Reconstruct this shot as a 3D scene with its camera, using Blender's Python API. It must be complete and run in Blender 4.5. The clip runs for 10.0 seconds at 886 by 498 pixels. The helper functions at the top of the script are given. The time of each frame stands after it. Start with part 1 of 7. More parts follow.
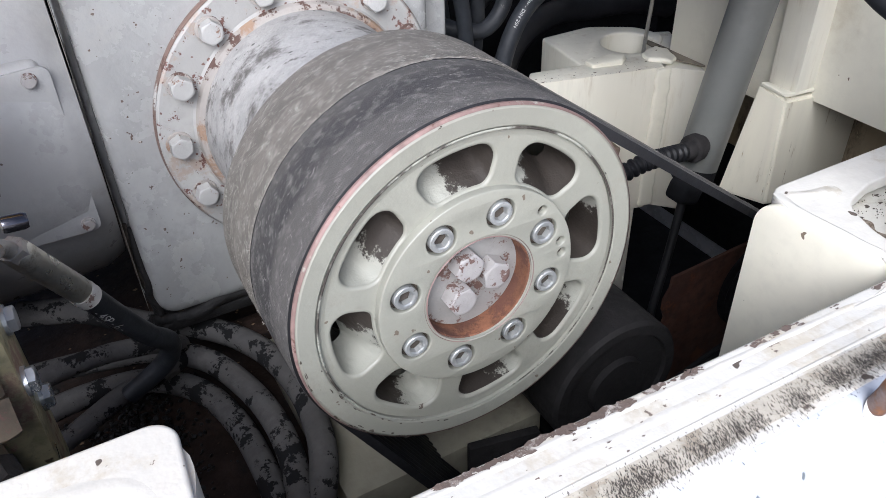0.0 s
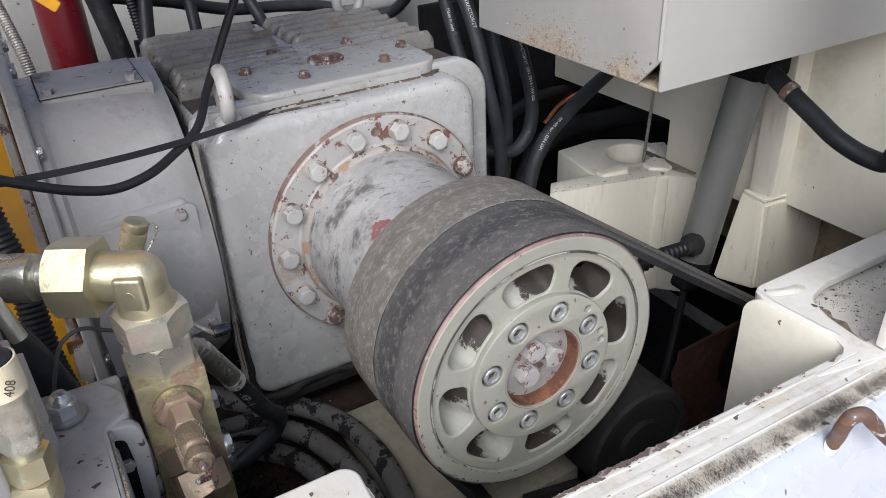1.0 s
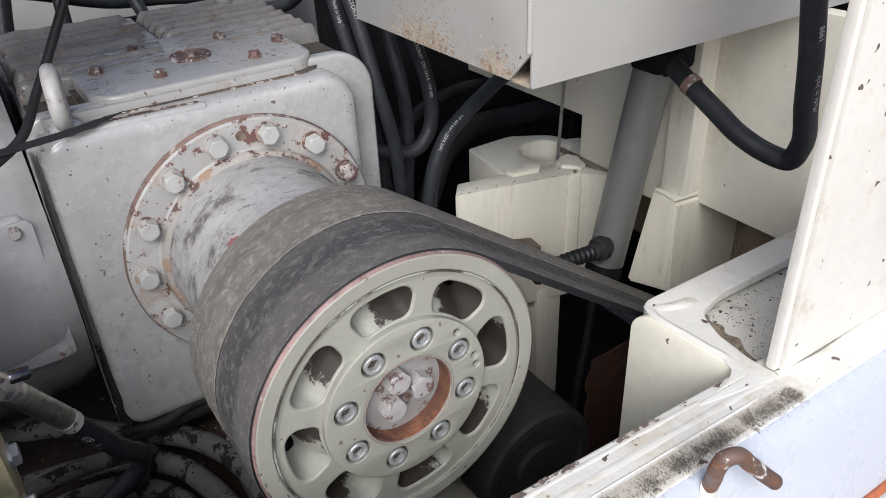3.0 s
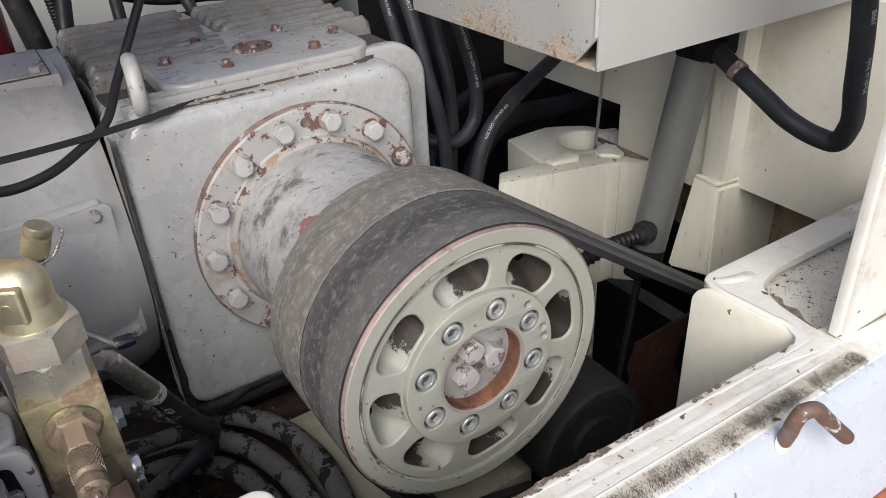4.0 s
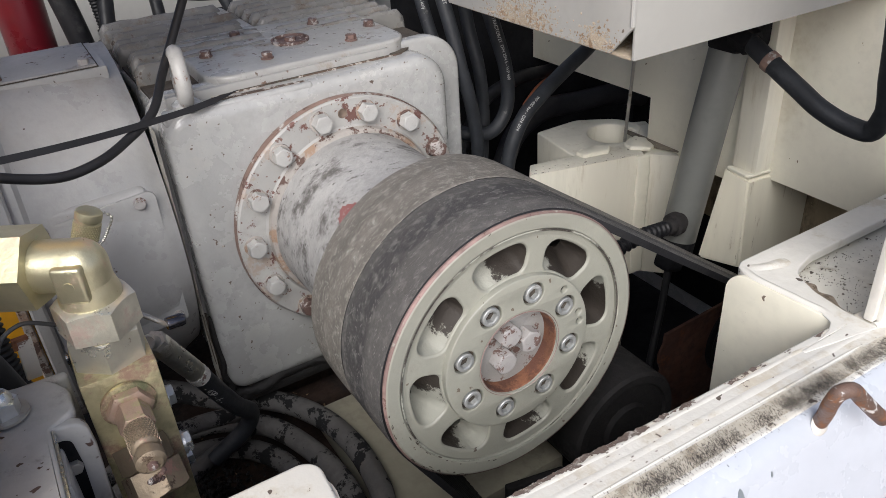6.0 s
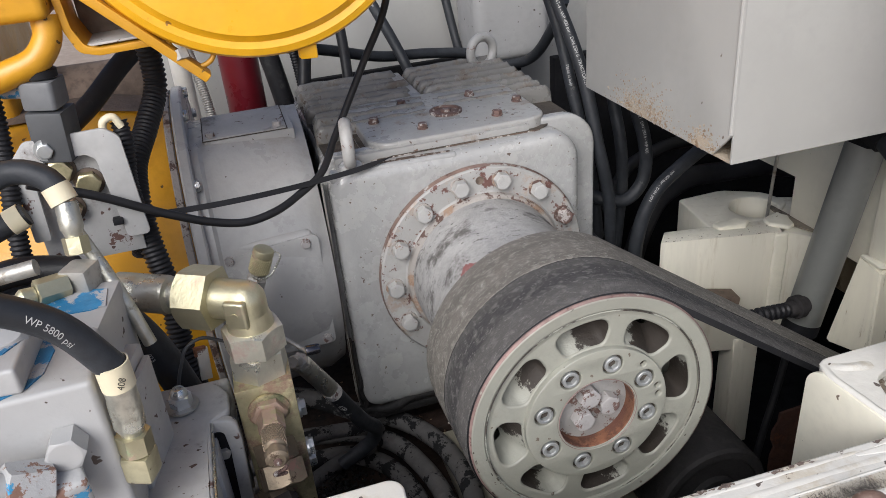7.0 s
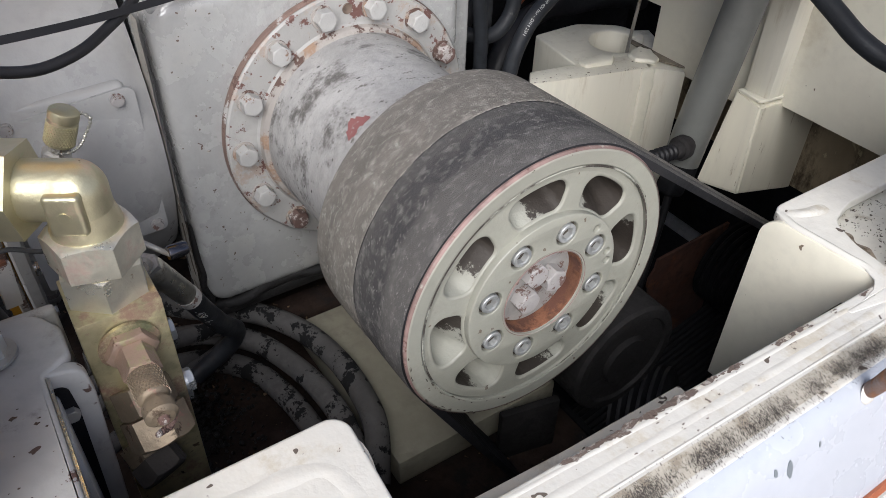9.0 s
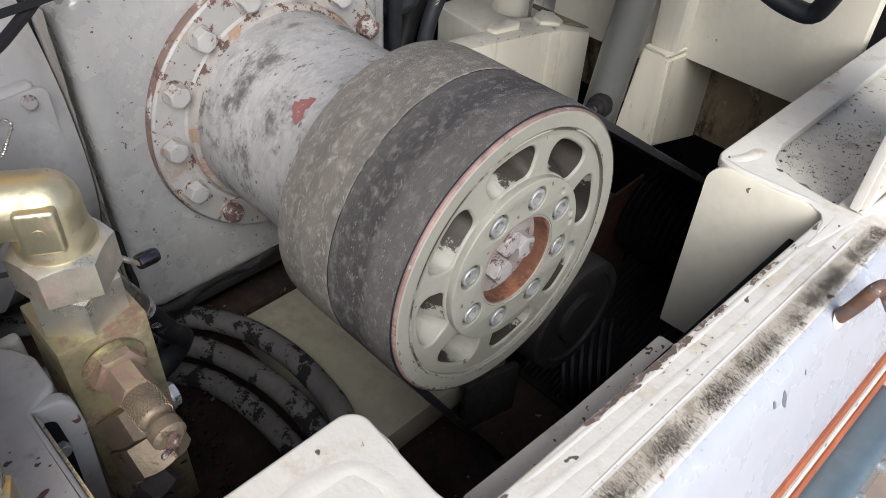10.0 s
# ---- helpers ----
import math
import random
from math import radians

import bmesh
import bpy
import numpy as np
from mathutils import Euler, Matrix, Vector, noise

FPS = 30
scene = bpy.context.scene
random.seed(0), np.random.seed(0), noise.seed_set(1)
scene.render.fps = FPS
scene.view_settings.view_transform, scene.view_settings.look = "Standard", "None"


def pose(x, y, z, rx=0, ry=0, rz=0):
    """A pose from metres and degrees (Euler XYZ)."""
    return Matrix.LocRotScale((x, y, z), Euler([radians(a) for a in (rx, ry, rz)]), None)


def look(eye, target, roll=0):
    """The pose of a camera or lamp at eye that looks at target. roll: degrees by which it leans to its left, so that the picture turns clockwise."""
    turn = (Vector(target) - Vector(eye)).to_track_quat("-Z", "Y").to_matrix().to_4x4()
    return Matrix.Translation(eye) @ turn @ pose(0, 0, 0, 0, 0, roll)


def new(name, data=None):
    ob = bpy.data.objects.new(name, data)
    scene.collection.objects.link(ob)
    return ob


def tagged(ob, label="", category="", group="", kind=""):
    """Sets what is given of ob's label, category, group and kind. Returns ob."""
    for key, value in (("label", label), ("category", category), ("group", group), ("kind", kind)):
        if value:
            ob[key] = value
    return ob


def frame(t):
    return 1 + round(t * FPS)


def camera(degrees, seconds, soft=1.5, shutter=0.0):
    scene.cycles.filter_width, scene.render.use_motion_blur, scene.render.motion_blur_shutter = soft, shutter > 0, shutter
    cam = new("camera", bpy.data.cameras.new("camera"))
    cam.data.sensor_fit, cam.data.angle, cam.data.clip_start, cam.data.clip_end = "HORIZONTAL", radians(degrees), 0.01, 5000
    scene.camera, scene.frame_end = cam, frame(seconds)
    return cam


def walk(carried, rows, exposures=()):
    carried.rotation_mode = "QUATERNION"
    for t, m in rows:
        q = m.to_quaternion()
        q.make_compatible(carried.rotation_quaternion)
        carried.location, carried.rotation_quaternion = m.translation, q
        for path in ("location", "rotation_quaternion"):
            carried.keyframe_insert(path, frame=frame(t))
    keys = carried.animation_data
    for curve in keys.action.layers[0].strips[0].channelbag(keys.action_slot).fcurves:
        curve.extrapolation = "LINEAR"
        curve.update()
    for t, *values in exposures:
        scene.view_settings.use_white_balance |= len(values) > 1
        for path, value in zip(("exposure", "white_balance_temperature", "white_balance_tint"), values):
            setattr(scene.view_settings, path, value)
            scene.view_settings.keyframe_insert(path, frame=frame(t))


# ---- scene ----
cam = camera(60.3, 10.0, soft=0.5)
PATH = [
    (0, (-0.268, -0.443, 1.512), (0.497, 0.989, 0.344), -1.8),
    (0.5, (-0.415, -0.566, 1.642), (0.392, 0.921, 0.575), -2.2),
    (1, (-0.427, -0.557, 1.667), (0.407, 0.956, 0.66), -2.8),
    (1.5, (-0.384, -0.531, 1.668), (0.46, 0.985, 0.674), -3.2),
    (2, (-0.357, -0.515, 1.628), (0.515, 0.976, 0.62), -3.0),
    (2.5, (-0.307, -0.517, 1.646), (0.6, 0.944, 0.623), -2.6),
    (2.7, (-0.278, -0.533, 1.639), (0.637, 0.919, 0.611), -2.5),
    (4, (-0.365, -0.535, 1.636), (0.532, 0.93, 0.613), -3.2),
    (4.5, (-0.408, -0.546, 1.656), (0.475, 0.928, 0.633), -3.7),
    (5, (-0.4, -0.533, 1.625), (0.483, 0.937, 0.596), -3.7),
    (5.2, (-0.389, -0.544, 1.62), (0.498, 0.925, 0.592), -3.7),
    (6.3, (-0.398, -0.545, 1.659), (0.39, 0.985, 0.641), -4.4),
    (6.5, (-0.411, -0.57, 1.693), (0.31, 1.002, 0.687), -4.9),
    (7, (-0.352, -0.673, 1.739), (0.094, 1.038, 0.805), -5.3),
    (7.5, (-0.19, -0.644, 1.674), (0.128, 1.064, 0.684), -3.1),
    (8, (-0.175, -0.602, 1.671), (0.172, 1.047, 0.594), -2.6),
    (8.5, (-0.27, -0.516, 1.649), (0.325, 0.997, 0.485), -0.6),
    (9, (-0.418, -0.428, 1.635), (0.46, 0.843, 0.364), 1.9),
    (9.5, (-0.48, -0.371, 1.601), (0.565, 0.682, 0.26), 4.1),
    (10, (-0.481, -0.363, 1.624), (0.613, 0.681, 0.316), 3.3),
]
walk(cam, [(t, look(eye, target, roll)) for t, eye, target, roll in PATH], exposures=[(0.0, 1.60, 5950, 11), (0.4, 1.42, 6080, 11), (0.9, 1.27, 6150, 10), (2.5, 1.22, 6150, 10), (4.5, 1.24, 6420, 10), (6.0, 1.22, 6420, 10), (7.0, 1.10, 6300, 10), (8.0, 1.26, 6200, 10), (10.0, 1.22, 6350, 10)])

# ---------------------------------------------------------------- light
world = bpy.data.worlds.new("world")
scene.world = world
world.use_nodes = True
wn = world.node_tree.nodes
sky = wn.new("ShaderNodeTexSky")
sky.sky_type = "NISHITA"
sky.sun_disc = False
sky.sun_elevation = radians(38)
sky.sun_rotation = radians(216)
sky.air_density = 0.45
sky.dust_density = 3.0
sky.ozone_density = 0.4
world.node_tree.links.new(sky.outputs[0], wn["Background"].inputs[0])
wn["Background"].inputs[1].default_value = 0.080
sun_data = bpy.data.lights.new("sun", "SUN")
sun_data.energy = 1.5
sun_data.angle = radians(45)
sun_data.color = (0.965, 0.985, 1.0)
sun = new("sun", sun_data)
sun.matrix_world = look((-2.05, -2.55, 3.80), (0, 0.3, 1.1))


# ---------------------------------------------------------------- materials
def surf(name, base, rough=0.45, metal=0.0, var=0.12, stain=None, specks=None, wear=None,
         bump=(250, 0.08), uv=False, coat=0.0, fine=60, spec=0.5, stretch=None, chips=None):
    """A procedural surface: two scales of tone, stains, fine specks, worn spots, relief.
    stain, specks, wear: (colour, threshold, softness, scale)."""
    m = bpy.data.materials.new(name)
    m.use_nodes = True
    nt = m.node_tree
    n, lk = nt.nodes, nt.links
    bsdf = n["Principled BSDF"]
    tc = n.new("ShaderNodeTexCoord")
    info = n.new("ShaderNodeObjectInfo")
    add = n.new("ShaderNodeVectorMath")
    add.operation = "MULTIPLY_ADD"
    lk.new(info.outputs["Random"], add.inputs[0])
    add.inputs[1].default_value = (0.6, 0.9, 0.7)
    lk.new(tc.outputs["UV" if uv else "Object"], add.inputs[2])
    vec = add.outputs[0]
    if stretch:
        mul = n.new("ShaderNodeVectorMath")
        mul.operation = "MULTIPLY"
        lk.new(vec, mul.inputs[0])
        mul.inputs[1].default_value = stretch
        vec = mul.outputs[0]

    def noise_fac(scale, detail=6.0, rough_=0.6):
        t = n.new("ShaderNodeTexNoise")
        t.inputs["Scale"].default_value = scale
        t.inputs["Detail"].default_value = detail
        t.inputs["Roughness"].default_value = rough_
        lk.new(vec, t.inputs["Vector"])
        return t.outputs["Fac"]

    def ramp(fac, lo, hi):
        r = n.new("ShaderNodeMapRange")
        r.interpolation_type = "SMOOTHSTEP"
        r.inputs["From Min"].default_value = lo
        r.inputs["From Max"].default_value = hi
        lk.new(fac, r.inputs["Value"])
        return r.outputs["Result"]

    def mix(fac, a, b):
        x = n.new("ShaderNodeMix")
        x.data_type = "RGBA"
        if isinstance(fac, float):
            x.inputs[0].default_value = fac
        else:
            lk.new(fac, x.inputs[0])
        for sock, v in ((x.inputs[6], a), (x.inputs[7], b)):
            if isinstance(v, tuple):
                sock.default_value = (*v, 1)
            else:
                lk.new(v, sock)
        return x.outputs[2]

    dark = tuple(c * (1 - var * 1.6) for c in base)
    light = tuple(min(1, c * (1 + var * 0.6)) for c in base)
    col = mix(ramp(noise_fac(7, 5), 0.32, 0.68), dark, light)
    col = mix(ramp(noise_fac(fine, 4), 0.4, 0.75), col, dark)
    rgh = ramp(noise_fac(20, 5), 0.3, 0.7)
    rr = n.new("ShaderNodeMapRange")
    rr.inputs["To Min"].default_value = max(0.02, rough - 0.08)
    rr.inputs["To Max"].default_value = min(1, rough + 0.12)
    lk.new(rgh, rr.inputs["Value"])
    rgh = rr.outputs["Result"]
    height = noise_fac(bump[0], 4)
    extra = None
    for spec_ in (stain, specks, wear, chips):
        if not spec_:
            continue
        c, thr, soft, sc = spec_
        f = ramp(noise_fac(sc, 2, 0.5) if spec_ is specks else noise_fac(sc, 8, 0.72), thr, thr + soft)
        col = mix(f, col, c)
        mx = n.new("ShaderNodeMath")
        mx.operation = "MULTIPLY_ADD"
        lk.new(f, mx.inputs[0])
        mx.inputs[1].default_value = 0.3
        lk.new(rgh, mx.inputs[2])
        rgh = mx.outputs[0]
        extra = f
    lk.new(col, bsdf.inputs["Base Color"])
    cl = n.new("ShaderNodeClamp")
    lk.new(rgh, cl.inputs[0])
    lk.new(cl.outputs[0], bsdf.inputs["Roughness"])
    bsdf.inputs["Metallic"].default_value = metal
    bsdf.inputs["Coat Weight"].default_value = coat
    bsdf.inputs["Coat Roughness"].default_value = 0.25
    bsdf.inputs["Specular IOR Level"].default_value = spec
    bp = n.new("ShaderNodeBump")
    bp.inputs["Strength"].default_value = bump[1]
    bp.inputs["Distance"].default_value = 0.004
    lk.new(height, bp.inputs["Height"])
    last = bp
    if extra is not None:
        b2 = n.new("ShaderNodeBump")
        b2.inputs["Strength"].default_value = 0.25
        b2.inputs["Distance"].default_value = 0.0015
        b2.invert = True
        lk.new(extra, b2.inputs["Height"])
        lk.new(bp.outputs[0], b2.inputs["Normal"])
        last = b2
    lk.new(last.outputs[0], bsdf.inputs["Normal"])
    return m


M_GREY = surf("grey_machine_paint", (0.345, 0.346, 0.338), 0.22, var=0.07, specks=((0.10, 0.07, 0.055), 0.715, 0.02, 130),
              stain=((0.355, 0.345, 0.325), 0.52, 0.2, 9), bump=(42, 0.5), coat=0.6, chips=((0.15, 0.09, 0.07), 0.735, 0.012, 38))
M_GREYTOP = surf("grey_dirty_paint", (0.315, 0.313, 0.302), 0.32, var=0.07, specks=((0.10, 0.07, 0.055), 0.68, 0.03, 85),
                 stain=((0.25, 0.215, 0.18), 0.56, 0.12, 10), bump=(60, 0.25), chips=((0.13, 0.08, 0.06), 0.645, 0.02, 34))
M_FLANGE = surf("grey_rusty_flange_paint", (0.345, 0.34, 0.325), 0.45, var=0.08, stain=((0.32, 0.265, 0.225), 0.53, 0.10, 18),
                specks=((0.15, 0.085, 0.07), 0.68, 0.03, 110), bump=(60, 0.25), chips=((0.125, 0.062, 0.052), 0.572, 0.012, 34))
M_RUSTEDGE = surf("rusty_edge", (0.33, 0.305, 0.28), 0.6, var=0.12, stain=((0.25, 0.17, 0.12), 0.53, 0.10, 15), bump=(120, 0.35), chips=((0.09, 0.055, 0.045), 0.535, 0.03, 32))
M_TUBE = surf("scuffed_grey_metal", (0.375, 0.37, 0.36), 0.40, metal=0.1, var=0.14, stain=((0.11, 0.104, 0.097), 0.50, 0.14, 13),
              specks=((0.10, 0.095, 0.09), 0.69, 0.05, 95), bump=(90, 0.6), chips=((0.15, 0.142, 0.13), 0.60, 0.06, 75), stretch=(1.0, 1.4, 1.0))
M_REDMARK = surf("faded_red_paint", (0.32, 0.13, 0.125), 0.6, var=0.2, wear=((0.34, 0.32, 0.30), 0.585, 0.08, 60))
M_WHEEL = surf("grey_green_pulley_paint", (0.289, 0.288, 0.244), 0.44, var=0.05, specks=((0.14, 0.11, 0.085), 0.715, 0.03, 90),
               stain=((0.26, 0.25, 0.21), 0.55, 0.16, 10), bump=(240, 0.12), chips=((0.085, 0.065, 0.052), 0.685, 0.015, 34))
M_PRIMER = surf("worn_primer_edge", (0.25, 0.165, 0.148), 0.6, var=0.25, stain=((0.32, 0.31, 0.27), 0.57, 0.08, 24), bump=(120, 0.3), chips=((0.14, 0.08, 0.065), 0.60, 0.03, 40))
M_RUST = surf("orange_rust", (0.25, 0.105, 0.055), 0.75, var=0.4, stain=((0.105, 0.045, 0.030), 0.49, 0.10, 38), bump=(110, 0.5))
M_RUSTLINE = surf("brown_rust_line", (0.10, 0.068, 0.050), 0.8, var=0.2, stain=((0.38, 0.35, 0.32), 0.53, 0.03, 45), bump=(140, 0.5))
M_BOLTPAINT = surf("chipped_painted_bolt", (0.37, 0.352, 0.34), 0.42, var=0.1, wear=((0.14, 0.085, 0.072), 0.540, 0.03, 50), bump=(120, 0.2))
M_BOLTGREY = surf("painted_bolt_head", (0.40, 0.395, 0.38), 0.38, var=0.10, chips=((0.20, 0.12, 0.085), 0.60, 0.03, 60), bump=(120, 0.25))
M_BOLTRUST = surf("rusty_bolt_head", (0.14, 0.085, 0.072), 0.6, var=0.25, chips=((0.40, 0.37, 0.35), 0.53, 0.04, 60), bump=(140, 0.4))
M_ZINC = surf("bright_zinc", (0.62, 0.64, 0.64), 0.28, metal=0.75, var=0.12, stain=((0.30, 0.30, 0.29), 0.62, 0.15, 60), bump=(200, 0.08))
M_STEEL = surf("dull_steel", (0.46, 0.445, 0.41), 0.42, metal=0.55, var=0.15, stain=((0.22, 0.19, 0.15), 0.54, 0.14, 30), bump=(200, 0.15), chips=((0.52, 0.36, 0.28), 0.62, 0.06, 24))


def belt_surface(name, tone, band, across, seed, width):
    """Woven belt back: threads along the belt, bands of wear across it, pale scuffs."""
    m = bpy.data.materials.new(name)
    m.use_nodes = True
    n, lk = m.node_tree.nodes, m.node_tree.links
    bsdf = n["Principled BSDF"]
    tc = n.new("ShaderNodeTexCoord")

    def fac(scale, detail, lo, hi, rough=0.6):
        mp = n.new("ShaderNodeMapping")
        mp.inputs["Scale"].default_value = scale
        lk.new(tc.outputs["UV"], mp.inputs["Vector"])
        t = n.new("ShaderNodeTexNoise")
        t.inputs["Scale"].default_value = 1.0
        t.inputs["Detail"].default_value = detail
        t.inputs["Roughness"].default_value = rough
        lk.new(mp.outputs[0], t.inputs["Vector"])
        r = n.new("ShaderNodeMapRange")
        r.interpolation_type = "SMOOTHSTEP"
        r.inputs["From Min"].default_value, r.inputs["From Max"].default_value = lo, hi
        lk.new(t.outputs["Fac"], r.inputs["Value"])
        return r.outputs["Result"]

    def mix(f, a, b):
        x = n.new("ShaderNodeMix")
        x.data_type = "RGBA"
        lk.new(f, x.inputs[0])
        for sock, v in ((x.inputs[6], a), (x.inputs[7], b)):
            if isinstance(v, tuple):
                sock.default_value = (*v, 1)
            else:
                lk.new(v, sock)
        return x.outputs[2]

    dark = tuple(c * 0.46 for c in tone)
    # rows of short stitches, slightly slanted, with uneven wear over them
    slant = n.new("ShaderNodeMapping")
    slant.inputs["Rotation"].default_value = (0, 0, 0.05)
    lk.new(tc.outputs["UV"], slant.inputs["Vector"])
    brick = n.new("ShaderNodeTexBrick")
    brick.offset = 0.5
    for key, v in (("Scale", 1.0), ("Mortar Size", 0.00030), ("Mortar Smooth", 0.6), ("Bias", 0.0), ("Brick Width", 0.0027), ("Row Height", 0.00115)):
        brick.inputs[key].default_value = v
    brick.inputs["Color1"].default_value = (0.55, 0.55, 0.55, 1)
    brick.inputs["Color2"].default_value = (1, 1, 1, 1)
    brick.inputs["Mortar"].default_value = (0, 0, 0, 1)
    lk.new(slant.outputs[0], brick.inputs["Vector"])
    bw = n.new("ShaderNodeRGBToBW")
    lk.new(brick.outputs["Color"], bw.inputs[0])
    threads = bw.outputs[0]
    weft = fac((420, 900, 1), 3, 0.34, 0.60)
    col = mix(threads, dark, tone)
    sep = n.new("ShaderNodeSeparateXYZ")
    lk.new(tc.outputs["UV"], sep.inputs[0])
    pos = n.new("ShaderNodeMapRange")
    pos.inputs["From Min"].default_value, pos.inputs["From Max"].default_value = seed, seed + width
    lk.new(sep.outputs[1], pos.inputs["Value"])
    wander = n.new("ShaderNodeMath")
    wander.operation = "MULTIPLY_ADD"
    lk.new(fac((4, 30, 1), 4, 0.2, 0.8), wander.inputs[0])
    wander.inputs[1].default_value = 0.24
    lk.new(pos.outputs[0], wander.inputs[2])
    ramp = n.new("ShaderNodeValToRGB")
    ramp.color_ramp.elements.remove(ramp.color_ramp.elements[1])
    for k, (x, v) in enumerate(across):
        e = ramp.color_ramp.elements[0] if k == 0 else ramp.color_ramp.elements.new(x)
        e.position, e.color = x, (v, v, v, 1)
    lk.new(wander.outputs[0], ramp.inputs[0])
    col = mix(ramp.outputs[0], col, mix(threads, tuple(c * 0.45 for c in band), band))
    col = mix(weft, mix(ramp.outputs[0], tuple(c * 0.72 for c in tone), tuple(c * 0.68 for c in band)), col)
    col = mix(fac((70, 90, 1), 6, 0.48, 0.74), col, tuple(c * 1.12 for c in tone))
    col = mix(fac((26, 34, 1), 6, 0.52, 0.80), col, tuple(c * 0.62 for c in tone))
    # single stitches rubbed pale, in patches
    pale = n.new("ShaderNodeMapRange")
    pale.inputs["From Min"].default_value, pale.inputs["From Max"].default_value = 0.86, 0.94
    lk.new(threads, pale.inputs["Value"])
    both_ = n.new("ShaderNodeMath")
    both_.operation = "MULTIPLY"
    lk.new(pale.outputs[0], both_.inputs[0])
    lk.new(fac((60, 170, 1), 6, 0.46, 0.62), both_.inputs[1])
    col = mix(both_.outputs[0], col, tuple(min(0.6, c * 1.9) for c in tone))
    lk.new(col, bsdf.inputs["Base Color"])
    bsdf.inputs["Roughness"].default_value = 0.68
    bsdf.inputs["Specular IOR Level"].default_value = 0.35
    b = n.new("ShaderNodeBump")
    b.inputs["Strength"].default_value = 0.8
    b.inputs["Distance"].default_value = 0.0016
    both = n.new("ShaderNodeMath")
    both.operation = "ADD"
    lk.new(threads, both.inputs[0])
    lk.new(weft, both.inputs[1])
    lk.new(both.outputs[0], b.inputs["Height"])
    lk.new(b.outputs[0], bsdf.inputs["Normal"])
    return m


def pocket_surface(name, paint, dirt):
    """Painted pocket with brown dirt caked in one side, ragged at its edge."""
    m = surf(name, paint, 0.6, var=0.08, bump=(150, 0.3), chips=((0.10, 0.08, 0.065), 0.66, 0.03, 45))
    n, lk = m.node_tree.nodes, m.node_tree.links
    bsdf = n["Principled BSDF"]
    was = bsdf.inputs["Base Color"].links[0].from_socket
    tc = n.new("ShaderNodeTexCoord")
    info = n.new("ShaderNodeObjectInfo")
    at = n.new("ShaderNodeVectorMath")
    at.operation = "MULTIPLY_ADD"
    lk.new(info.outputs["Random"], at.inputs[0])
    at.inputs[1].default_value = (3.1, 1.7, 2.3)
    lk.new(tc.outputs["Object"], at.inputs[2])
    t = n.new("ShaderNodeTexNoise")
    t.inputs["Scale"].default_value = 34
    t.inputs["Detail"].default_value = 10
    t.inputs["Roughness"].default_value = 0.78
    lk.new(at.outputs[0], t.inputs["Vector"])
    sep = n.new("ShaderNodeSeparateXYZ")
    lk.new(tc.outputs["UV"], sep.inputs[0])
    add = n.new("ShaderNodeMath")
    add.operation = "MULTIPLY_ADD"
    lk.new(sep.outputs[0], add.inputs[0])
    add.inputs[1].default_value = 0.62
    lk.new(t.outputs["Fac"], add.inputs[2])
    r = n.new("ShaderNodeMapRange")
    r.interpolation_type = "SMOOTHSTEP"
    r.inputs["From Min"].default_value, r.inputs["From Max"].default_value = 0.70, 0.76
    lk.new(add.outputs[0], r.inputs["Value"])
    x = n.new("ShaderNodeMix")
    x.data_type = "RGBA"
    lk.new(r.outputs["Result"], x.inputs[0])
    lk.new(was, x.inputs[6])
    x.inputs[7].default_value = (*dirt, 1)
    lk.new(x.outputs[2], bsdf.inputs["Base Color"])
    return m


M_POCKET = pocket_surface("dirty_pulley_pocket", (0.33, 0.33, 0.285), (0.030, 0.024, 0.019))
M_BELT = belt_surface("dark_worn_belt", (0.205, 0.196, 0.187), (0.088, 0.087, 0.089),
                      ((0.0, 0.9), (0.12, 0.15), (0.42, 0.10), (0.60, 0.95), (0.86, 0.85), (1.0, 0.4)), 1, 0.09)
M_BELTREAR = belt_surface("brownish_worn_belt", (0.34, 0.315, 0.28), (0.235, 0.218, 0.195),
                          ((0.0, 0.2), (0.3, 0.7), (0.55, 0.1), (0.8, 0.8), (1.0, 0.3)), 2, 0.079)
M_RUBBER = surf("black_rubber", (0.014, 0.014, 0.016), 0.5, var=0.2, stain=((0.06, 0.058, 0.055), 0.60, 0.2, 18), bump=(180, 0.12), spec=0.4)
M_HOSE = surf("dusty_hose_rubber", (0.027, 0.030, 0.035), 0.5, var=0.2, stain=((0.050, 0.052, 0.056), 0.56, 0.2, 14), bump=(220, 0.12), spec=0.35, chips=((0.10, 0.10, 0.098), 0.66, 0.03, 30))
M_HOSEDUST = surf("dust_coated_hose", (0.125, 0.120, 0.116), 0.85, var=0.15, stain=((0.075, 0.072, 0.07), 0.52, 0.2, 6), bump=(160, 0.3), spec=0.2, chips=((0.018, 0.018, 0.019), 0.53, 0.025, 20))
M_PRINT = surf("hose_print", (0.50, 0.50, 0.49), 0.7, var=0.2)
M_CREAMDRIP = surf("cream_paint_with_drips", (0.74, 0.70, 0.57), 0.45, var=0.05, stretch=(1.0, 1.0, 0.10), stain=((0.36, 0.28, 0.16), 0.585, 0.10, 60), bump=(60, 0.1), chips=((0.20, 0.14, 0.08), 0.655, 0.03, 75))
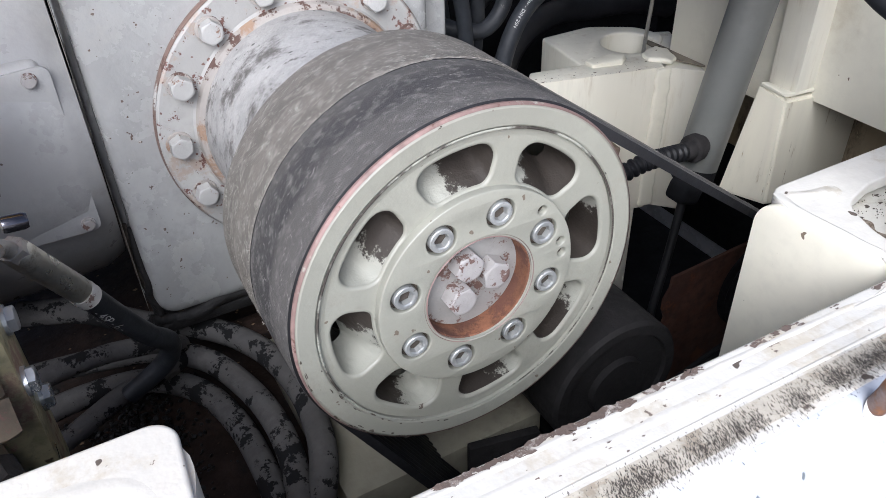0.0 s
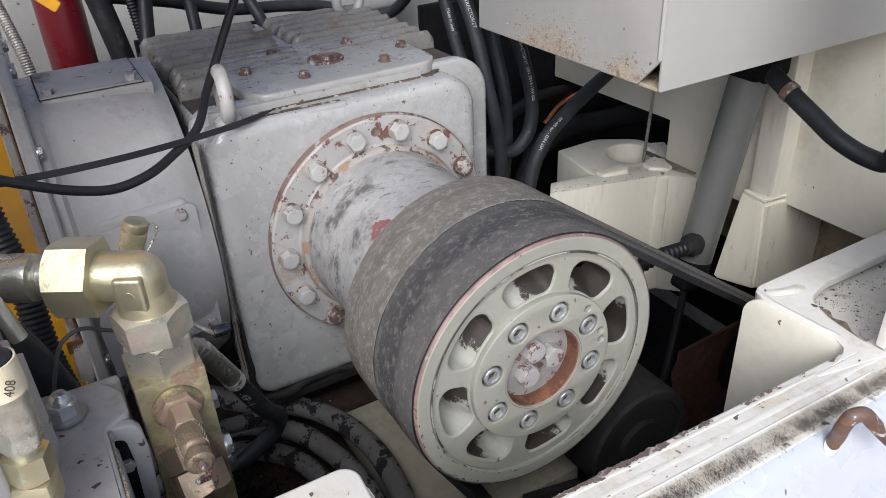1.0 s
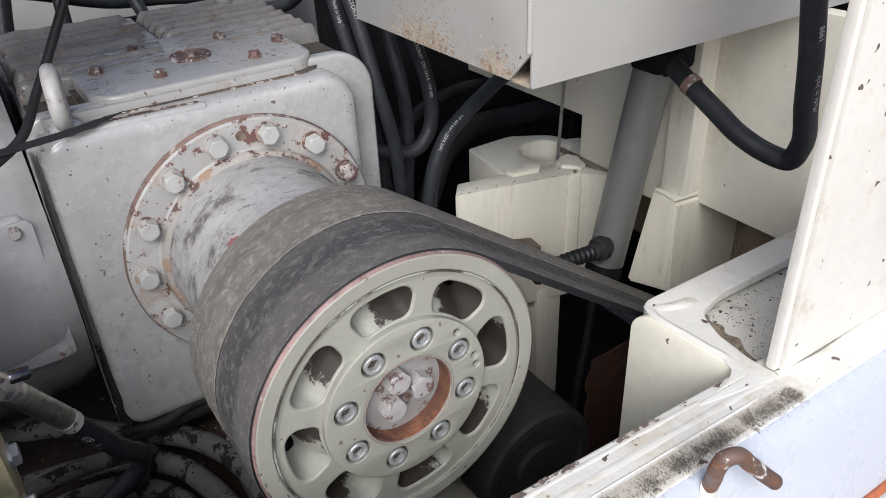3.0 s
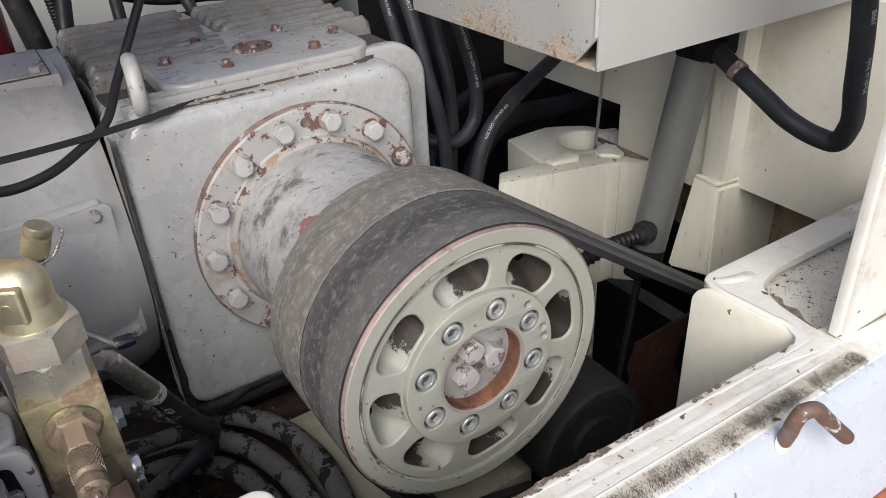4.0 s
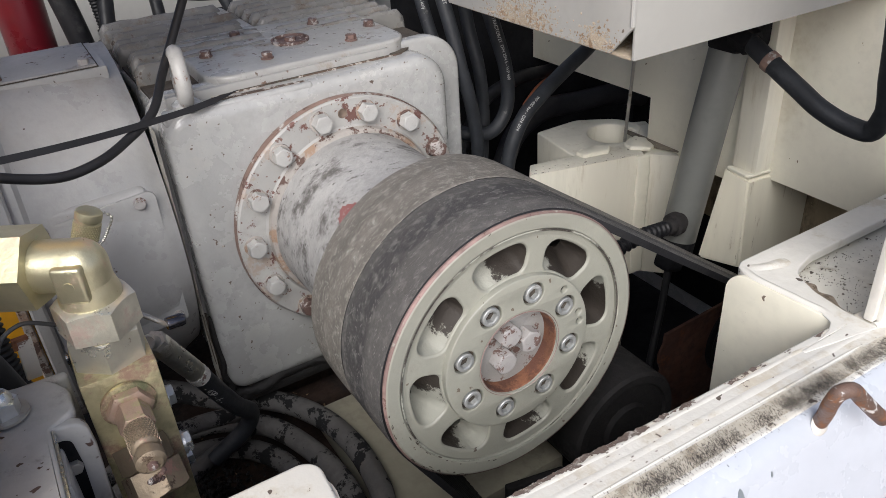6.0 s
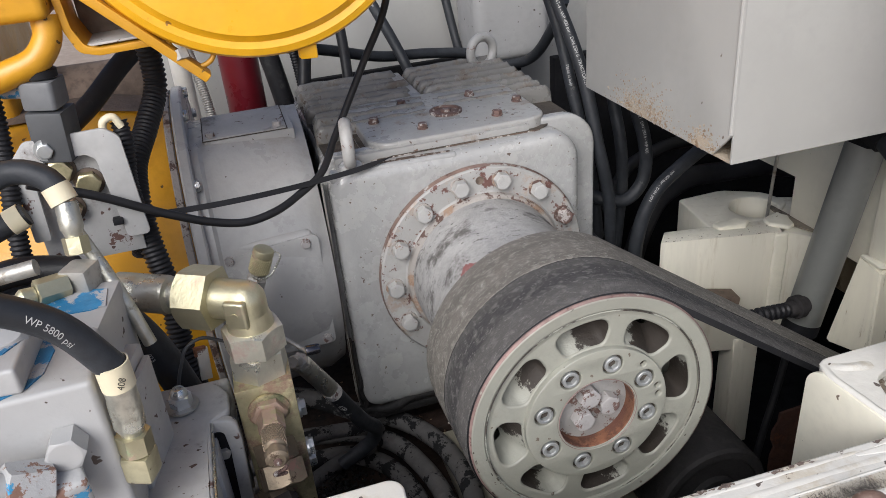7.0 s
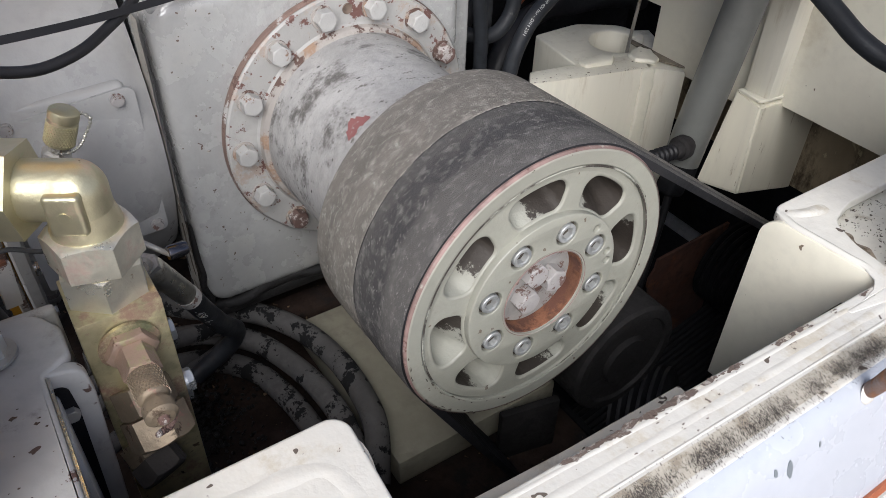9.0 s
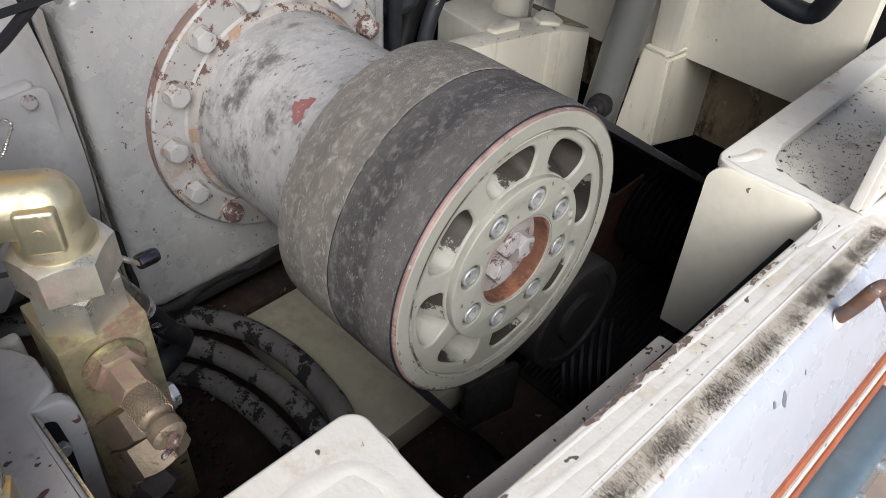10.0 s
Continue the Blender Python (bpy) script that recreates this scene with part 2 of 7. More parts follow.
M_STREAK = surf("cream_paint_with_faint_streaks", (0.75, 0.72, 0.61), 0.45, var=0.06, stretch=(1.0, 1.0, 0.14), stain=((0.56, 0.51, 0.40), 0.52, 0.22, 42), bump=(60, 0.12), chips=((0.17, 0.13, 0.09), 0.70, 0.02, 60))
M_PAN = surf("dusty_white_pan", (0.64, 0.62, 0.55), 0.55, var=0.06, stain=((0.42, 0.38, 0.30), 0.53, 0.16, 14), specks=((0.09, 0.075, 0.06), 0.66, 0.02, 130), bump=(70, 0.25))
M_SAND = surf("brown_sand", (0.30, 0.245, 0.185), 0.9, var=0.25, stain=((0.16, 0.12, 0.085), 0.52, 0.06, 160), bump=(260, 0.8))
M_HOOK = surf("rusty_hook_paint", (0.135, 0.085, 0.066), 0.5, var=0.25, stain=((0.22, 0.095, 0.042), 0.53, 0.12, 30), bump=(120, 0.35), chips=((0.52, 0.51, 0.50), 0.575, 0.015, 42))
M_PINKPLATE = surf("pinkish_worn_plating", (0.42, 0.30, 0.23), 0.36, metal=0.45, var=0.15, stain=((0.40, 0.36, 0.21), 0.52, 0.1, 30), bump=(150, 0.2), chips=((0.22, 0.12, 0.08), 0.60, 0.04, 50))
M_RECESS = surf("brown_grimy_panel", (0.34, 0.275, 0.18), 0.6, var=0.2, stretch=(1.0, 1.0, 0.45), stain=((0.055, 0.038, 0.024), 0.47, 0.18, 14), bump=(60, 0.25), chips=((0.45, 0.38, 0.25), 0.60, 0.05, 30))
M_INK = surf("dark_print", (0.05, 0.045, 0.035), 0.6)
M_BRASS = surf("yellow_zinc_plating", (0.57, 0.53, 0.36), 0.36, metal=0.8, var=0.10, stain=((0.62, 0.47, 0.36), 0.55, 0.14, 16),
               specks=((0.16, 0.12, 0.08), 0.72, 0.04, 80), bump=(150, 0.14), chips=((0.50, 0.56, 0.36), 0.60, 0.08, 22))
M_BRASSDIRTY = surf("dirty_yellow_plating", (0.60, 0.54, 0.33), 0.34, metal=0.75, var=0.22, stain=((0.40, 0.27, 0.20), 0.50, 0.12, 17), wear=((0.20, 0.21, 0.12), 0.54, 0.14, 11),
                    specks=((0.10, 0.075, 0.05), 0.69, 0.04, 70), bump=(140, 0.2), chips=((0.50, 0.30, 0.25), 0.585, 0.08, 9))
M_FERRULE = surf("crimped_ferrule", (0.58, 0.57, 0.50), 0.30, metal=0.8, var=0.18, stain=((0.28, 0.25, 0.19), 0.54, 0.16, 34), bump=(200, 0.15))
M_CREAM = surf("cream_paint", (0.76, 0.73, 0.61), 0.42, var=0.04, specks=((0.17, 0.13, 0.09), 0.735, 0.025, 75),
               stain=((0.58, 0.53, 0.41), 0.55, 0.2, 5), bump=(30, 0.12), coat=0.1, chips=((0.30, 0.23, 0.15), 0.665, 0.03, 18))
M_CREAMDIRTY = surf("stained_cream_paint", (0.58, 0.53, 0.41), 0.55, var=0.12, stain=((0.20, 0.135, 0.07), 0.50, 0.22, 12),
                    specks=((0.08, 0.055, 0.035), 0.66, 0.08, 50), bump=(60, 0.25))
M_OILCREAM = surf("oily_cream_paint", (0.40, 0.375, 0.29), 0.6, var=0.15, stain=((0.06, 0.053, 0.043), 0.52, 0.28, 7), bump=(60, 0.2))
M_WHITE = surf("white_paint", (0.645, 0.63, 0.58), 0.38, var=0.04, specks=((0.10, 0.08, 0.065), 0.715, 0.015, 58),
               stain=((0.52, 0.475, 0.39), 0.53, 0.14, 12), bump=(40, 0.3), coat=0.1, chips=((0.16, 0.13, 0.11), 0.665, 0.01, 24))
# Base is blue-grey: the sky's reflection is put into this white paint's colour.
M_WHITESKY = surf("white_panel_with_sky_tint", (0.47, 0.50, 0.55), 0.28, var=0.03, specks=((0.25, 0.28, 0.33), 0.80, 0.02, 40), bump=(18, 0.04), coat=0.4)
M_CHIP = surf("chipped_rusty_lip", (0.60, 0.58, 0.54), 0.55, var=0.08, bump=(90, 0.3), chips=((0.21, 0.145, 0.125), 0.535, 0.01, 26))
M_HOPPER = surf("light_grey_panel", (0.365, 0.361, 0.342), 0.40, var=0.03, specks=((0.14, 0.115, 0.09), 0.765, 0.02, 62), bump=(22, 0.06), coat=0.15)
M_HOPPERRUST = surf("blistered_panel_edge", (0.34, 0.285, 0.215), 0.7, var=0.12, stain=((0.21, 0.14, 0.085), 0.50, 0.08, 70), bump=(140, 0.5))
M_YELLOW = surf("yellow_engine_paint", (0.60, 0.295, 0.016), 0.42, var=0.08, specks=((0.10, 0.055, 0.02), 0.72, 0.03, 70),
                stain=((0.50, 0.25, 0.03), 0.54, 0.16, 8), bump=(50, 0.18), coat=0.15)
M_YELLOWTOP = surf("yellow_cover_paint", (0.72, 0.37, 0.010), 0.35, var=0.05, specks=((0.25, 0.12, 0.02), 0.745, 0.02, 60), bump=(30, 0.08), coat=0.25)
M_BROWNIRON = surf("rusty_brown_iron", (0.17, 0.125, 0.095), 0.75, var=0.3, stain=((0.30, 0.20, 0.12), 0.58, 0.15, 22), bump=(80, 0.4))
M_RED = surf("red_gloss_paint", (0.125, 0.006, 0.012), 0.3, var=0.08, bump=(40, 0.05), coat=0.3)
M_DARKGREY = surf("dark_grey_paint", (0.40, 0.397, 0.387), 0.48, var=0.08, specks=((0.09, 0.055, 0.045), 0.69, 0.03, 80),
                  stain=((0.17, 0.155, 0.145), 0.54, 0.15, 10), bump=(60, 0.2), chips=((0.11, 0.06, 0.05), 0.635, 0.015, 16))
M_BLOCKGREY = surf("smooth_grey_block_paint", (0.385, 0.385, 0.38), 0.42, var=0.05, specks=((0.08, 0.06, 0.05), 0.70, 0.03, 70), bump=(60, 0.12), stain=((0.30, 0.295, 0.285), 0.55, 0.2, 9))
M_BLUE = surf("splashed_blue_paint", (0.025, 0.20, 0.40), 0.45, var=0.2, wear=((0.36, 0.36, 0.365), 0.515, 0.04, 45), bump=(90, 0.2))
M_PLASTIC = surf("grey_plastic", (0.065, 0.068, 0.072), 0.5, var=0.12, bump=(120, 0.1))
M_BLACKPLASTIC = surf("black_plastic", (0.014, 0.014, 0.016), 0.5, var=0.15, bump=(120, 0.08), spec=0.3)
M_FLOORDIRT = surf("oily_rusty_floor", (0.042, 0.027, 0.021), 0.62, var=0.35, stain=((0.022, 0.02, 0.02), 0.48, 0.18, 12),
                   specks=((0.24, 0.16, 0.10), 0.68, 0.06, 60), bump=(70, 0.6), spec=0.2)
# Near-black: sooty iron parts, and sheets that hold deep shade in their colour.
M_SOOTSHADE = surf("sooty_iron_and_deep_shade", (0.0105, 0.0108, 0.0125), 0.8, var=0.3, stain=((0.028, 0.023, 0.020), 0.60, 0.2, 16), bump=(90, 0.35), spec=0.15)
M_FLANGERIM = surf("rusty_flange_rim", (0.21, 0.14, 0.115), 0.65, var=0.2, stain=((0.37, 0.36, 0.345), 0.55, 0.05, 18), bump=(120, 0.4), chips=((0.10, 0.06, 0.05), 0.57, 0.03, 40))
M_FIN = surf("grimy_fin_paint", (0.205, 0.20, 0.188), 0.24, var=0.1, stain=((0.15, 0.125, 0.10), 0.53, 0.10, 22), bump=(50, 0.4), chips=((0.085, 0.062, 0.046), 0.61, 0.03, 38))
M_DRUM = surf("sooty_drum_iron", (0.030, 0.028, 0.028), 0.7, var=0.3, stain=((0.020, 0.019, 0.019), 0.52, 0.1, 20), bump=(80, 0.4), spec=0.2)
# Brown grime; the same dark colour also stands for shade in the hub's holes.
M_GRIMESHADE = surf("brown_grime_and_hole_shade", (0.085, 0.07, 0.055), 0.85, var=0.3, stain=((0.05, 0.04, 0.033), 0.5, 0.15, 25), bump=(90, 0.5))
M_RUSTDARK = surf("dark_brown_rust", (0.17, 0.065, 0.038), 0.85, var=0.3, stain=((0.03, 0.02, 0.018), 0.5, 0.2, 14), bump=(80, 0.4))
M_RUSTDEEP = surf("deep_brown_rust", (0.085, 0.036, 0.024), 0.85, var=0.3, stain=((0.11, 0.042, 0.02), 0.55, 0.1, 20), bump=(80, 0.4))
M_BELL = surf("grey_bell_paint", (0.375, 0.373, 0.366), 0.33, var=0.06, specks=((0.10, 0.07, 0.06), 0.745, 0.03, 90), stain=((0.28, 0.265, 0.245), 0.55, 0.2, 6), bump=(38, 0.3), coat=0.12)
M_RAM = surf("grey_green_ram_paint", (0.172, 0.176, 0.165), 0.4, var=0.07, specks=((0.06, 0.06, 0.05), 0.76, 0.03, 60), bump=(60, 0.08), coat=0.1)
M_TAR = surf("black_sealant", (0.010, 0.009, 0.009), 0.65, var=0.3, bump=(90, 0.8))
M_COLLAR = surf("cream_label_band", (0.70, 0.63, 0.45), 0.55, var=0.08, bump=(100, 0.1))
M_FILM = surf("beige_residue_film", (0.52, 0.48, 0.40), 0.6, var=0.1, stain=((0.33, 0.285, 0.22), 0.52, 0.12, 30), bump=(80, 0.3))
M_STAIN = surf("black_brush_residue", (0.090, 0.078, 0.068), 0.8, var=0.3, bump=(200, 0.3))
M_ORANGE = surf("orange_reflective_tape", (0.44, 0.135, 0.06), 0.4, var=0.15, bump=(200, 0.1))
M_LAMP = surf("bluish_lamp_lens", (0.12, 0.17, 0.20), 0.15, var=0.1, bump=(60, 0.05), coat=0.5)
M_GROUND = surf("tan_yard_paving", (0.34, 0.27, 0.215), 0.9, var=0.12, stain=((0.25, 0.20, 0.16), 0.56, 0.2, 2.0), fine=9, bump=(14, 0.4))


# ---------------------------------------------------------------- mesh tools
def along(p, d, up=(0, 0, 1)):
    """Pose at p whose z axis points along d."""
    z = Vector(d).normalized()
    x = Vector(up).cross(z)
    if x.length < 1e-4:
        x = Vector((1, 0, 0)).cross(z)
        if x.length < 1e-4:
            x = Vector((0, 1, 0)).cross(z)
    x.normalize()
    y = z.cross(x)
    m = Matrix((x, y, z)).transposed().to_4x4()
    m.translation = Vector(p)
    return m


def lathe(profile, seg=48, m=Matrix(), bm=None, arc=None):
    """Turns (radius, height) pairs round z."""
    bm = bm or bmesh.new()
    rings = []
    for r, h in profile:
        if r < 1e-6:
            rings.append([bm.verts.new(m @ Vector((0, 0, h)))])
        else:
            rings.append([bm.verts.new(m @ Vector((r * math.cos(2 * math.pi * i / seg), r * math.sin(2 * math.pi * i / seg), h))) for i in range(seg)])
    for a, b in zip(rings, rings[1:]):
        for i in range(seg):
            j = (i + 1) % seg
            q = [a[i % len(a)], a[j % len(a)], b[j % len(b)], b[i % len(b)]]
            q = list(dict.fromkeys(q))
            if len(q) > 2:
                bm.faces.new(q)
    return bm


def hexa(af, h, m=Matrix(), bm=None, chamfer=0.12):
    """A hexagon head or nut; its top is turned round, so that the corners are chamfered in scallops."""
    bm = bm or bmesh.new()
    if not chamfer:
        r = af / math.sqrt(3)
        return lathe([(0, 0), (r, 0), (r, h), (0, h)], 6, m, bm)
    n, inner = 24, af * 0.468
    low, high, flat_, core = [], [], [], []
    for i in range(n):
        a = 2 * math.pi * i / n
        off = (a + math.pi / 6) % (math.pi / 3) - math.pi / 6
        r = af / 2 / math.cos(math.pi / 6 - abs(off))
        c, s_ = math.cos(a), math.sin(a)
        top = h - (r - inner) * 0.62
        low.append(bm.verts.new(m @ Vector((r * c, r * s_, 0))))
        high.append(bm.verts.new(m @ Vector((r * c, r * s_, top))))
        flat_.append(bm.verts.new(m @ Vector((inner * c, inner * s_, h))))
        core.append(bm.verts.new(m @ Vector((inner * 0.9 * c, inner * 0.9 * s_, h))))
    for a, b in ((low, high), (high, flat_), (flat_, core)):
        for i in range(n):
            j = (i + 1) % n
            bm.faces.new((a[i], a[j], b[j], b[i]))
    bm.faces.new(core)
    bm.faces.new(low[::-1])
    return bm


def rbox(size, m=Matrix(), bev=0.003, seg=2, bm=None):
    b = bmesh.new()
    bmesh.ops.create_cube(b, size=1.0, matrix=Matrix.Diagonal((*size, 1)))
    if bev:
        bmesh.ops.bevel(b, geom=b.edges[:], offset=bev, segments=seg, affect="EDGES", profile=0.6)
    b.transform(m)
    return join(bm, b)


def join(bm, b):
    if bm is None:
        return b
    tmp = bpy.data.meshes.new("tmp")
    b.to_mesh(tmp)
    b.free()
    bm.from_mesh(tmp)
    bpy.data.meshes.remove(tmp)
    return bm


def slab(pts, h, m=Matrix(), bev=0.002, seg=2, bm=None):
    """A polygon in xy, extruded upwards by h."""
    b = bmesh.new()
    f = b.faces.new([b.verts.new((x, y, 0)) for x, y in pts])
    r = bmesh.ops.extrude_face_region(b, geom=[f])
    bmesh.ops.translate(b, vec=(0, 0, h), verts=[v for v in r["geom"] if isinstance(v, bmesh.types.BMVert)])
    bmesh.ops.recalc_face_normals(b, faces=b.faces[:])
    if bev:
        bmesh.ops.bevel(b, geom=[e for e in b.edges if e.calc_face_angle(0) > 0.35], offset=bev, segments=seg, affect="EDGES", profile=0.6)
    b.transform(m)
    return join(bm, b)


def rounded(pts, r, n=6):
    """Rounds the corners of a polygon; r may be a list, one radius a corner."""
    out = []
    k = len(pts)
    for i in range(k):
        p, a, b = Vector(pts[i]), Vector(pts[i - 1]), Vector(pts[(i + 1) % k])
        rad = r[i] if isinstance(r, (list, tuple)) else r
        if rad <= 0:
            out.append(tuple(p))
            continue
        u, v = (a - p).normalized(), (b - p).normalized()
        half = u.angle(v) / 2
        d = min(rad / math.tan(half), (a - p).length * 0.49, (b - p).length * 0.49)
        rr = d * math.tan(half)
        c = p + (u + v).normalized() * (rr / math.sin(half))
        s, e = p + u * d - c, p + v * d - c
        turn = s.angle_signed(e)
        for j in range(n + 1):
            t = -turn * j / n
            cs, sn = math.cos(t), math.sin(t)
            out.append((c.x + s.x * cs - s.y * sn, c.y + s.x * sn + s.y * cs))
    return out


def holed(outer, holes, h, m=Matrix(), bev=0.002, seg=2, bm=None):
    """A plate with holes in xy, from z = 0 to h."""
    cu = bpy.data.curves.new("tmp", "CURVE")
    cu.dimensions, cu.fill_mode = "2D", "BOTH"
    cu.extrude, cu.bevel_depth, cu.bevel_resolution, cu.offset = h / 2 - bev, bev, seg, -bev
    for pts in (outer, *holes):
        s = cu.splines.new("POLY")
        s.points.add(len(pts) - 1)
        for p, (x, y) in zip(s.points, pts):
            p.co = (x, y, 0, 1)
        s.use_cyclic_u = True
    ob = bpy.data.objects.new("tmp", cu)
    me = bpy.data.meshes.new_from_object(ob)
    b = bmesh.new()
    b.from_mesh(me)
    bpy.data.objects.remove(ob)
    bpy.data.curves.remove(cu)
    bpy.data.meshes.remove(me)
    bmesh.ops.remove_doubles(b, verts=b.verts[:], dist=1e-5)
    b.transform(m @ Matrix.Translation((0, 0, h / 2)))
    return join(bm, b)


def circle(r, n=48, c=(0, 0), a0=0.0):
    return [(c[0] + r * math.cos(a0 + 2 * math.pi * i / n), c[1] + r * math.sin(a0 + 2 * math.pi * i / n)) for i in range(n)]


def smooth_path(pts, step=0.006):
    """A smooth curve through the points, sampled evenly."""
    P = [Vector(p) for p in pts]
    H = [(b - a).length for a, b in zip(P, P[1:])]
    T = [(P[1] - P[0]) / H[0]]
    for i in range(1, len(P) - 1):
        T.append(((P[i + 1] - P[i]) / H[i] * H[i - 1] + (P[i] - P[i - 1]) / H[i - 1] * H[i]) / (H[i] + H[i - 1]))
    T.append((P[-1] - P[-2]) / H[-1])
    fine = []
    for a, b, ta, tb, h in zip(P, P[1:], T, T[1:], H):
        for i in range(24):
            t = i / 24
            fine.append(a * (2 * t ** 3 - 3 * t * t + 1) + ta * h * (t ** 3 - 2 * t * t + t) + b * (3 * t * t - 2 * t ** 3) + tb * h * (t ** 3 - t * t))
    fine.append(P[-1])
    out, rest = [fine[0]], 0.0
    for a, b in zip(fine, fine[1:]):
        L = (b - a).length
        while rest + L >= step and L > 1e-9:
            a = a + (b - a) * ((step - rest) / L)
            out.append(a)
            L = (b - a).length
            rest = 0.0
        rest += L
    if (out[-1] - fine[-1]).length > step * 0.2:
        out.append(fine[-1])
    return out


def frames_of(line):
    T = [(line[min(i + 1, len(line) - 1)] - line[max(i - 1, 0)]).normalized() for i in range(len(line))]
    nrm = T[0].orthogonal().normalized()
    N = []
    for t in T:
        nrm = (nrm - t * nrm.dot(t)).normalized()
        N.append(nrm)
    return T, N


def pipe(pts, r, seg=14, step=0.006, bm=None, ribs=None):
    """A round pipe through the points. ribs: (pitch, depth) for corrugated pipe."""
    if ribs:
        step = ribs[0] / 4
    line = smooth_path(pts, step)
    T, N = frames_of(line)
    bm = bm or bmesh.new()
    uvl = bm.loops.layers.uv.verify()
    rings, s = [], 0.0
    for i, (p, t, nn) in enumerate(zip(line, T, N)):
        bb = t.cross(nn)
        rr = r - (ribs[1] if ribs and i % 4 in (2, 3) else 0)
        rings.append([bm.verts.new(p + rr * (math.cos(2 * math.pi * k / seg) * nn + math.sin(2 * math.pi * k / seg) * bb)) for k in range(seg)])
    for i, (a, b) in enumerate(zip(rings, rings[1:])):
        for k in range(seg):
            f = bm.faces.new((a[k], a[(k + 1) % seg], b[(k + 1) % seg], b[k]))
            for l, (u, v) in zip(f.loops, ((i, k), (i, k + 1), (i + 1, k + 1), (i + 1, k))):
                l[uvl].uv = (u * step, v / seg * 2 * math.pi * r)
    bm.faces.new(rings[0][::-1])
    bm.faces.new(rings[-1])
    return bm


EYE_SIDE = Vector((-0.35, -0.75, 0.6)).normalized()


def print_on(text, pts, r, s0, size=0.0085, flip=False, side=None, back=False):
    """Letters that lie on a hose, from the arc length s0 on."""
    line = smooth_path(pts, 0.002)
    if back:
        line = line[::-1]
    cu = bpy.data.curves.new("tmp", "FONT")
    cu.body, cu.size = text, size
    ob = bpy.data.objects.new("tmp", cu)
    me = bpy.data.meshes.new_from_object(ob)
    b = bmesh.new()
    b.from_mesh(me)
    bpy.data.objects.remove(ob)
    bpy.data.curves.remove(cu)
    bpy.data.meshes.remove(me)
    side = Vector(side) if side else EYE_SIDE
    for v in b.verts:
        i = max(1, min(len(line) - 2, int((s0 + v.co.x) / 0.002)))
        p = line[i] + (line[i + 1] - line[i]) * max(0, min(1, (s0 + v.co.x) / 0.002 - i))
        t = (line[i + 1] - line[i - 1]).normalized()
        nn = (side - t * side.dot(t)).normalized()
        a = (v.co.y - size * 0.35) / r
        v.co = p + (r + 0.0005) * (math.cos(a) * nn + math.sin(a) * nn.cross(t))
    return b


def mesh_of(name, bm, mat, sharp=38):
    me = bpy.data.meshes.new(name)
    bmesh.ops.recalc_face_normals(bm, faces=bm.faces[:])
    bm.to_mesh(me)
    bm.free()
    me.materials.append(mat)
    me.polygons.foreach_set("use_smooth", [True] * len(me.polygons))
    me.set_sharp_from_angle(angle=radians(sharp))
    return me


def hang(ob, parent):
    """Makes ob, built in world places, a child of parent."""
    ob.parent = parent
    w = Matrix()
    o = parent
    chain = []
    while o:
        chain.append(o)
        o = o.parent
    for o in reversed(chain):
        w = w @ o.matrix_parent_inverse @ o.matrix_basis
    ob.matrix_parent_inverse = w.inverted()
    return ob


def part(name, bm, mat, parent, label="", sharp=38):
    ob = new(name, mesh_of(name, bm, mat, sharp))
    hang(ob, parent)
    return tagged(ob, label) if label else ob


def piece(name, me, m, parent, label=""):
    """A part that shares its mesh with its likes, at the pose m."""
    ob = new(name, me)
    ob.matrix_basis = m
    hang(ob, parent)
    return tagged(ob, label) if label else ob


def thing(name, at, label, category, group="", kind=""):
    ob = new(name)
    ob.empty_display_size = 0.05
    ob.location = at
    return tagged(ob, label, category, group, kind)


def solid(name, bm, mat, label, category, group="", kind="", sharp=38):
    return tagged(new(name, mesh_of(name, bm, mat, sharp)), label, category, group, kind)


def bolt_mesh(name, af, h, mat, washer=0.0):
    bm = hexa(af, h)
    if washer:
        lathe([(0, -0.0005), (washer, -0.0005), (washer, 0.0025), (0, 0.0025)], 20, bm=bm)
    return mesh_of(name, bm, mat)


AX = 1.1      # height of the pulley's axle
TO_FRONT = Matrix.Rotation(radians(90), 4, "X")    # z of a lathe turns towards -y


def front(x, y, z):
    """Pose whose z points out to the front, and whose x stays x."""
    return Matrix.Translation((x, y, z)) @ TO_FRONT


# ---------------------------------------------------------------- setting
def flat(x0, x1, y0, y1, z, t=0.01):
    return rbox((x1 - x0, y1 - y0, t), pose((x0 + x1) / 2, (y0 + y1) / 2, z - t / 2), 0.0)


bm = bmesh.new()
bmesh.ops.create_grid(bm, x_segments=40, y_segments=40, size=60)
solid("ground", bm, M_GROUND, "tan paved yard around the vehicle", "ground", kind="structure")
# Added floor and step, near-black so their colour holds the pit's shade.
solid("sump_floor", flat(0.17, 1.0, -0.2, 1.34, 0.40), M_SOOTSHADE, "near-black lower floor standing for the pit's shade", "floor", kind="structure")
solid("sump_riser", rbox((0.01, 1.54, 0.31), pose(0.175, 0.57, 0.550), 0), M_SOOTSHADE, "near-black step standing for the pit's shade", "wall", kind="structure")
solid("floor", flat(-0.95, 0.17, -0.2, 1.34, 0.70), M_FLOORDIRT, "oily rusty floor of the engine compartment", "floor", kind="structure")
solid("wall_back", rbox((1.95, 0.02, 1.35), pose(0.45, 1.36, 0.90), 0.002), M_HOPPER, "light grey rear panel of the compartment", "wall", kind="structure")
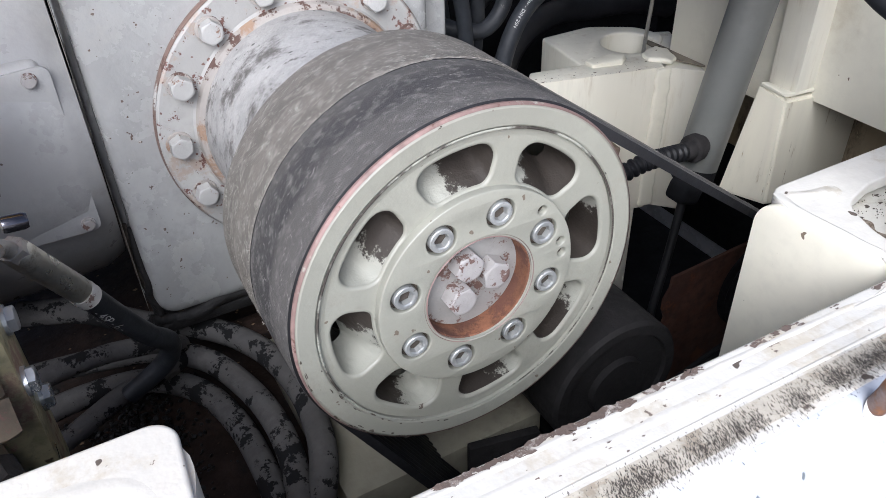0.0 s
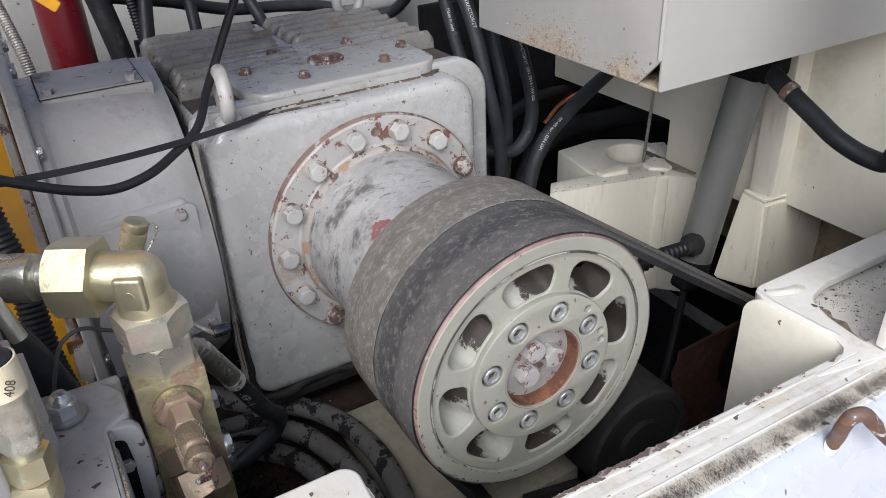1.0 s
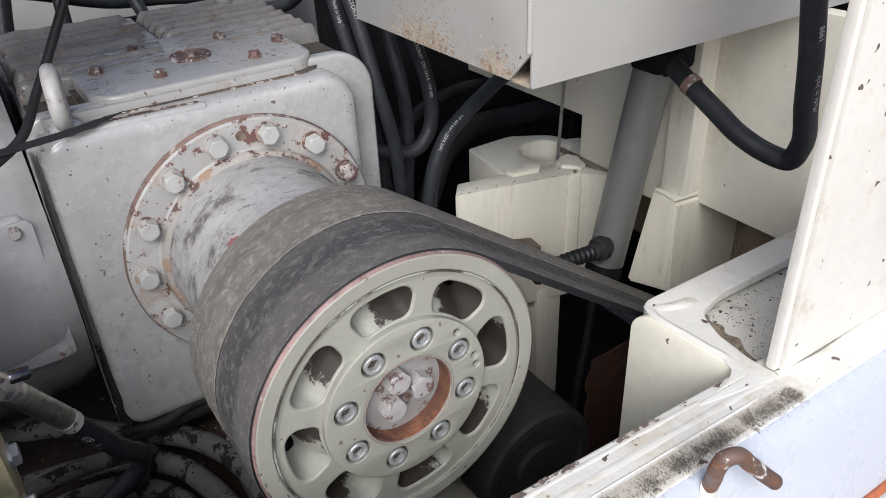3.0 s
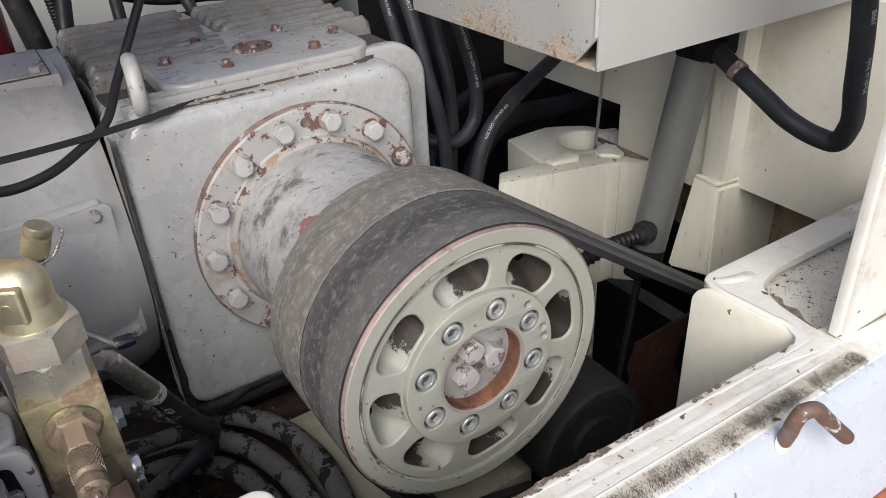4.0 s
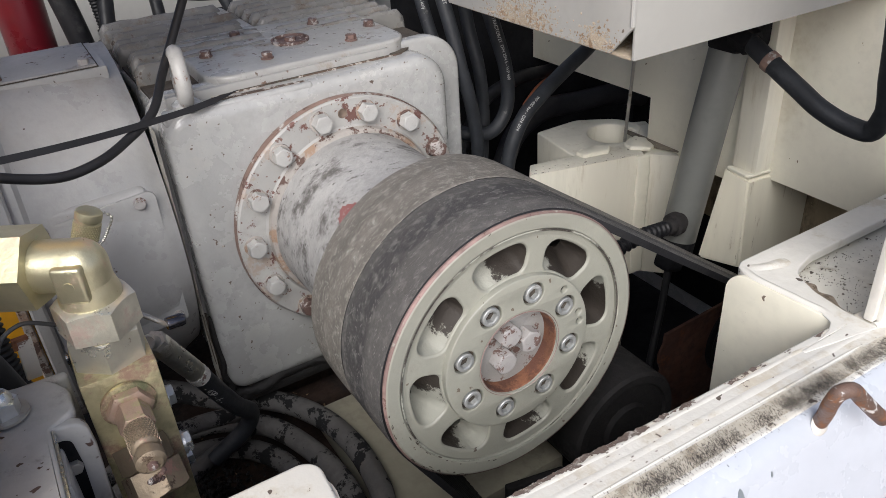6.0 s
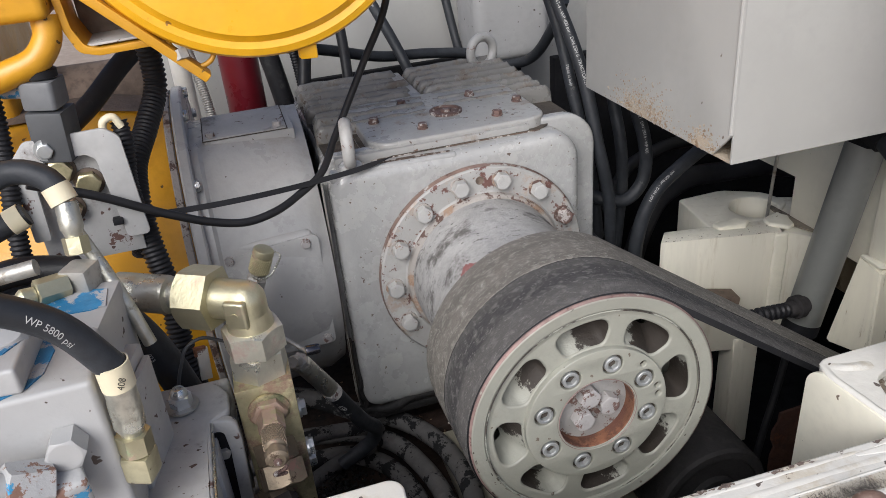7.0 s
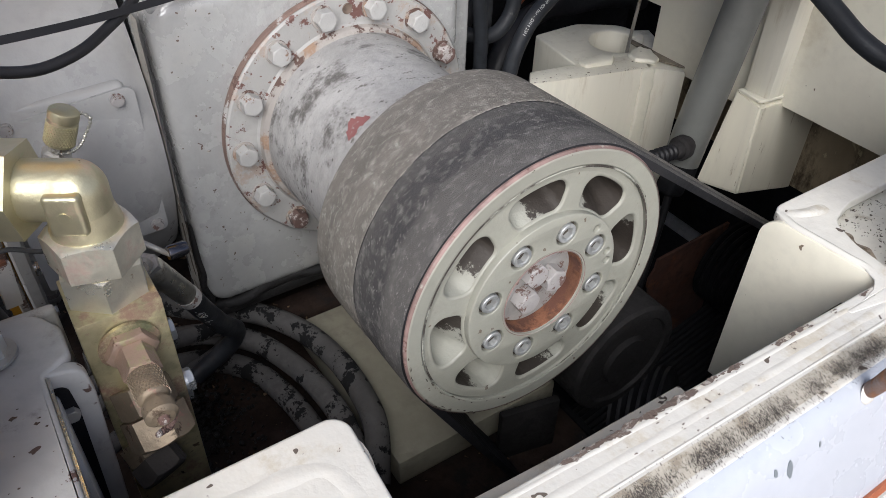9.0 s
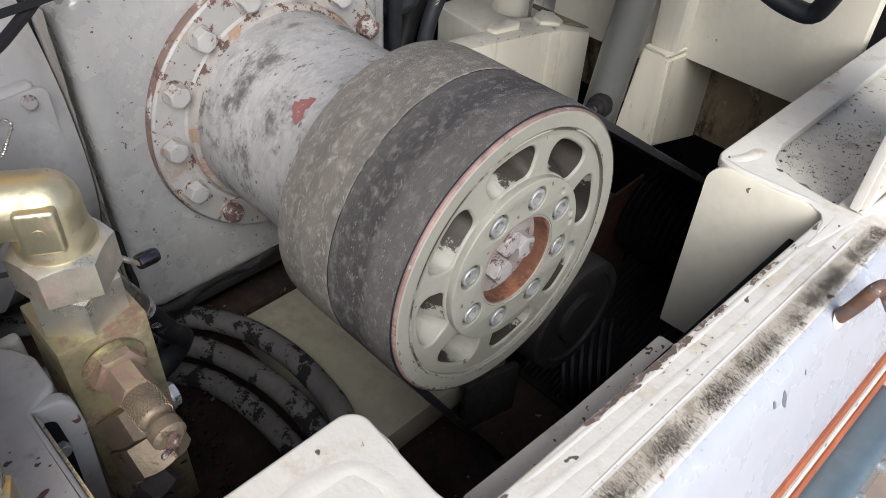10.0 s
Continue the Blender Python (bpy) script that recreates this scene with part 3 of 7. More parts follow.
SIDE = [(-0.06, 1.020), (0.262, 1.020), (0.262, 0.985), (0.500, 0.985), (0.500, 1.089), (0.884, 1.085), (0.884, 1.70), (0.443, 1.70), (0.443, 1.367), (-0.06, 1.367)]
solid("wall_right", slab(SIDE, 0.03, Matrix(((0, 0, 1, 0.70), (1, 0, 0, 0), (0, 1, 0, 0), (0, 0, 0, 1))), 0.002), M_CREAM, "cream painted inner side panel with an opening behind the mount", "wall", kind="structure")
solid("wall_recess", rbox((0.03, 0.70, 0.225), pose(0.835, 0.25, 0.928), 0.003), M_RECESS, "brown stained panel inside a recess", "wall", kind="structure")
solid("recess_soffit", rbox((0.107, 0.54, 0.012), pose(0.784, 0.21, 1.027), 0.001), M_CREAM, "cream soffit over the recess", "panel", kind="structure")
# Added near-black sheets: their colour stands for the deep shade behind the openings.
solid("wall_inner_dark", rbox((0.70, 0.03, 0.66), pose(0.70, 0.90, 0.97), 0.003), M_SOOTSHADE, "near-black panel standing for the shade behind the hoses", "wall", kind="structure")
solid("wall_inner_side", rbox((0.01, 1.08, 0.92), pose(1.045, 0.343, 0.87), 0.001), M_SOOTSHADE, "near-black sheet standing for the shade behind the opening", "wall", kind="structure")
solid("wall_inner_low", rbox((0.60, 0.02, 0.54), pose(0.12, 1.27, 0.97), 0.003), M_SOOTSHADE, "near-black lower rear panel standing for shade", "wall", kind="structure")
solid("wall_left", rbox((0.02, 1.69, 0.86), pose(-0.96, 0.505, 0.68), 0.002), M_SOOTSHADE, "dark lower side panel of the compartment", "wall", kind="structure")

# Unseen outer panels, added to close the body and stop light leaking in.
solid("wall_right_outer", rbox((0.02, 1.60, 1.75), pose(1.09, 0.55, 1.12), 0.002), M_WHITESKY, "added white outer side panel closing the vehicle", "wall", kind="structure")
solid("underbody", rbox((1.96, 1.60, 0.05), pose(0.06, 0.52, 0.275), 0.002), M_SOOTSHADE, "added dark underbody closing the vehicle", "floor", kind="structure")

# ---------------------------------------------------------------- front sill with its cut-out
sill = thing("front_sill", (0.0, -0.25, 1.0), "chipped white painted steel sill with black brush residue", "body panel")
outline = [(-0.95, -0.074), (-0.264, -0.074), (-0.272, -0.199), (0.95, -0.2255), (0.95, -0.272), (-0.95, -0.272)]
top = rounded(outline, [0, 0.018, 0.032, 0, 0, 0], 10)
part("top_sheet", slab(top, 0.008, pose(0, 0, 1.149), 0.0036, 4), M_WHITE, sill)
# the folded lip along the cut-out
edge = [(-0.95, -0.080), (-0.70, -0.080), (-0.45, -0.080), (-0.33, -0.080), (-0.305, -0.080), (-0.29, -0.080), (-0.279, -0.084), (-0.2705, -0.095), (-0.275, -0.165), (-0.270, -0.187), (-0.252, -0.200), (-0.22, -0.2045), (-0.05, -0.2115), (0.22, -0.2185)]


def strip(line, w, z0, z1, bm=None):
    """A standing strip of sheet along a line in the plan."""
    bm = bm or bmesh.new()
    P = [Vector((x, y)) for x, y in line]
    rows = []
    for i, p in enumerate(P):
        t = (P[min(i + 1, len(P) - 1)] - P[max(i - 1, 0)]).normalized()
        nn = Vector((-t.y, t.x))
        rows.append([bm.verts.new((q.x, q.y, z)) for q, z in ((p, z0), (p + nn * w, z0), (p + nn * w, z1), (p, z1))])
    for a, b in zip(rows, rows[1:]):
        for k in range(4):
            bm.faces.new((a[k], a[(k + 1) % 4], b[(k + 1) % 4], b[k]))
    bm.faces.new(rows[0])
    bm.faces.new(rows[-1][::-1])
    return bm


fine_edge = [(p.x, p.y) for p in smooth_path([(x, y, 0) for x, y in edge], 0.008)]
part("folded_lip", strip([p for p in fine_edge if p[1] < -0.19], 0.004, 1.095, 1.1492), M_CHIP, sill, "chipped rusty folded lip")
part("folded_lip", strip([p for p in fine_edge if p[1] >= -0.192], 0.004, 1.095, 1.1492), M_WHITE, sill)
# soft ridges pressed beside the lip
def ridge(line, w, h, step=0.006):
    """A low rounded ridge along a line on a sheet."""
    P = smooth_path(line, step)
    b = bmesh.new()
    rows_ = []
    for i, p in enumerate(P):
        t = (P[min(i + 1, len(P) - 1)] - P[max(i - 1, 0)]).normalized()
        side = Vector((-t.y, t.x, 0)).normalized()
        fade = min(1.0, i / 6, (len(P) - 1 - i) / 6)
        wob = 1 + 0.30 * noise.noise(Vector((i * step * 36, w * 900, 0)))
        rows_.append([b.verts.new(p + side * (w * (k / 8 - 0.5) * wob) + Vector((0, 0, h * fade * wob * math.cos((k / 8 - 0.5) * math.pi) ** 1.3 - 0.0004))) for k in range(9)])
    for a, c in zip(rows_, rows_[1:]):
        for k in range(8):
            b.faces.new((a[k], a[k + 1], c[k + 1], c[k]))
    return b


part("raised_bead", ridge([(-0.262, -0.2140, 1.157), (-0.22, -0.2190, 1.157), (-0.05, -0.2270, 1.157), (0.20, -0.2335, 1.157), (0.275, -0.2365, 1.157)], 0.012, 0.0009), M_WHITE, sill)
part("weld_seam", ridge([(-0.22, -0.2395, 1.157), (0.0, -0.2420, 1.157), (0.25, -0.2460, 1.157)], 0.004, 0.0009), M_WHITE, sill)
part("edge_bead", ridge([(-0.240, -0.2045, 1.157), (-0.10, -0.2100, 1.157), (0.10, -0.2155, 1.157), (0.21, -0.2185, 1.157)], 0.0075, 0.0009), M_WHITE, sill)
part("pressed_ridge", ridge([(-0.70, -0.106, 1.157), (-0.50, -0.106, 1.157), (-0.36, -0.106, 1.157), (-0.325, -0.108, 1.157), (-0.300, -0.116, 1.157), (-0.292, -0.135, 1.157), (-0.293, -0.17, 1.157), (-0.291, -0.20, 1.157), (-0.278, -0.223, 1.157), (-0.25, -0.236, 1.157)], 0.022, 0.0011), M_WHITE, sill)
# lower flange inside the cut-out
part("lower_flange", slab([(-0.262, -0.200), (0.036, -0.207), (0.036, -0.165), (-0.10, -0.1635), (-0.225, -0.158), (-0.262, -0.168)], 0.006, pose(0, 0, 1.084), 0.0012, 1), M_PAN, sill, "dirty speckled lower flange")
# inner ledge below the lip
# Near-black colour stands for the shade on the sill's inner side.
part("inner_apron", rbox((1.2, 0.006, 0.72), pose(0.35, -0.190, 0.750), 0.001), M_SOOTSHADE, sill, "near-black inner side of the sill, holding its shade")
part("inner_apron", rbox((0.70, 0.006, 0.40), pose(-0.62, -0.072, 0.90), 0.001), M_SOOTSHADE, sill, "near-black inner side of the sill, holding its shade")
# rounded outer panel
prof = [(-0.268, 1.157), (-0.276, 1.154), (-0.283, 1.147), (-0.290, 1.132), (-0.300, 1.105), (-0.314, 1.065), (-0.330, 1.01), (-0.340, 0.93), (-0.345, 0.62), (-0.345, 0.25)]
bm = bmesh.new()
rows = []
for i in range(39):
    x = -0.95 + 0.05 * i
    rows.append([bm.verts.new((x, y, z)) for y, z in prof] + [bm.verts.new((x, y + 0.004, z - 0.004)) for y, z in reversed(prof)])
for a, b in zip(rows, rows[1:]):
    for k in range(len(a)):
        bm.faces.new((a[k], b[k], b[(k + 1) % len(a)], a[(k + 1) % len(a)]))
part("outer_panel", bm, M_WHITESKY, sill, "glossy white outer panel")
for k, (z, y, w, mt) in enumerate(((1.035, -0.3245, 0.010, M_ORANGE), (1.022, -0.3285, 0.008, M_WHITE), (1.008, -0.333, 0.012, M_ORANGE))):
    part("tape_stripe", rbox((1.6, 0.003, w), pose(0.1, y, z, -16), 0.0), mt, sill, "orange reflective tape" if mt is M_ORANGE else "white tape line")
lampbody = part("marker_lamp", rbox((0.30, 0.05, 0.07), pose(0.10, -0.352, 0.965, -8), 0.012, 3), M_LAMP, sill, "bluish glass marker lamp strip")
for i in range(4):
    part("lamp_stud", lathe([(0, 0), (0.008, 0), (0.007, 0.006), (0, 0.009)], 14, along((0.0 + i * 0.055, -0.376, 0.972), (0, -1, 0.3))), M_ZINC, lampbody)
M_BARE = surf("bare_grey_metal", (0.20, 0.23, 0.25), 0.45, var=0.15, bump=(120, 0.2))
for fx, fz, fs in ((0.014, 1.128, 0.008), (-0.004, 1.134, 0.0045), (0.052, 1.132, 0.003)):
    rf = random.Random(int(fx * 1000) + 50)
    fy = -0.2915 - (1.128 - fz) * 0.36
    part("paint_flake", slab([(fs * rf.uniform(0.4, 1.0) * math.cos(t) * 0.6, fs * rf.uniform(0.5, 1.2) * math.sin(t)) for t in [k * math.pi / 4.5 for k in range(9)]], 0.0006, along((fx, fy, fz), (0, -0.94, 0.36)), 0), M_BARE, sill, "flaked patch down to grey metal")
# black brush residue: short strokes on a beige film
part("residue_film", slab(rounded([(-0.245, -0.2430), (0.262, -0.2490), (0.268, -0.2665), (-0.245, -0.2630)], 0.004), 0.0002, pose(0, 0, 1.1570), 0), M_FILM, sill, "beige residue film")
rng = random.Random(4)
bm = bmesh.new()
for i in range(19000):
    x = rng.uniform(-0.24, 0.262)
    core = rng.random()
    dens = 0.24 + 0.85 * noise.noise(Vector((x * 30, 3.1, 0))) + 0.35 * noise.noise(Vector((x * 110, 7.7, 0)))
    if core > dens + 0.25:
        continue
    yc = -0.2560 - 0.0045 * (x + 0.2) / 0.4 + rng.gauss(0, 0.0053)
    L, w = rng.uniform(0.0005, 0.0026), rng.uniform(0.0002, 0.0007)
    a = rng.gauss(1.30, 0.14)
    ux, uy = math.cos(a) * L / 2, math.sin(a) * L / 2
    px, py = -math.sin(a) * w / 2, math.cos(a) * w / 2
    z = 1.1573 + rng.uniform(0, 0.0003)
    vs = [bm.verts.new((x + sx * ux + tx * px, yc + sx * uy + tx * py, z)) for sx, tx in ((-1, -1), (1, -0.5), (1, 0.5), (-1, 1))]
    bm.faces.new(vs)
tagged(part("brush_residue", bm, M_STAIN, sill, "black brush residue"), kind="stuff")
# specks of chipped paint along the lip
M_CHIPBROWN = surf("chipped_brown_primer", (0.20, 0.15, 0.125), 0.7, var=0.3, stain=((0.34, 0.31, 0.28), 0.52, 0.1, 90), bump=(150, 0.4))
bm = bmesh.new()
for i in range(330):
    x = rng.uniform(-0.24, 0.22) if i < 190 else rng.gauss(-0.02, 0.06)
    if noise.noise(Vector((x * 22, 0.7, 0))) < -0.12:
        continue
    near = rng.random() < 0.86
    y = -0.2025 - 0.0215 * (x + 0.272) + (-abs(rng.gauss(0, 0.0014)) + 0.0006 if near else -abs(rng.gauss(0.012, 0.012)))
    r = 0.0006 + 0.0026 * rng.random() ** 2.5 if near else rng.uniform(0.0002, 0.0008)
    zc = 1.1572 + 0.000004 * i
    vs = [bm.verts.new((x + r * rng.uniform(0.6, 1.5) * math.cos(t) * rng.uniform(1.0, 2.6), y + r * rng.uniform(0.3, 1.3) * math.sin(t), zc)) for t in [k * math.pi / 6 for k in range(12)]]
    bm.faces.new(vs)
tagged(part("chipped_paint", bm, M_CHIPBROWN, sill, "rusty chips in the paint"), kind="stuff")

# rusty J hook on the outer panel
hook = thing("rope_hook", (0.108, -0.292, 1.15), "rusty bent steel hook on the white panel", "hook")
part("hook_rod", pipe([(0.118, -0.284, 1.150), (0.112, -0.290, 1.168), (0.106, -0.295, 1.186), (0.107, -0.299, 1.199), (0.116, -0.302, 1.200), (0.129, -0.306, 1.187), (0.145, -0.310, 1.169), (0.160, -0.313, 1.153)], 0.0067, 16, 0.003), M_HOOK, hook)
part("weld_bead", lathe([(0, 0), (0.0110, 0), (0.0100, 0.0012), (0.0070, 0.003), (0, 0.004)], 20, along((0.119, -0.2835, 1.1465), (0, -0.9, 0.42))), M_CHIP, hook, "painted weld bead")

# ---------------------------------------------------------------- box beside the sill
side_box = thing("side_box", (0.24, -0.15, 0.9), "cream welded steel box end with a dirty pan on top", "bracket")
part("end_plate", slab(rounded([(0.0, 0.0), (0.1525, 0.0), (0.1525, 0.2515), (0.0, 0.2515)], [0, 0, 0.026, 0.0], 8), 0.006,
     Matrix.Translation((0.2446, -0.2320, 0.905)) @ Matrix.Rotation(radians(2.2), 4, "Z") @ Matrix(((0, 0, 1, 0), (1, 0, 0, 0), (0, 1, 0, 0), (0, 0, 0, 1))), 0.0012), M_CREAM, side_box)
part("rear_rim", rbox((0.53, 0.012, 0.24), pose(0.529, -0.086, 1.026, 0, 0, 0), 0.002), M_WHITE, side_box)
part("pan", slab([(0.262, -0.096), (0.80, -0.096), (0.80, -0.226), (0.243, -0.226)], 0.004, pose(0, 0, 1.1335), 0), M_PAN, side_box, "dusty white pan strewn with dark grit")
part("sand_drift", slab(rounded([(0.270, -0.112), (0.306, -0.112), (0.318, -0.119), (0.306, -0.128), (0.313, -0.142), (0.302, -0.152), (0.308, -0.166), (0.296, -0.182), (0.290, -0.206), (0.262, -0.205)], 0.006, 4), 0.0035, pose(0, 0, 1.1360), 0.0025, 2), M_SAND, side_box, "brown sand in the corner")
frame_ = rounded([(0.250, -0.078), (0.80, -0.078), (0.80, -0.116), (0.335, -0.116), (0.290, -0.128), (0.274, -0.165), (0.268, -0.205), (0.270, -0.2405), (0.178, -0.2235), (0.178, -0.2180), (0.2200, -0.2185), (0.2465, -0.2185), (0.2465, -0.2050), (0.2465, -0.1960), (0.2455, -0.178), (0.2415, -0.110)],
                 [0.024, 0, 0, 0.03, 0.03, 0.04, 0.03, 0, 0, 0, 0, 0, 0, 0, 0.01, 0.01], 4)
part("top_flange", slab(frame_, 0.0125, pose(0, 0, 1.1450), 0.0022, 3), M_WHITE, side_box)
part("corner_fillet", slab(rounded([(0.200, -0.2190), (0.2265, -0.2140), (0.2400, -0.2065), (0.2450, -0.1930), (0.2500, -0.1930), (0.2500, -0.2190)], [0, 0.012, 0.01, 0.002, 0, 0], 5), 0.0018, pose(0, 0, 1.1560), 0.0006, 1), M_WHITE, side_box)
for q, w_, h_ in (([(0.254, -0.086), (0.2470, -0.11), (0.2480, -0.14), (0.2495, -0.17), (0.2515, -0.192), (0.248, -0.204)], 0.010, 0.0022), ([(0.254, -0.090), (0.268, -0.100), (0.285, -0.106), (0.305, -0.109)], 0.016, 0.0022)):
    part("weld_bead", ridge([(x, y, 1.1578) for x, y in q], w_, h_, 0.004), M_WHITE, side_box, "lumpy white painted weld")
bm = bmesh.new()
for i in range(800):
    x, y = 0.27 + rng.random() ** 1.2 * 0.24, rng.uniform(-0.21, -0.112)
    if noise.noise(Vector((x * 28, y * 28, 4.0))) < rng.uniform(-0.45, 0.15):
        continue
    r = rng.uniform(0.0002, 0.0007) * (2.6 if rng.random() < 0.015 else 1)
    bmesh.ops.create_icosphere(bm, subdivisions=1, radius=r, matrix=pose(x, y, 1.1378 + r * 0.3))
tagged(part("grit", bm, M_GRIMESHADE, side_box, "dark grit"), kind="stuff")

post = thing("corner_post", (0.30, -0.22, 1.158), "white painted upright panel standing on the sill", "body panel")
part("edge_plate", rbox((0.012, 0.010, 1.0), pose(0.272, -0.2280, 1.660), 0.002), M_WHITE, post)
part("outer_sheet", rbox((0.24, 0.006, 1.0), pose(0.392, -0.2352, 1.660), 0.002), M_WHITE, post)
part("foot_weld", pipe([(0.268, -0.2350, 1.1555), (0.285, -0.2395, 1.1565), (0.40, -0.2400, 1.157), (0.70, -0.2400, 1.157)], 0.005, 10, 0.008), M_WHITE, post)

# ---------------------------------------------------------------- overhead box
over = thing("overhead_box", (0.6, 0.3, 1.37), "light grey sheet metal box with rust along its lower edge", "box")
x0, y0, y1, zb, zt = 0.203, 0.057, 0.437, 1.371, 2.0
left = [(0, 0.0), (0.345, 0.0), (0.380, 0.036), (0.380, 0.62), (0, 0.62)]
YZ = Matrix(((0, 0, 1, 0), (-1, 0, 0, 0), (0, 1, 0, 0), (0, 0, 0, 1)))
part("side_sheet", slab(left, 0.004, Matrix.Translation((x0, y1, zb)) @ YZ, 0.0008), M_HOPPER, over)
bm = rbox((0.95, 0.004, 0.63), pose(x0 + 0.478, y0 + 0.002, zb + 0.313), 0.0015)
part("front_sheet", bm, M_HOPPER, over)
part("corner_fold", pipe([(x0 + 0.001, y0 + 0.003, zb + 0.036), (x0 + 0.001, y0 + 0.003, zb + 0.62)], 0.0028, 8, 0.02), M_HOPPER, over)
part("bottom_sheet", rbox((0.95, 0.372, 0.004), pose(x0 + 0.479, (y0 + y1) / 2 + 0.002, zb - 0.0005), 0.001), M_HOPPERRUST, over)
part("back_sheet", rbox((0.95, 0.004, 0.63), pose(x0 + 0.478, y1 + 0.0025, zb + 0.313), 0.001), M_HOPPER, over)
part("top_sheet", rbox((0.95, 0.384, 0.004), pose(x0 + 0.478, (y0 + y1) / 2, zt), 0.001), M_HOPPER, over)
bm = bmesh.new()
for i in range(1500):
    if rng.random() < 0.72:
        u, v = rng.gauss(0.175, 0.038), abs(rng.gauss(0.0, 0.020)) * (1.3 if rng.random() < 0.4 else 0.7)
    else:
        u, v = rng.gauss(0.322, 0.016), abs(rng.gauss(0.0, 0.012))
    if v > 0.06 or u < 0.02 or u > 0.345 + v:
        continue
    r = rng.uniform(0.0005, 0.0018)
    bmesh.ops.create_icosphere(bm, subdivisions=1, radius=r, matrix=Matrix.Translation((x0, y1 - u, zb + 0.001 + v)) @ Matrix.Diagonal((0.22, rng.uniform(0.7, 1.8), 1, 1)))
tagged(part("blistered_paint", bm, M_HOPPERRUST, over, "blistered rusty paint"), kind="stuff")

# ---------------------------------------------------------------- gearbox
gearbox = thing("gearbox", (-0.02, 0.62, 0.83), "grey painted cast gearbox with a finned top, oil-stained and rust-spotted", "gearbox")
face = rounded([(-0.236, 0.845), (0.188, 0.845), (0.188, 1.306), (-0.236, 1.306)], [0.03, 0.03, 0.052, 0.034], 10)
part("front_cover", slab([(x, z - AX) for x, z in face], 0.075, front(0, 0.497, AX), 0.025, 7), M_GREY, gearbox)
rimf = rounded([(-0.244, 0.835), (0.238, 0.835), (0.238, 1.318), (-0.244, 1.318)], [0.03, 0.03, 0.06, 0.03], 10)
part("cover_flange", slab([(x, z - AX) for x, z in rimf], 0.024, front(0, 0.496, AX), 0.007, 3), M_GREY, gearbox)
part("housing", rbox((0.452, 0.42, 0.46), pose(-0.006, 0.708, 1.068), 0.014, 3), M_GREY, gearbox)
part("foot_seal", rbox((0.47, 0.10, 0.018), pose(-0.005, 0.475, 0.829), 0.006, 2), M_TAR, gearbox, "black tarry sealant")
lump = random.Random(12)
part("bottom_tar", pipe([(-0.246 + 0.03 * i, 0.434 + lump.uniform(-0.008, 0.006), 0.844 + lump.uniform(-0.011, 0.007)) for i in range(15)], 0.0095, 10, 0.005), M_TAR, gearbox, "black tarry lower edge")
part("corner_tar", pipe([(-0.236, 0.446, 0.985), (-0.238, 0.440, 0.93), (-0.236, 0.436, 0.905), (-0.240, 0.436, 0.880), (-0.232, 0.434, 0.860), (-0.236, 0.434, 0.842)], 0.0050, 10, 0.006), M_TAR, gearbox, "black tarry corner")
part("edge_grime", pipe([(-0.243, 0.450, 0.99), (-0.243, 0.450, 0.95), (-0.236, 0.440, 0.88), (-0.205, 0.436, 0.845), (-0.10, 0.432, 0.838), (0.10, 0.432, 0.838), (0.2, 0.434, 0.840)], 0.0038, 8, 0.01), M_GRIMESHADE, gearbox, "line of black grime")
grime = bmesh.new()
zz = [0.86 + 0.008 * i for i in range(54)]
edge = []
for i, z in enumerate(zz):
    k = 1 - i / 53
    edge.append([grime.verts.new((-0.2455, 0.4195 + 0.052 * u, z)) for u in (0.40 - 0.22 * k + 0.10 * noise.noise(Vector((i * 0.35, 2.2, 0))), 1.0)])
for a, b in zip(edge, edge[1:]):
    grime.faces.new((a[0], a[1], b[1], b[0]))
M_EDGEDIRT = surf("brown_dirt_on_grey", (0.36, 0.34, 0.30), 0.55, var=0.15, stain=((0.12, 0.09, 0.065), 0.545, 0.10, 16), bump=(90, 0.4))
part("edge_dirt", grime, M_EDGEDIRT, gearbox, "brown dirt down the housing's edge")
part("top_ridge", rbox((0.33, 0.012, 0.020), pose(-0.055, 0.462, 1.309, 0, 0, 0), 0.005, 2), M_GREYTOP, gearbox)
part("cast_step", rbox((0.205, 0.022, 0.018), pose(-0.130, 0.4395, 1.2965, 0, 0, -1.5), 0.006, 4), M_GREY, gearbox)
part("step_rust", slab(rounded([(-0.165, 0.4390), (-0.036, 0.4345), (-0.036, 0.4400), (-0.09, 0.4455), (-0.165, 0.4470)], 0.003), 0.0008, pose(0, 0, 1.3053), 0), M_RUSTLINE, gearbox, "brown rust line")
part("joint_rust", rbox((0.165, 0.003, 0.010), pose(0.045, 0.4548, 1.3030), 0.001), M_RUSTLINE, gearbox, "brown rust line")
part("joint_rust", rbox((0.075, 0.003, 0.008), pose(-0.125, 0.4550, 1.3035), 0.001), M_RUSTLINE, gearbox, "brown rust line")
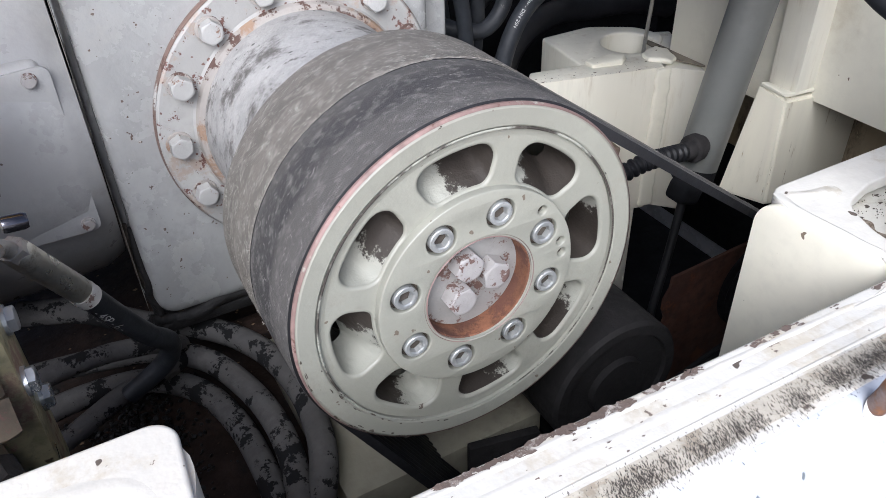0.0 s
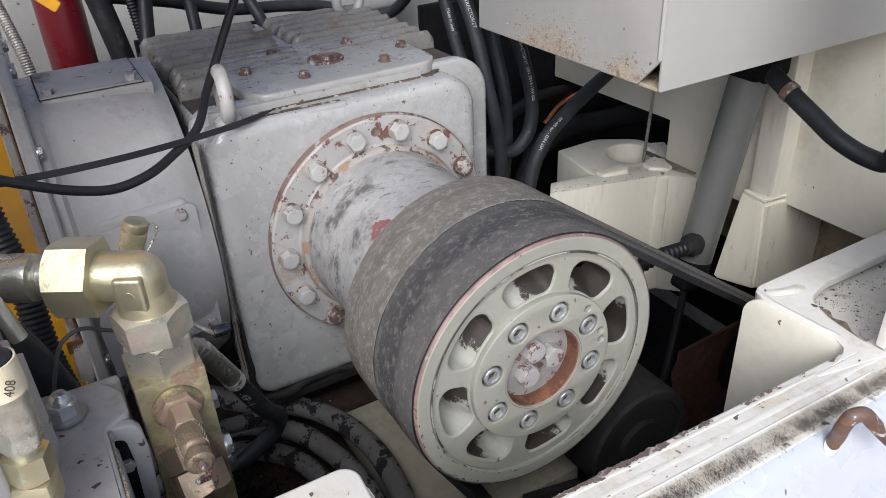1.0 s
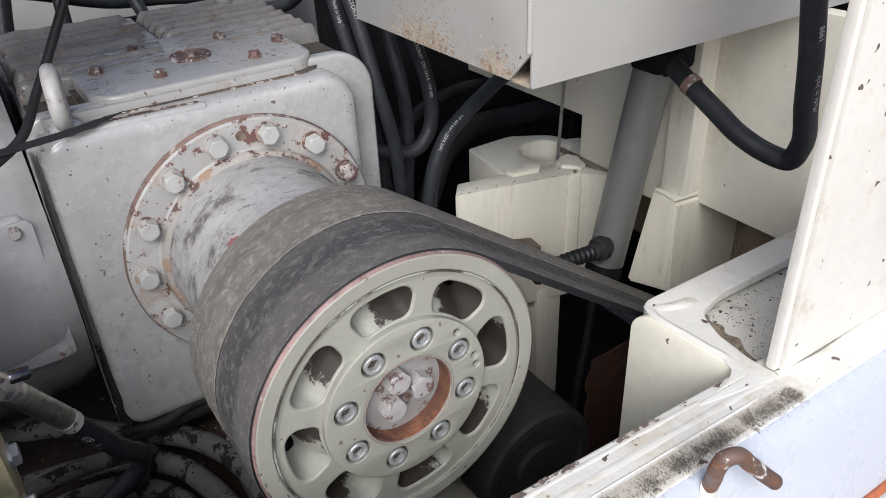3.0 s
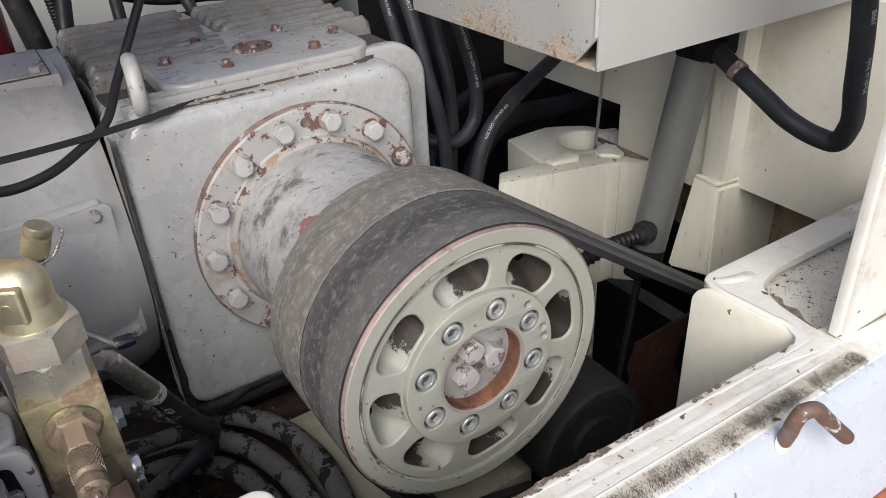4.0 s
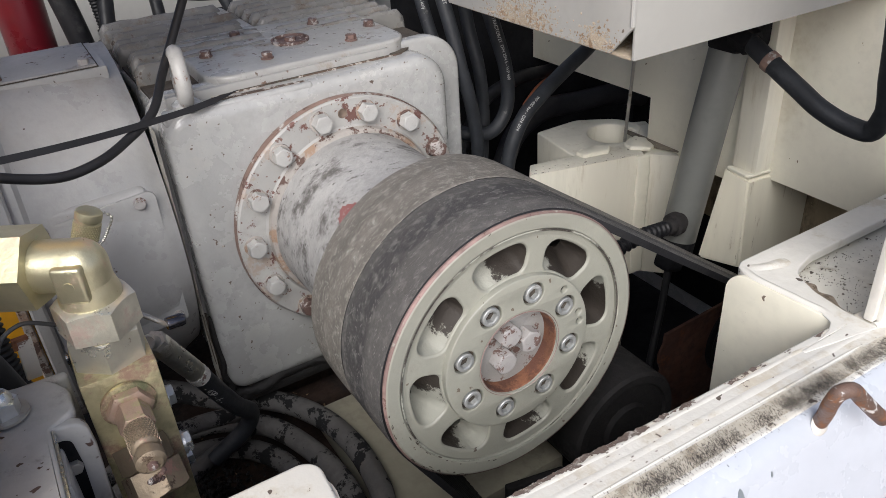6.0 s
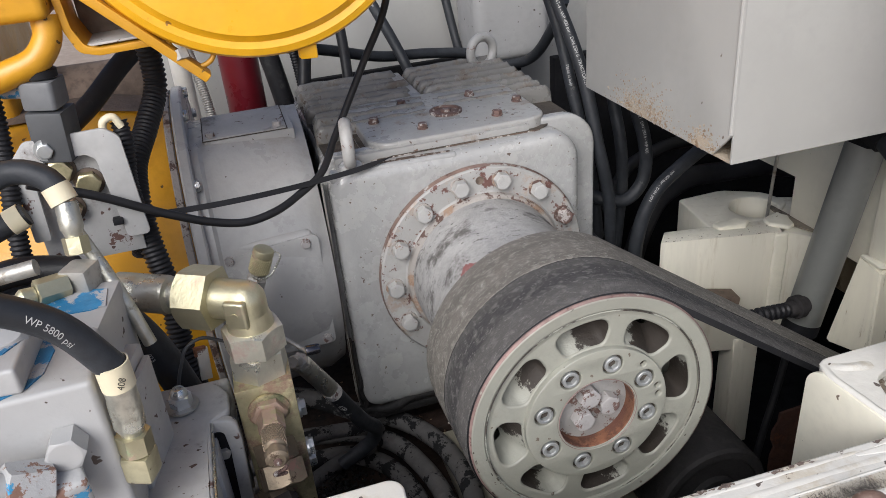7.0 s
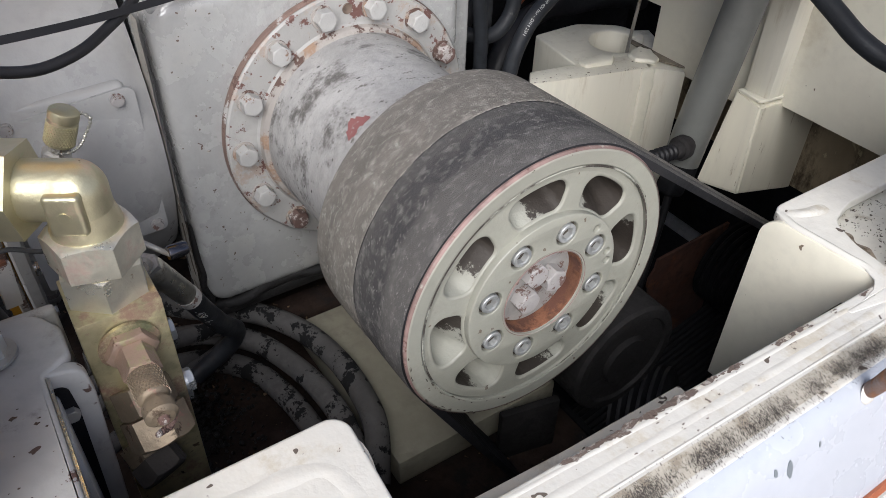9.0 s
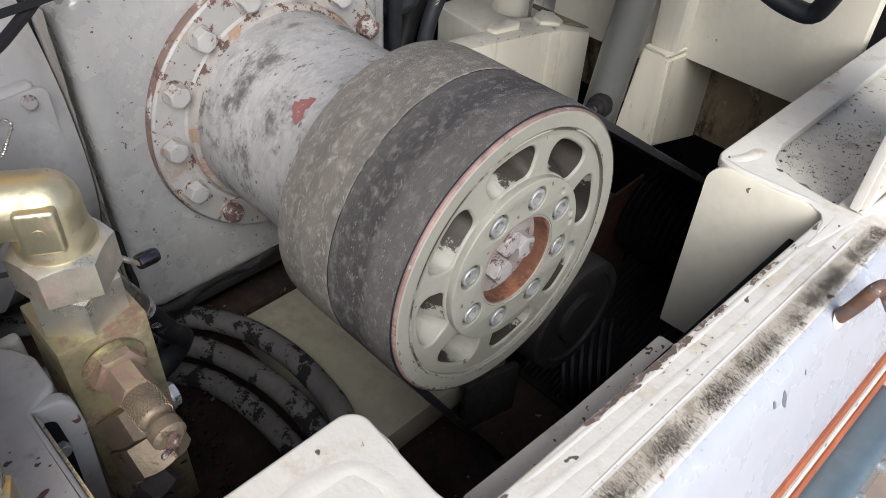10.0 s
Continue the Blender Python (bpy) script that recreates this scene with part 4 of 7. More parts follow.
# cooling fins
def fin(length, seed):
    """A cast fin with a rounded, uneven crest and a drooping end."""
    b = bmesh.new()
    n_, prof = 22, [(-0.0090, -0.020), (-0.0075, 0.004), (-0.0060, 0.016), (-0.0028, 0.0212), (0.0, 0.0222), (0.0028, 0.0212), (0.0060, 0.016), (0.0075, 0.004), (0.0090, -0.020)]
    rows_ = []
    for i in range(n_ + 1):
        u = i / n_
        x = (u - 0.5) * length
        end = min(1.0, min(u, 1 - u) / 0.05)
        drop = -0.012 * (1 - end) ** 2
        wob = 0.0022 * noise.noise(Vector((x * 24, seed, 0)))
        wid = (1 + 0.16 * noise.noise(Vector((x * 30, seed, 5)))) * (0.72 + 0.28 * end)
        hgt = 0.0022 * noise.noise(Vector((x * 38, seed, 9))) + drop
        rows_.append([b.verts.new((x, y * wid + wob, z + (hgt if z > 0 else 0))) for y, z in prof])
    for a, c in zip(rows_, rows_[1:]):
        for k in range(len(prof) - 1):
            b.faces.new((a[k], c[k], c[k + 1], a[k + 1]))
    b.faces.new(rows_[0])
    b.faces.new(rows_[-1][::-1])
    return b


for i in range(8):
    piece("cooling_fin", mesh_of("cooling_fin", fin(0.205 + 0.006 * (i % 3), 3.1 * i), M_FIN, 60), pose(-0.126 + 0.006 * (i % 3), 0.598 + i * 0.0405, 1.307 + 0.003 * (i % 2), 0, 0, 0.8 * (i % 3 - 1)), gearbox)
    piece("cooling_fin", mesh_of("cooling_fin", fin(0.216, 3.1 * i + 50), M_FIN, 60), pose(0.110, 0.616 + i * 0.0390, 1.308, 0, 0, 0.5 * (i % 2)), gearbox)
part("fin_grime", rbox((0.44, 0.40, 0.006), pose(-0.006, 0.712, 1.2975), 0), M_GRIMESHADE, gearbox, "brown grime between the fins")
part("fin_bridge", rbox((0.035, 0.20, 0.022), pose(-0.02, 0.81, 1.308), 0.004), M_GREYTOP, gearbox)
cover = part("top_cover", slab(rounded([(-0.158, 0.462), (0.150, 0.462), (0.150, 0.700), (-0.158, 0.700)], 0.04, 8), 0.030, pose(0, 0, 1.2965), 0.005, 3), M_GREYTOP, gearbox)
part("cover_base", slab(rounded([(-0.165, 0.456), (0.158, 0.456), (0.158, 0.708), (-0.165, 0.708)], 0.045, 8), 0.012, pose(0, 0, 1.2955), 0.003, 2), M_GREYTOP, cover)
part("gasket_line", slab(rounded([(-0.1665, 0.4545), (0.1595, 0.4545), (0.1595, 0.7095), (-0.1665, 0.7095)], 0.046, 8), 0.0022, pose(0, 0, 1.3062), 0), M_GRIMESHADE, cover, "dark joint line")
cb = bolt_mesh("cover_bolt", 0.0145, 0.009, M_BOLTRUST, 0.0095)
for i, (x, y) in enumerate(((-0.128, 0.578), (-0.060, 0.507), (0.072, 0.507), (0.130, 0.563), (0.067, 0.640), (-0.060, 0.650))):
    piece("cover_bolt", cb, pose(x, y, 1.3268, 0, 0, 17 * i), cover)
plug = part("filler_plug", lathe([(0.029, 0.0), (0.029, 0.004), (0.025, 0.005), (0.024, 0.001), (0.0, 0.001)], 32, pose(0.0, 0.571, 1.3262)), M_BOLTRUST, cover, "rusty recessed filler plug")
part("plug_hex", hexa(0.016, 0.006, pose(0.0, 0.571, 1.3267)), M_BOLTRUST, plug)
# rust spots along the cover's joint and over the castings
rs = random.Random(21)
bm = bmesh.new()
for i in range(900):
    q = rs.random()
    if q < 0.45:
        x, y, z = rs.uniform(-0.165, 0.155), 0.4540 - 0.004 * rs.random(), 1.3045 - abs(rs.gauss(0, 0.004))
        x = x if noise.noise(Vector((x * 25, 0.3, 0))) > rs.uniform(-0.5, 0.3) else rs.uniform(-0.15, -0.03)
        d = (0, -1, 0.4)
    elif q < 0.75:
        x, y, z, d = rs.uniform(-0.145, 0.135), rs.uniform(0.475, 0.690), 1.3267, (0, 0, 1)
        if noise.noise(Vector((x * 16, y * 16, 2.0))) < rs.uniform(-0.3, 0.5):
            continue
    else:
        x, z, y, d = rs.uniform(-0.205, 0.155), rs.uniform(0.87, 1.275), 0.4217, (0, -1, 0)
        if (x * x + (z - AX) ** 2) < 0.19 ** 2 or noise.noise(Vector((x * 9, z * 9, 7.0))) < rs.uniform(-0.3, 0.6):
            continue
    r = 0.0005 + 0.0016 * rs.random() ** 3
    bmesh.ops.create_icosphere(bm, subdivisions=1, radius=r, matrix=along((x, y, z), d) @ Matrix.Diagonal((rs.uniform(0.7, 1.9), rs.uniform(0.7, 1.3), 0.22, 1)))
tagged(part("rust_spot", bm, M_RUSTLINE, gearbox, "brown rust spots"), kind="stuff")
# lifting eyes
def lifting_eye(x, y, z, turn):
    e = part("lifting_eye", lathe([(0.0, 0.0), (0.019, 0.0), (0.019, 0.008), (0.012, 0.013), (0.0, 0.013)], 24, pose(x, y, z)), M_GREY, gearbox)
    m = pose(x, y, z, 0, 0, turn)
    b = bmesh.new()
    R, r = 0.031, 0.0098
    rings = []
    for k in range(28):
        a = 2 * math.pi * k / 28
        c = Vector((R * math.cos(a), 0, 0.042 + R * math.sin(a)))
        u, v = Vector((math.cos(a), 0, math.sin(a))), Vector((0, 1, 0))
        rings.append([b.verts.new(m @ (c + r * (math.cos(q) * u + math.sin(q) * v))) for q in [2 * math.pi * j / 12 for j in range(12)]])
    for k in range(28):
        for j in range(12):
            b.faces.new((rings[k][j], rings[k][(j + 1) % 12], rings[(k + 1) % 28][(j + 1) % 12], rings[(k + 1) % 28][j]))
    part("eye_ring", b, M_BOLTGREY, e)


lifting_eye(-0.197, 0.445, 1.303, 82)
lifting_eye(0.178, 0.878, 1.300, 20)
part("name_plate", rbox((0.03, 0.02, 0.003), pose(-0.157, 0.52, 1.2985, 0, 0, 20), 0.001), M_STEEL, gearbox, "small metal plate")
# flange with fourteen bolts
flange = part("flange", lathe([(0.12, 0.0), (0.178, 0.0), (0.180, 0.004), (0.180, 0.016), (0.1775, 0.019), (0.140, 0.019), (0.137, 0.023), (0.12, 0.023)], 96, front(0, 0.4235, AX)), M_FLANGE, gearbox, "rust-spotted round flange")
part("flange_edge", lathe([(0.1805, 0.002), (0.1818, 0.006), (0.1818, 0.011), (0.1805, 0.015), (0.1780, 0.011), (0.1805, 0.002)], 96, front(0, 0.4235, AX)), M_FLANGERIM, flange, "rusty flange edge")
halo = mesh_of("washer", lathe([(0.0, 0.0), (0.0155, 0.0), (0.0150, 0.0022), (0.0, 0.0026)], 28), M_RUSTEDGE)
fb = bolt_mesh("hex_bolt", 0.0235, 0.0165, M_BOLTGREY, 0.0)
fb2 = bolt_mesh("hex_bolt", 0.0235, 0.0165, M_BOLTRUST, 0.0)
for k in range(14):
    a = radians(90 + 12.857 + 25.714 * k)
    piece("hex_bolt", fb2 if k in (5, 6, 11) else fb, front(0.159 * math.cos(a), 0.4045, AX + 0.159 * math.sin(a)) @ pose(0, 0, 0.001, 0, 0, 23 * k * k), flange)
    piece("washer", halo, front(0.159 * math.cos(a), 0.4045, AX + 0.159 * math.sin(a)), flange)
part("jacking_hole", lathe([(0, 0.0), (0.0046, 0.0), (0.0058, 0.0007), (0.0066, 0.0010), (0.0072, 0.0)], 20, front(0, 0.4044, AX + 0.159)), M_BROWNIRON, flange, "dark empty bolt hole")
part("weld_ring", lathe([(0.130, 0.0), (0.1375, 0.001), (0.135, 0.006), (0.1285, 0.009)], 80, front(0, 0.402, AX)), M_RUSTEDGE, flange, "rust-stained weld ring")
tube = part("quill_tube", lathe([(0.1255, 0.0), (0.129, 0.003), (0.129, 0.03), (0.127, 0.10), (0.127, 0.23), (0.11, 0.235)], 80, front(0, 0.402, AX)), M_TUBE, gearbox, "scuffed grey metal tube")
# red mark on the tube
bm = bmesh.new()
rows = []
for i in range(15):
    a = radians(121 + i * 1.15)
    y0_ = 0.231 + 0.004 * noise.noise(Vector((i * 0.9, 0.4, 0)))
    w = 0.003 + 0.017 * math.sin(math.pi * min(1, i / 14)) ** 0.8 + 0.006 * noise.noise(Vector((i * 0.8, 3.4, 0)))
    rows.append([bm.verts.new((0.1278 * math.cos(a), y, AX + 0.1278 * math.sin(a))) for y in (y0_, y0_ + w)])
for a, b in zip(rows, rows[1:]):
    bm.faces.new((a[0], b[0], b[1], a[1]))
part("red_mark", bm, M_REDMARK, tube, "faded red paint mark")

# ---------------------------------------------------------------- pulley
pulley = thing("belt_pulley", (0, 0.09, AX), "grey-green cast spoked belt pulley with a rusty hub bore", "pulley")
rim = part("rim", lathe([(0.1365, 0.045), (0.1365, 0.0045), (0.1436, 0.0040), (0.1445, 0.0065), (0.1453, 0.0065), (0.1458, 0.0010), (0.1470, 0.0), (0.1610, -0.0008), (0.1638, 0.0010), (0.1642, 0.004), (0.1565, 0.0048), (0.1555, 0.178), (0.140, 0.178), (0.1385, 0.045), (0.1365, 0.045)], 128, Matrix.Translation((0, 0, AX)) @ Matrix.Rotation(radians(-90), 4, "X")), M_WHEEL, pulley, sharp=18)
part("rim_edge", lathe([(0.1630, -0.0006), (0.1642, 0.0004), (0.1650, 0.0016), (0.1648, 0.0040), (0.1630, 0.0045)], 128, Matrix.Translation((0, 0, AX)) @ Matrix.Rotation(radians(-90), 4, "X")), M_PRIMER, rim, "rim edge worn to pink primer")
# one window as (radius, angle): a rounded trapezoid bent round the axle, grown by o
def window(o):
    def trap(g):
        return rounded([(-0.0355 - g, 0.1322 + g), (-0.0300 - g, 0.0965 - g), (0.0300 + g, 0.0965 - g), (0.0355 + g, 0.1322 + g)], [0.0145 + g, 0.0115 + g, 0.0115 + g, 0.0145 + g], 7)
    base, out = trap(0.0), []
    grown = trap(o)
    for i in range(len(base)):
        j = (i + 1) % len(base)
        steps = max(1, int(math.hypot(base[j][0] - base[i][0], base[j][1] - base[i][1]) / 0.004))
        (u0, r0), (u1, r1) = grown[i], grown[j]
        out += [(r0 + (r1 - r0) * k / steps, (u0 + (u1 - u0) * k / steps) / 0.115) for k in range(steps)]
    return out


FILLET = 0.0030
bm = bmesh.new()
loops = [circle(0.1374, 128), circle(0.056, 48)]
big = window(FILLET)
for k in range(8):
    loops.append([(r * math.cos(t + radians(98 + 45 * k)), r * math.sin(t + radians(98 + 45 * k))) for r, t in big])
for pts in loops:
    vs = [bm.verts.new((x, y, 0)) for x, y in pts]
    for p, q in zip(vs, vs[1:] + vs[:1]):
        bm.edges.new((p, q))
bmesh.ops.triangle_fill(bm, use_beauty=True, use_dissolve=False, edges=bm.edges[:])
bm.transform(front(0, 0.0038, AX))
part("spider", bm, M_WHEEL, pulley, "eight-spoked web")
# from the face round the fillet and down the walls: (growth, depth)
WALL = [(FILLET * (1 - math.sin(a)), FILLET * (1 - math.cos(a))) for a in [radians(18 * i) for i in range(6)]]
RINGS = [[(r, t, d) for r, t in window(o)] for o, d in WALL]
for d in (0.010, 0.016, 0.024, 0.034, 0.046):
    q = (d - FILLET) / 0.043
    ring = []
    for r, th in window(0.0):
        t = max(0.0, min(1.0, (r - 0.0965) / 0.0357))
        ring.append((r + (1 - t) * 0.019 * q ** 0.85, th * (1 - 0.18 * q), d))
    RINGS.append(ring)


def pocket(first, last):
    """A stretch of one window's wall; the floor slopes out from the hub to the back."""
    b = bmesh.new()
    uvl = b.loops.layers.uv.verify()
    n_ = len(RINGS[0])
    verts = [[b.verts.new((r * math.cos(t), r * math.sin(t), -d)) for r, t, d in ring] for ring in RINGS[first:last + 1]]
    for i in range(last - first):
        for j in range(n_):
            k = (j + 1) % n_
            f = b.faces.new((verts[i][j], verts[i][k], verts[i + 1][k], verts[i + 1][j]))
            for l, (p, q) in zip(f.loops, ((i, j), (i, k), (i + 1, k), (i + 1, j))):
                r, t, d = RINGS[first + p][q]
                l[uvl].uv = (0.5 - t / 0.66, d / 0.05)
    return b


filletm = mesh_of("window_fillet", pocket(0, 5), M_WHEEL, 70)
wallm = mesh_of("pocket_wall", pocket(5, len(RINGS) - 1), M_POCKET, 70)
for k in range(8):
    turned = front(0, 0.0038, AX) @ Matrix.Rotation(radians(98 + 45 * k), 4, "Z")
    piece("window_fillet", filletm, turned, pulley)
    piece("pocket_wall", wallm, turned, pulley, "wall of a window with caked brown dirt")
# Near-black disc: its colour stands for the shaded void behind the windows.
part("back_disc", lathe([(0.02, 0.0), (0.136, 0.0), (0.136, 0.004), (0.02, 0.004)], 64, front(0, 0.13, AX)), M_SOOTSHADE, pulley, "near-black disc standing for the shade behind the windows")
SCREWS = [(0.0721 * math.cos(radians(74.5 + 45 * k)), 0.0721 * math.sin(radians(74.5 + 45 * k))) for k in range(8)]
DOWELS = [(0.0600, 0.0590), (0.0815, 0.0205), (0.0835, 0.0075)]
M_SHAFT = surf("dull_grey_shaft_paint", (0.31, 0.30, 0.285), 0.45, var=0.12, wear=((0.13, 0.075, 0.06), 0.545, 0.03, 34), bump=(100, 0.25))
hub = part("hub_plate", holed(circle(0.0945, 96), [circle(0.0515, 64)] + [circle(0.0137, 28, c) for c in SCREWS] + [circle(0.0044, 16, c) for c in DOWELS], 0.010, front(0, 0.006, AX), 0.0012, 2), M_WHEEL, pulley)
part("bore_wall", lathe([(0.0518, 0.0015), (0.0505, 0.003), (0.0500, 0.022)], 72, Matrix.Translation((0, -0.004, AX)) @ Matrix.Rotation(radians(-90), 4, "X")), M_RUST, hub, "orange rusty bore")
part("bore_lip", lathe([(0.0512, 0.0), (0.0520, -0.0006), (0.0532, -0.0007), (0.0540, 0.0002)], 72, front(0, -0.0040, AX) @ pose(0, 0, 0.0004)), M_PRIMER, hub, "chipped primer round the bore")
part("shaft_end", lathe([(0, 0.0), (0.0495, 0.0), (0.0505, -0.006)], 64, front(0, 0.0165, AX)), M_SHAFT, hub, "grey shaft end with chipped paint")
M_SCREW = surf("dusty_zinc_screw", (0.44, 0.45, 0.44), 0.42, metal=0.45, var=0.15, stain=((0.20, 0.19, 0.17), 0.56, 0.12, 90), bump=(200, 0.15))
# socket screw: round head, hexagonal socket
bm = bmesh.new()
rings = []
for rad, z, six in ((0.0108, 0.0, 0), (0.0108, 0.0064, 0), (0.0102, 0.0072, 0), (0.0076, 0.0072, 0), (0.0063, 0.0064, 1), (0.0061, -0.0005, 1), (0.0030, -0.0012, 0)):
    row = []
    for i in range(24):
        a = 2 * math.pi * i / 24
        k = math.cos(math.pi / 6) / math.cos((a + math.pi / 6) % (math.pi / 3) - math.pi / 6) * 1.1 if six else 1.0
        row.append(bm.verts.new((rad * k * math.cos(a), rad * k * math.sin(a), z)))
    rings.append(row)
for a, b in zip(rings, rings[1:]):
    for i in range(24):
        bm.faces.new((a[i], a[(i + 1) % 24], b[(i + 1) % 24], b[i]))
bm.faces.new(rings[-1])
bm.faces.new(rings[0][::-1])
cap = mesh_of("cap_screw", bm, M_SCREW, 25)
# Counterbore floors take the dark grime colour to hold the recess shade.
floor_ = mesh_of("counterbore", lathe([(0, 0.0), (0.0137, 0.0), (0.0137, 0.0012), (0.0112, 0.0016), (0, 0.0016)], 28), M_GRIMESHADE)
for k, (x, z) in enumerate(SCREWS):
    m = front(x, 0.0036, AX + z)
    piece("cap_screw", cap, m @ pose(0, 0, 0.0010, 0, 0, 20 * k), hub)
    piece("counterbore", floor_, m, hub, "dark recess round a screw")
# Hole floors are coloured dark, so the shade in them is painted.
dowel = mesh_of("dowel_hole", lathe([(0, 0.0), (0.0044, 0.0), (0.0044, 0.0012), (0, 0.0012)], 16), M_GRIMESHADE)
for x, z in DOWELS:
    piece("dowel_hole", dowel, front(x, 0.0035, AX + z), hub)
# dirt in the groove between rim and web
M_GROOVE = surf("groove_grime", (0.055, 0.046, 0.038), 0.85, var=0.25, stain=((0.30, 0.305, 0.26), 0.43, 0.10, 11), bump=(120, 0.4))
part("groove_dirt", lathe([(0.1434, -0.0001), (0.1441, 0.0004), (0.1447, 0.0004), (0.1455, -0.0001)], 128, front(0, 0.0010, AX) @ pose(0, 0, 0.0006)), M_GROOVE, rim, "dark grime in the rim groove")
rf = random.Random(77)
bm = bmesh.new()
for i in range(44):
    a = radians(rf.gauss(222, 20)) if i < 36 else rf.uniform(0, 6.28)
    r = rf.choice((0.1468, 0.1595, 0.1620)) + rf.gauss(0, 0.0012)
    L, w = rf.uniform(0.0010, 0.0052) * (1 if i < 36 else 0.4), rf.uniform(0.0003, 0.0010)
    vs = []
    for q in range(9):
        t = 2 * math.pi * q / 9
        u, v = L * math.cos(t) * rf.uniform(0.5, 1.1), w * math.sin(t) * rf.uniform(0.5, 1.3)
        vs.append(bm.verts.new(((r + v) * math.cos(a + u / r), (r + v) * math.sin(a + u / r), 0.00105 + 0.000003 * i)))
    bm.faces.new(vs)
bm.transform(front(0, 0.0, AX))
tagged(part("dirt_fleck", bm, M_GRIMESHADE, rim, "dark dirt flecks on the rim"), kind="stuff")
hb = bolt_mesh("hex_bolt", 0.0245, 0.016, M_BOLTPAINT)
for k, (x, z) in enumerate(((-0.0065, 0.0205), (0.0200, 0.0030), (-0.0135, -0.0125))):
    piece("hex_bolt", hb, front(x, 0.0163, AX + z) @ pose(0, 0, 0, 0, 0, 11 + 25 * k), hub)

# ---------------------------------------------------------------- belts and the lower pulley
LOW, LR, WR = Vector((0.646, 0.727)), 0.090, 0.1625
IDLER, IR = Vector((0.180, 0.555)), 0.050


def belt_loop(extra):
    """Line of a taut belt round the three pulleys, as points in xz: the hull of their circles."""
    dots = []
    for cx, cz, r in ((0.0, AX, WR), (LOW.x, LOW.y, LR), (IDLER.x, IDLER.y, IR)):
        dots += [(cx + (r + extra) * math.cos(k * math.pi / 72), cz + (r + extra) * math.sin(k * math.pi / 72)) for k in range(144)]
    dots.sort()
    hull = []
    for row in (dots, dots[::-1]):
        side = []
        for p in row:
            while len(side) > 1 and (side[-1][0] - side[-2][0]) * (p[1] - side[-2][1]) - (side[-1][1] - side[-2][1]) * (p[0] - side[-2][0]) <= 0:
                side.pop()
            side.append(p)
        hull += side[:-1]
    out = []
    for p, q in zip(hull, hull[1:] + hull[:1]):
        steps = max(1, int(math.hypot(q[0] - p[0], q[1] - p[1]) / 0.02))
        out += [(p[0] + (q[0] - p[0]) * k / steps, p[1] + (q[1] - p[1]) * k / steps) for k in range(steps)]
    return out


def belt(y0, y1, label, lift, seed, mat):
    """A flat belt with a woven back and eight ribs inside."""
    line = [Vector(p) for p in belt_loop(lift)]
    w = y1 - y0
    back = [(0.0004, 0.0044), (0.006, 0.0051), (w * 0.35, 0.0056), (w * 0.65, 0.0056), (w - 0.006, 0.0051), (w - 0.0004, 0.0044)]
    ribs = [(w - 0.0004, 0.0044), (w, 0.0038), (w, -0.004)]
    for i in range(8):
        u = w - (i + 0.5) * w / 8
        ribs += [(u + w / 22, -0.004), (u, -0.0005), (u - w / 22, -0.004)]
    ribs += [(0.0, -0.004), (0.0, 0.0038), (0.0004, 0.0044)]
    n = len(line)
    s = [0.0]
    for i in range(n):
        s.append(s[-1] + (line[(i + 1) % n] - line[i]).length)
    owner = thing("ribbed_belt", (0, y0, AX), label, "belt", "drive belts")
    for name, sec, m_ in (("woven_back", back, mat), ("rib_side", ribs, M_RUBBER)):
        b = bmesh.new()
        uvl = b.loops.layers.uv.verify()
        rows = []
        for i in range(n):
            t = (line[(i + 1) % n] - line[i - 1]).normalized()
            nn = Vector((t.y, -t.x))
            wob = 0.0006 * noise.noise(Vector((i * 0.13, seed, 0)))
            rows.append([b.verts.new((line[i].x + nn.x * (h + wob), y0 + y + 0.4 * wob, line[i].y + nn.y * (h + wob))) for y, h in sec])
        for i in range(n):
            a, c = rows[i], rows[(i + 1) % n]
            for j in range(len(sec) - 1):
                f = b.faces.new((a[j], c[j], c[j + 1], a[j + 1]))
                v0, v1 = sec[j][0], sec[j + 1][0]
                for l, uv in zip(f.loops, ((s[i], v0 + seed), (s[i + 1], v0 + seed), (s[i + 1], v1 + seed), (s[i], v1 + seed))):
                    l[uvl].uv = uv
        part(name, b, m_, owner, "" if name == "woven_back" else "black ribbed inner side", 50)
    return owner


front_belt = belt(0.0036, 0.0946, "worn dark grey ribbed drive belt flush with the pulley's front rim", 0.0, 1, M_BELT)
rear_belt = belt(0.0948, 0.1765, "worn brownish ribbed drive belt behind the front one", 0.0003, 2, M_BELTREAR)
# pale broken threads along the seam and in streaks on the rear belt
M_FRAY = surf("pale_frayed_thread", (0.52, 0.49, 0.43), 0.85, var=0.25, bump=(200, 0.2))
fr = random.Random(3)
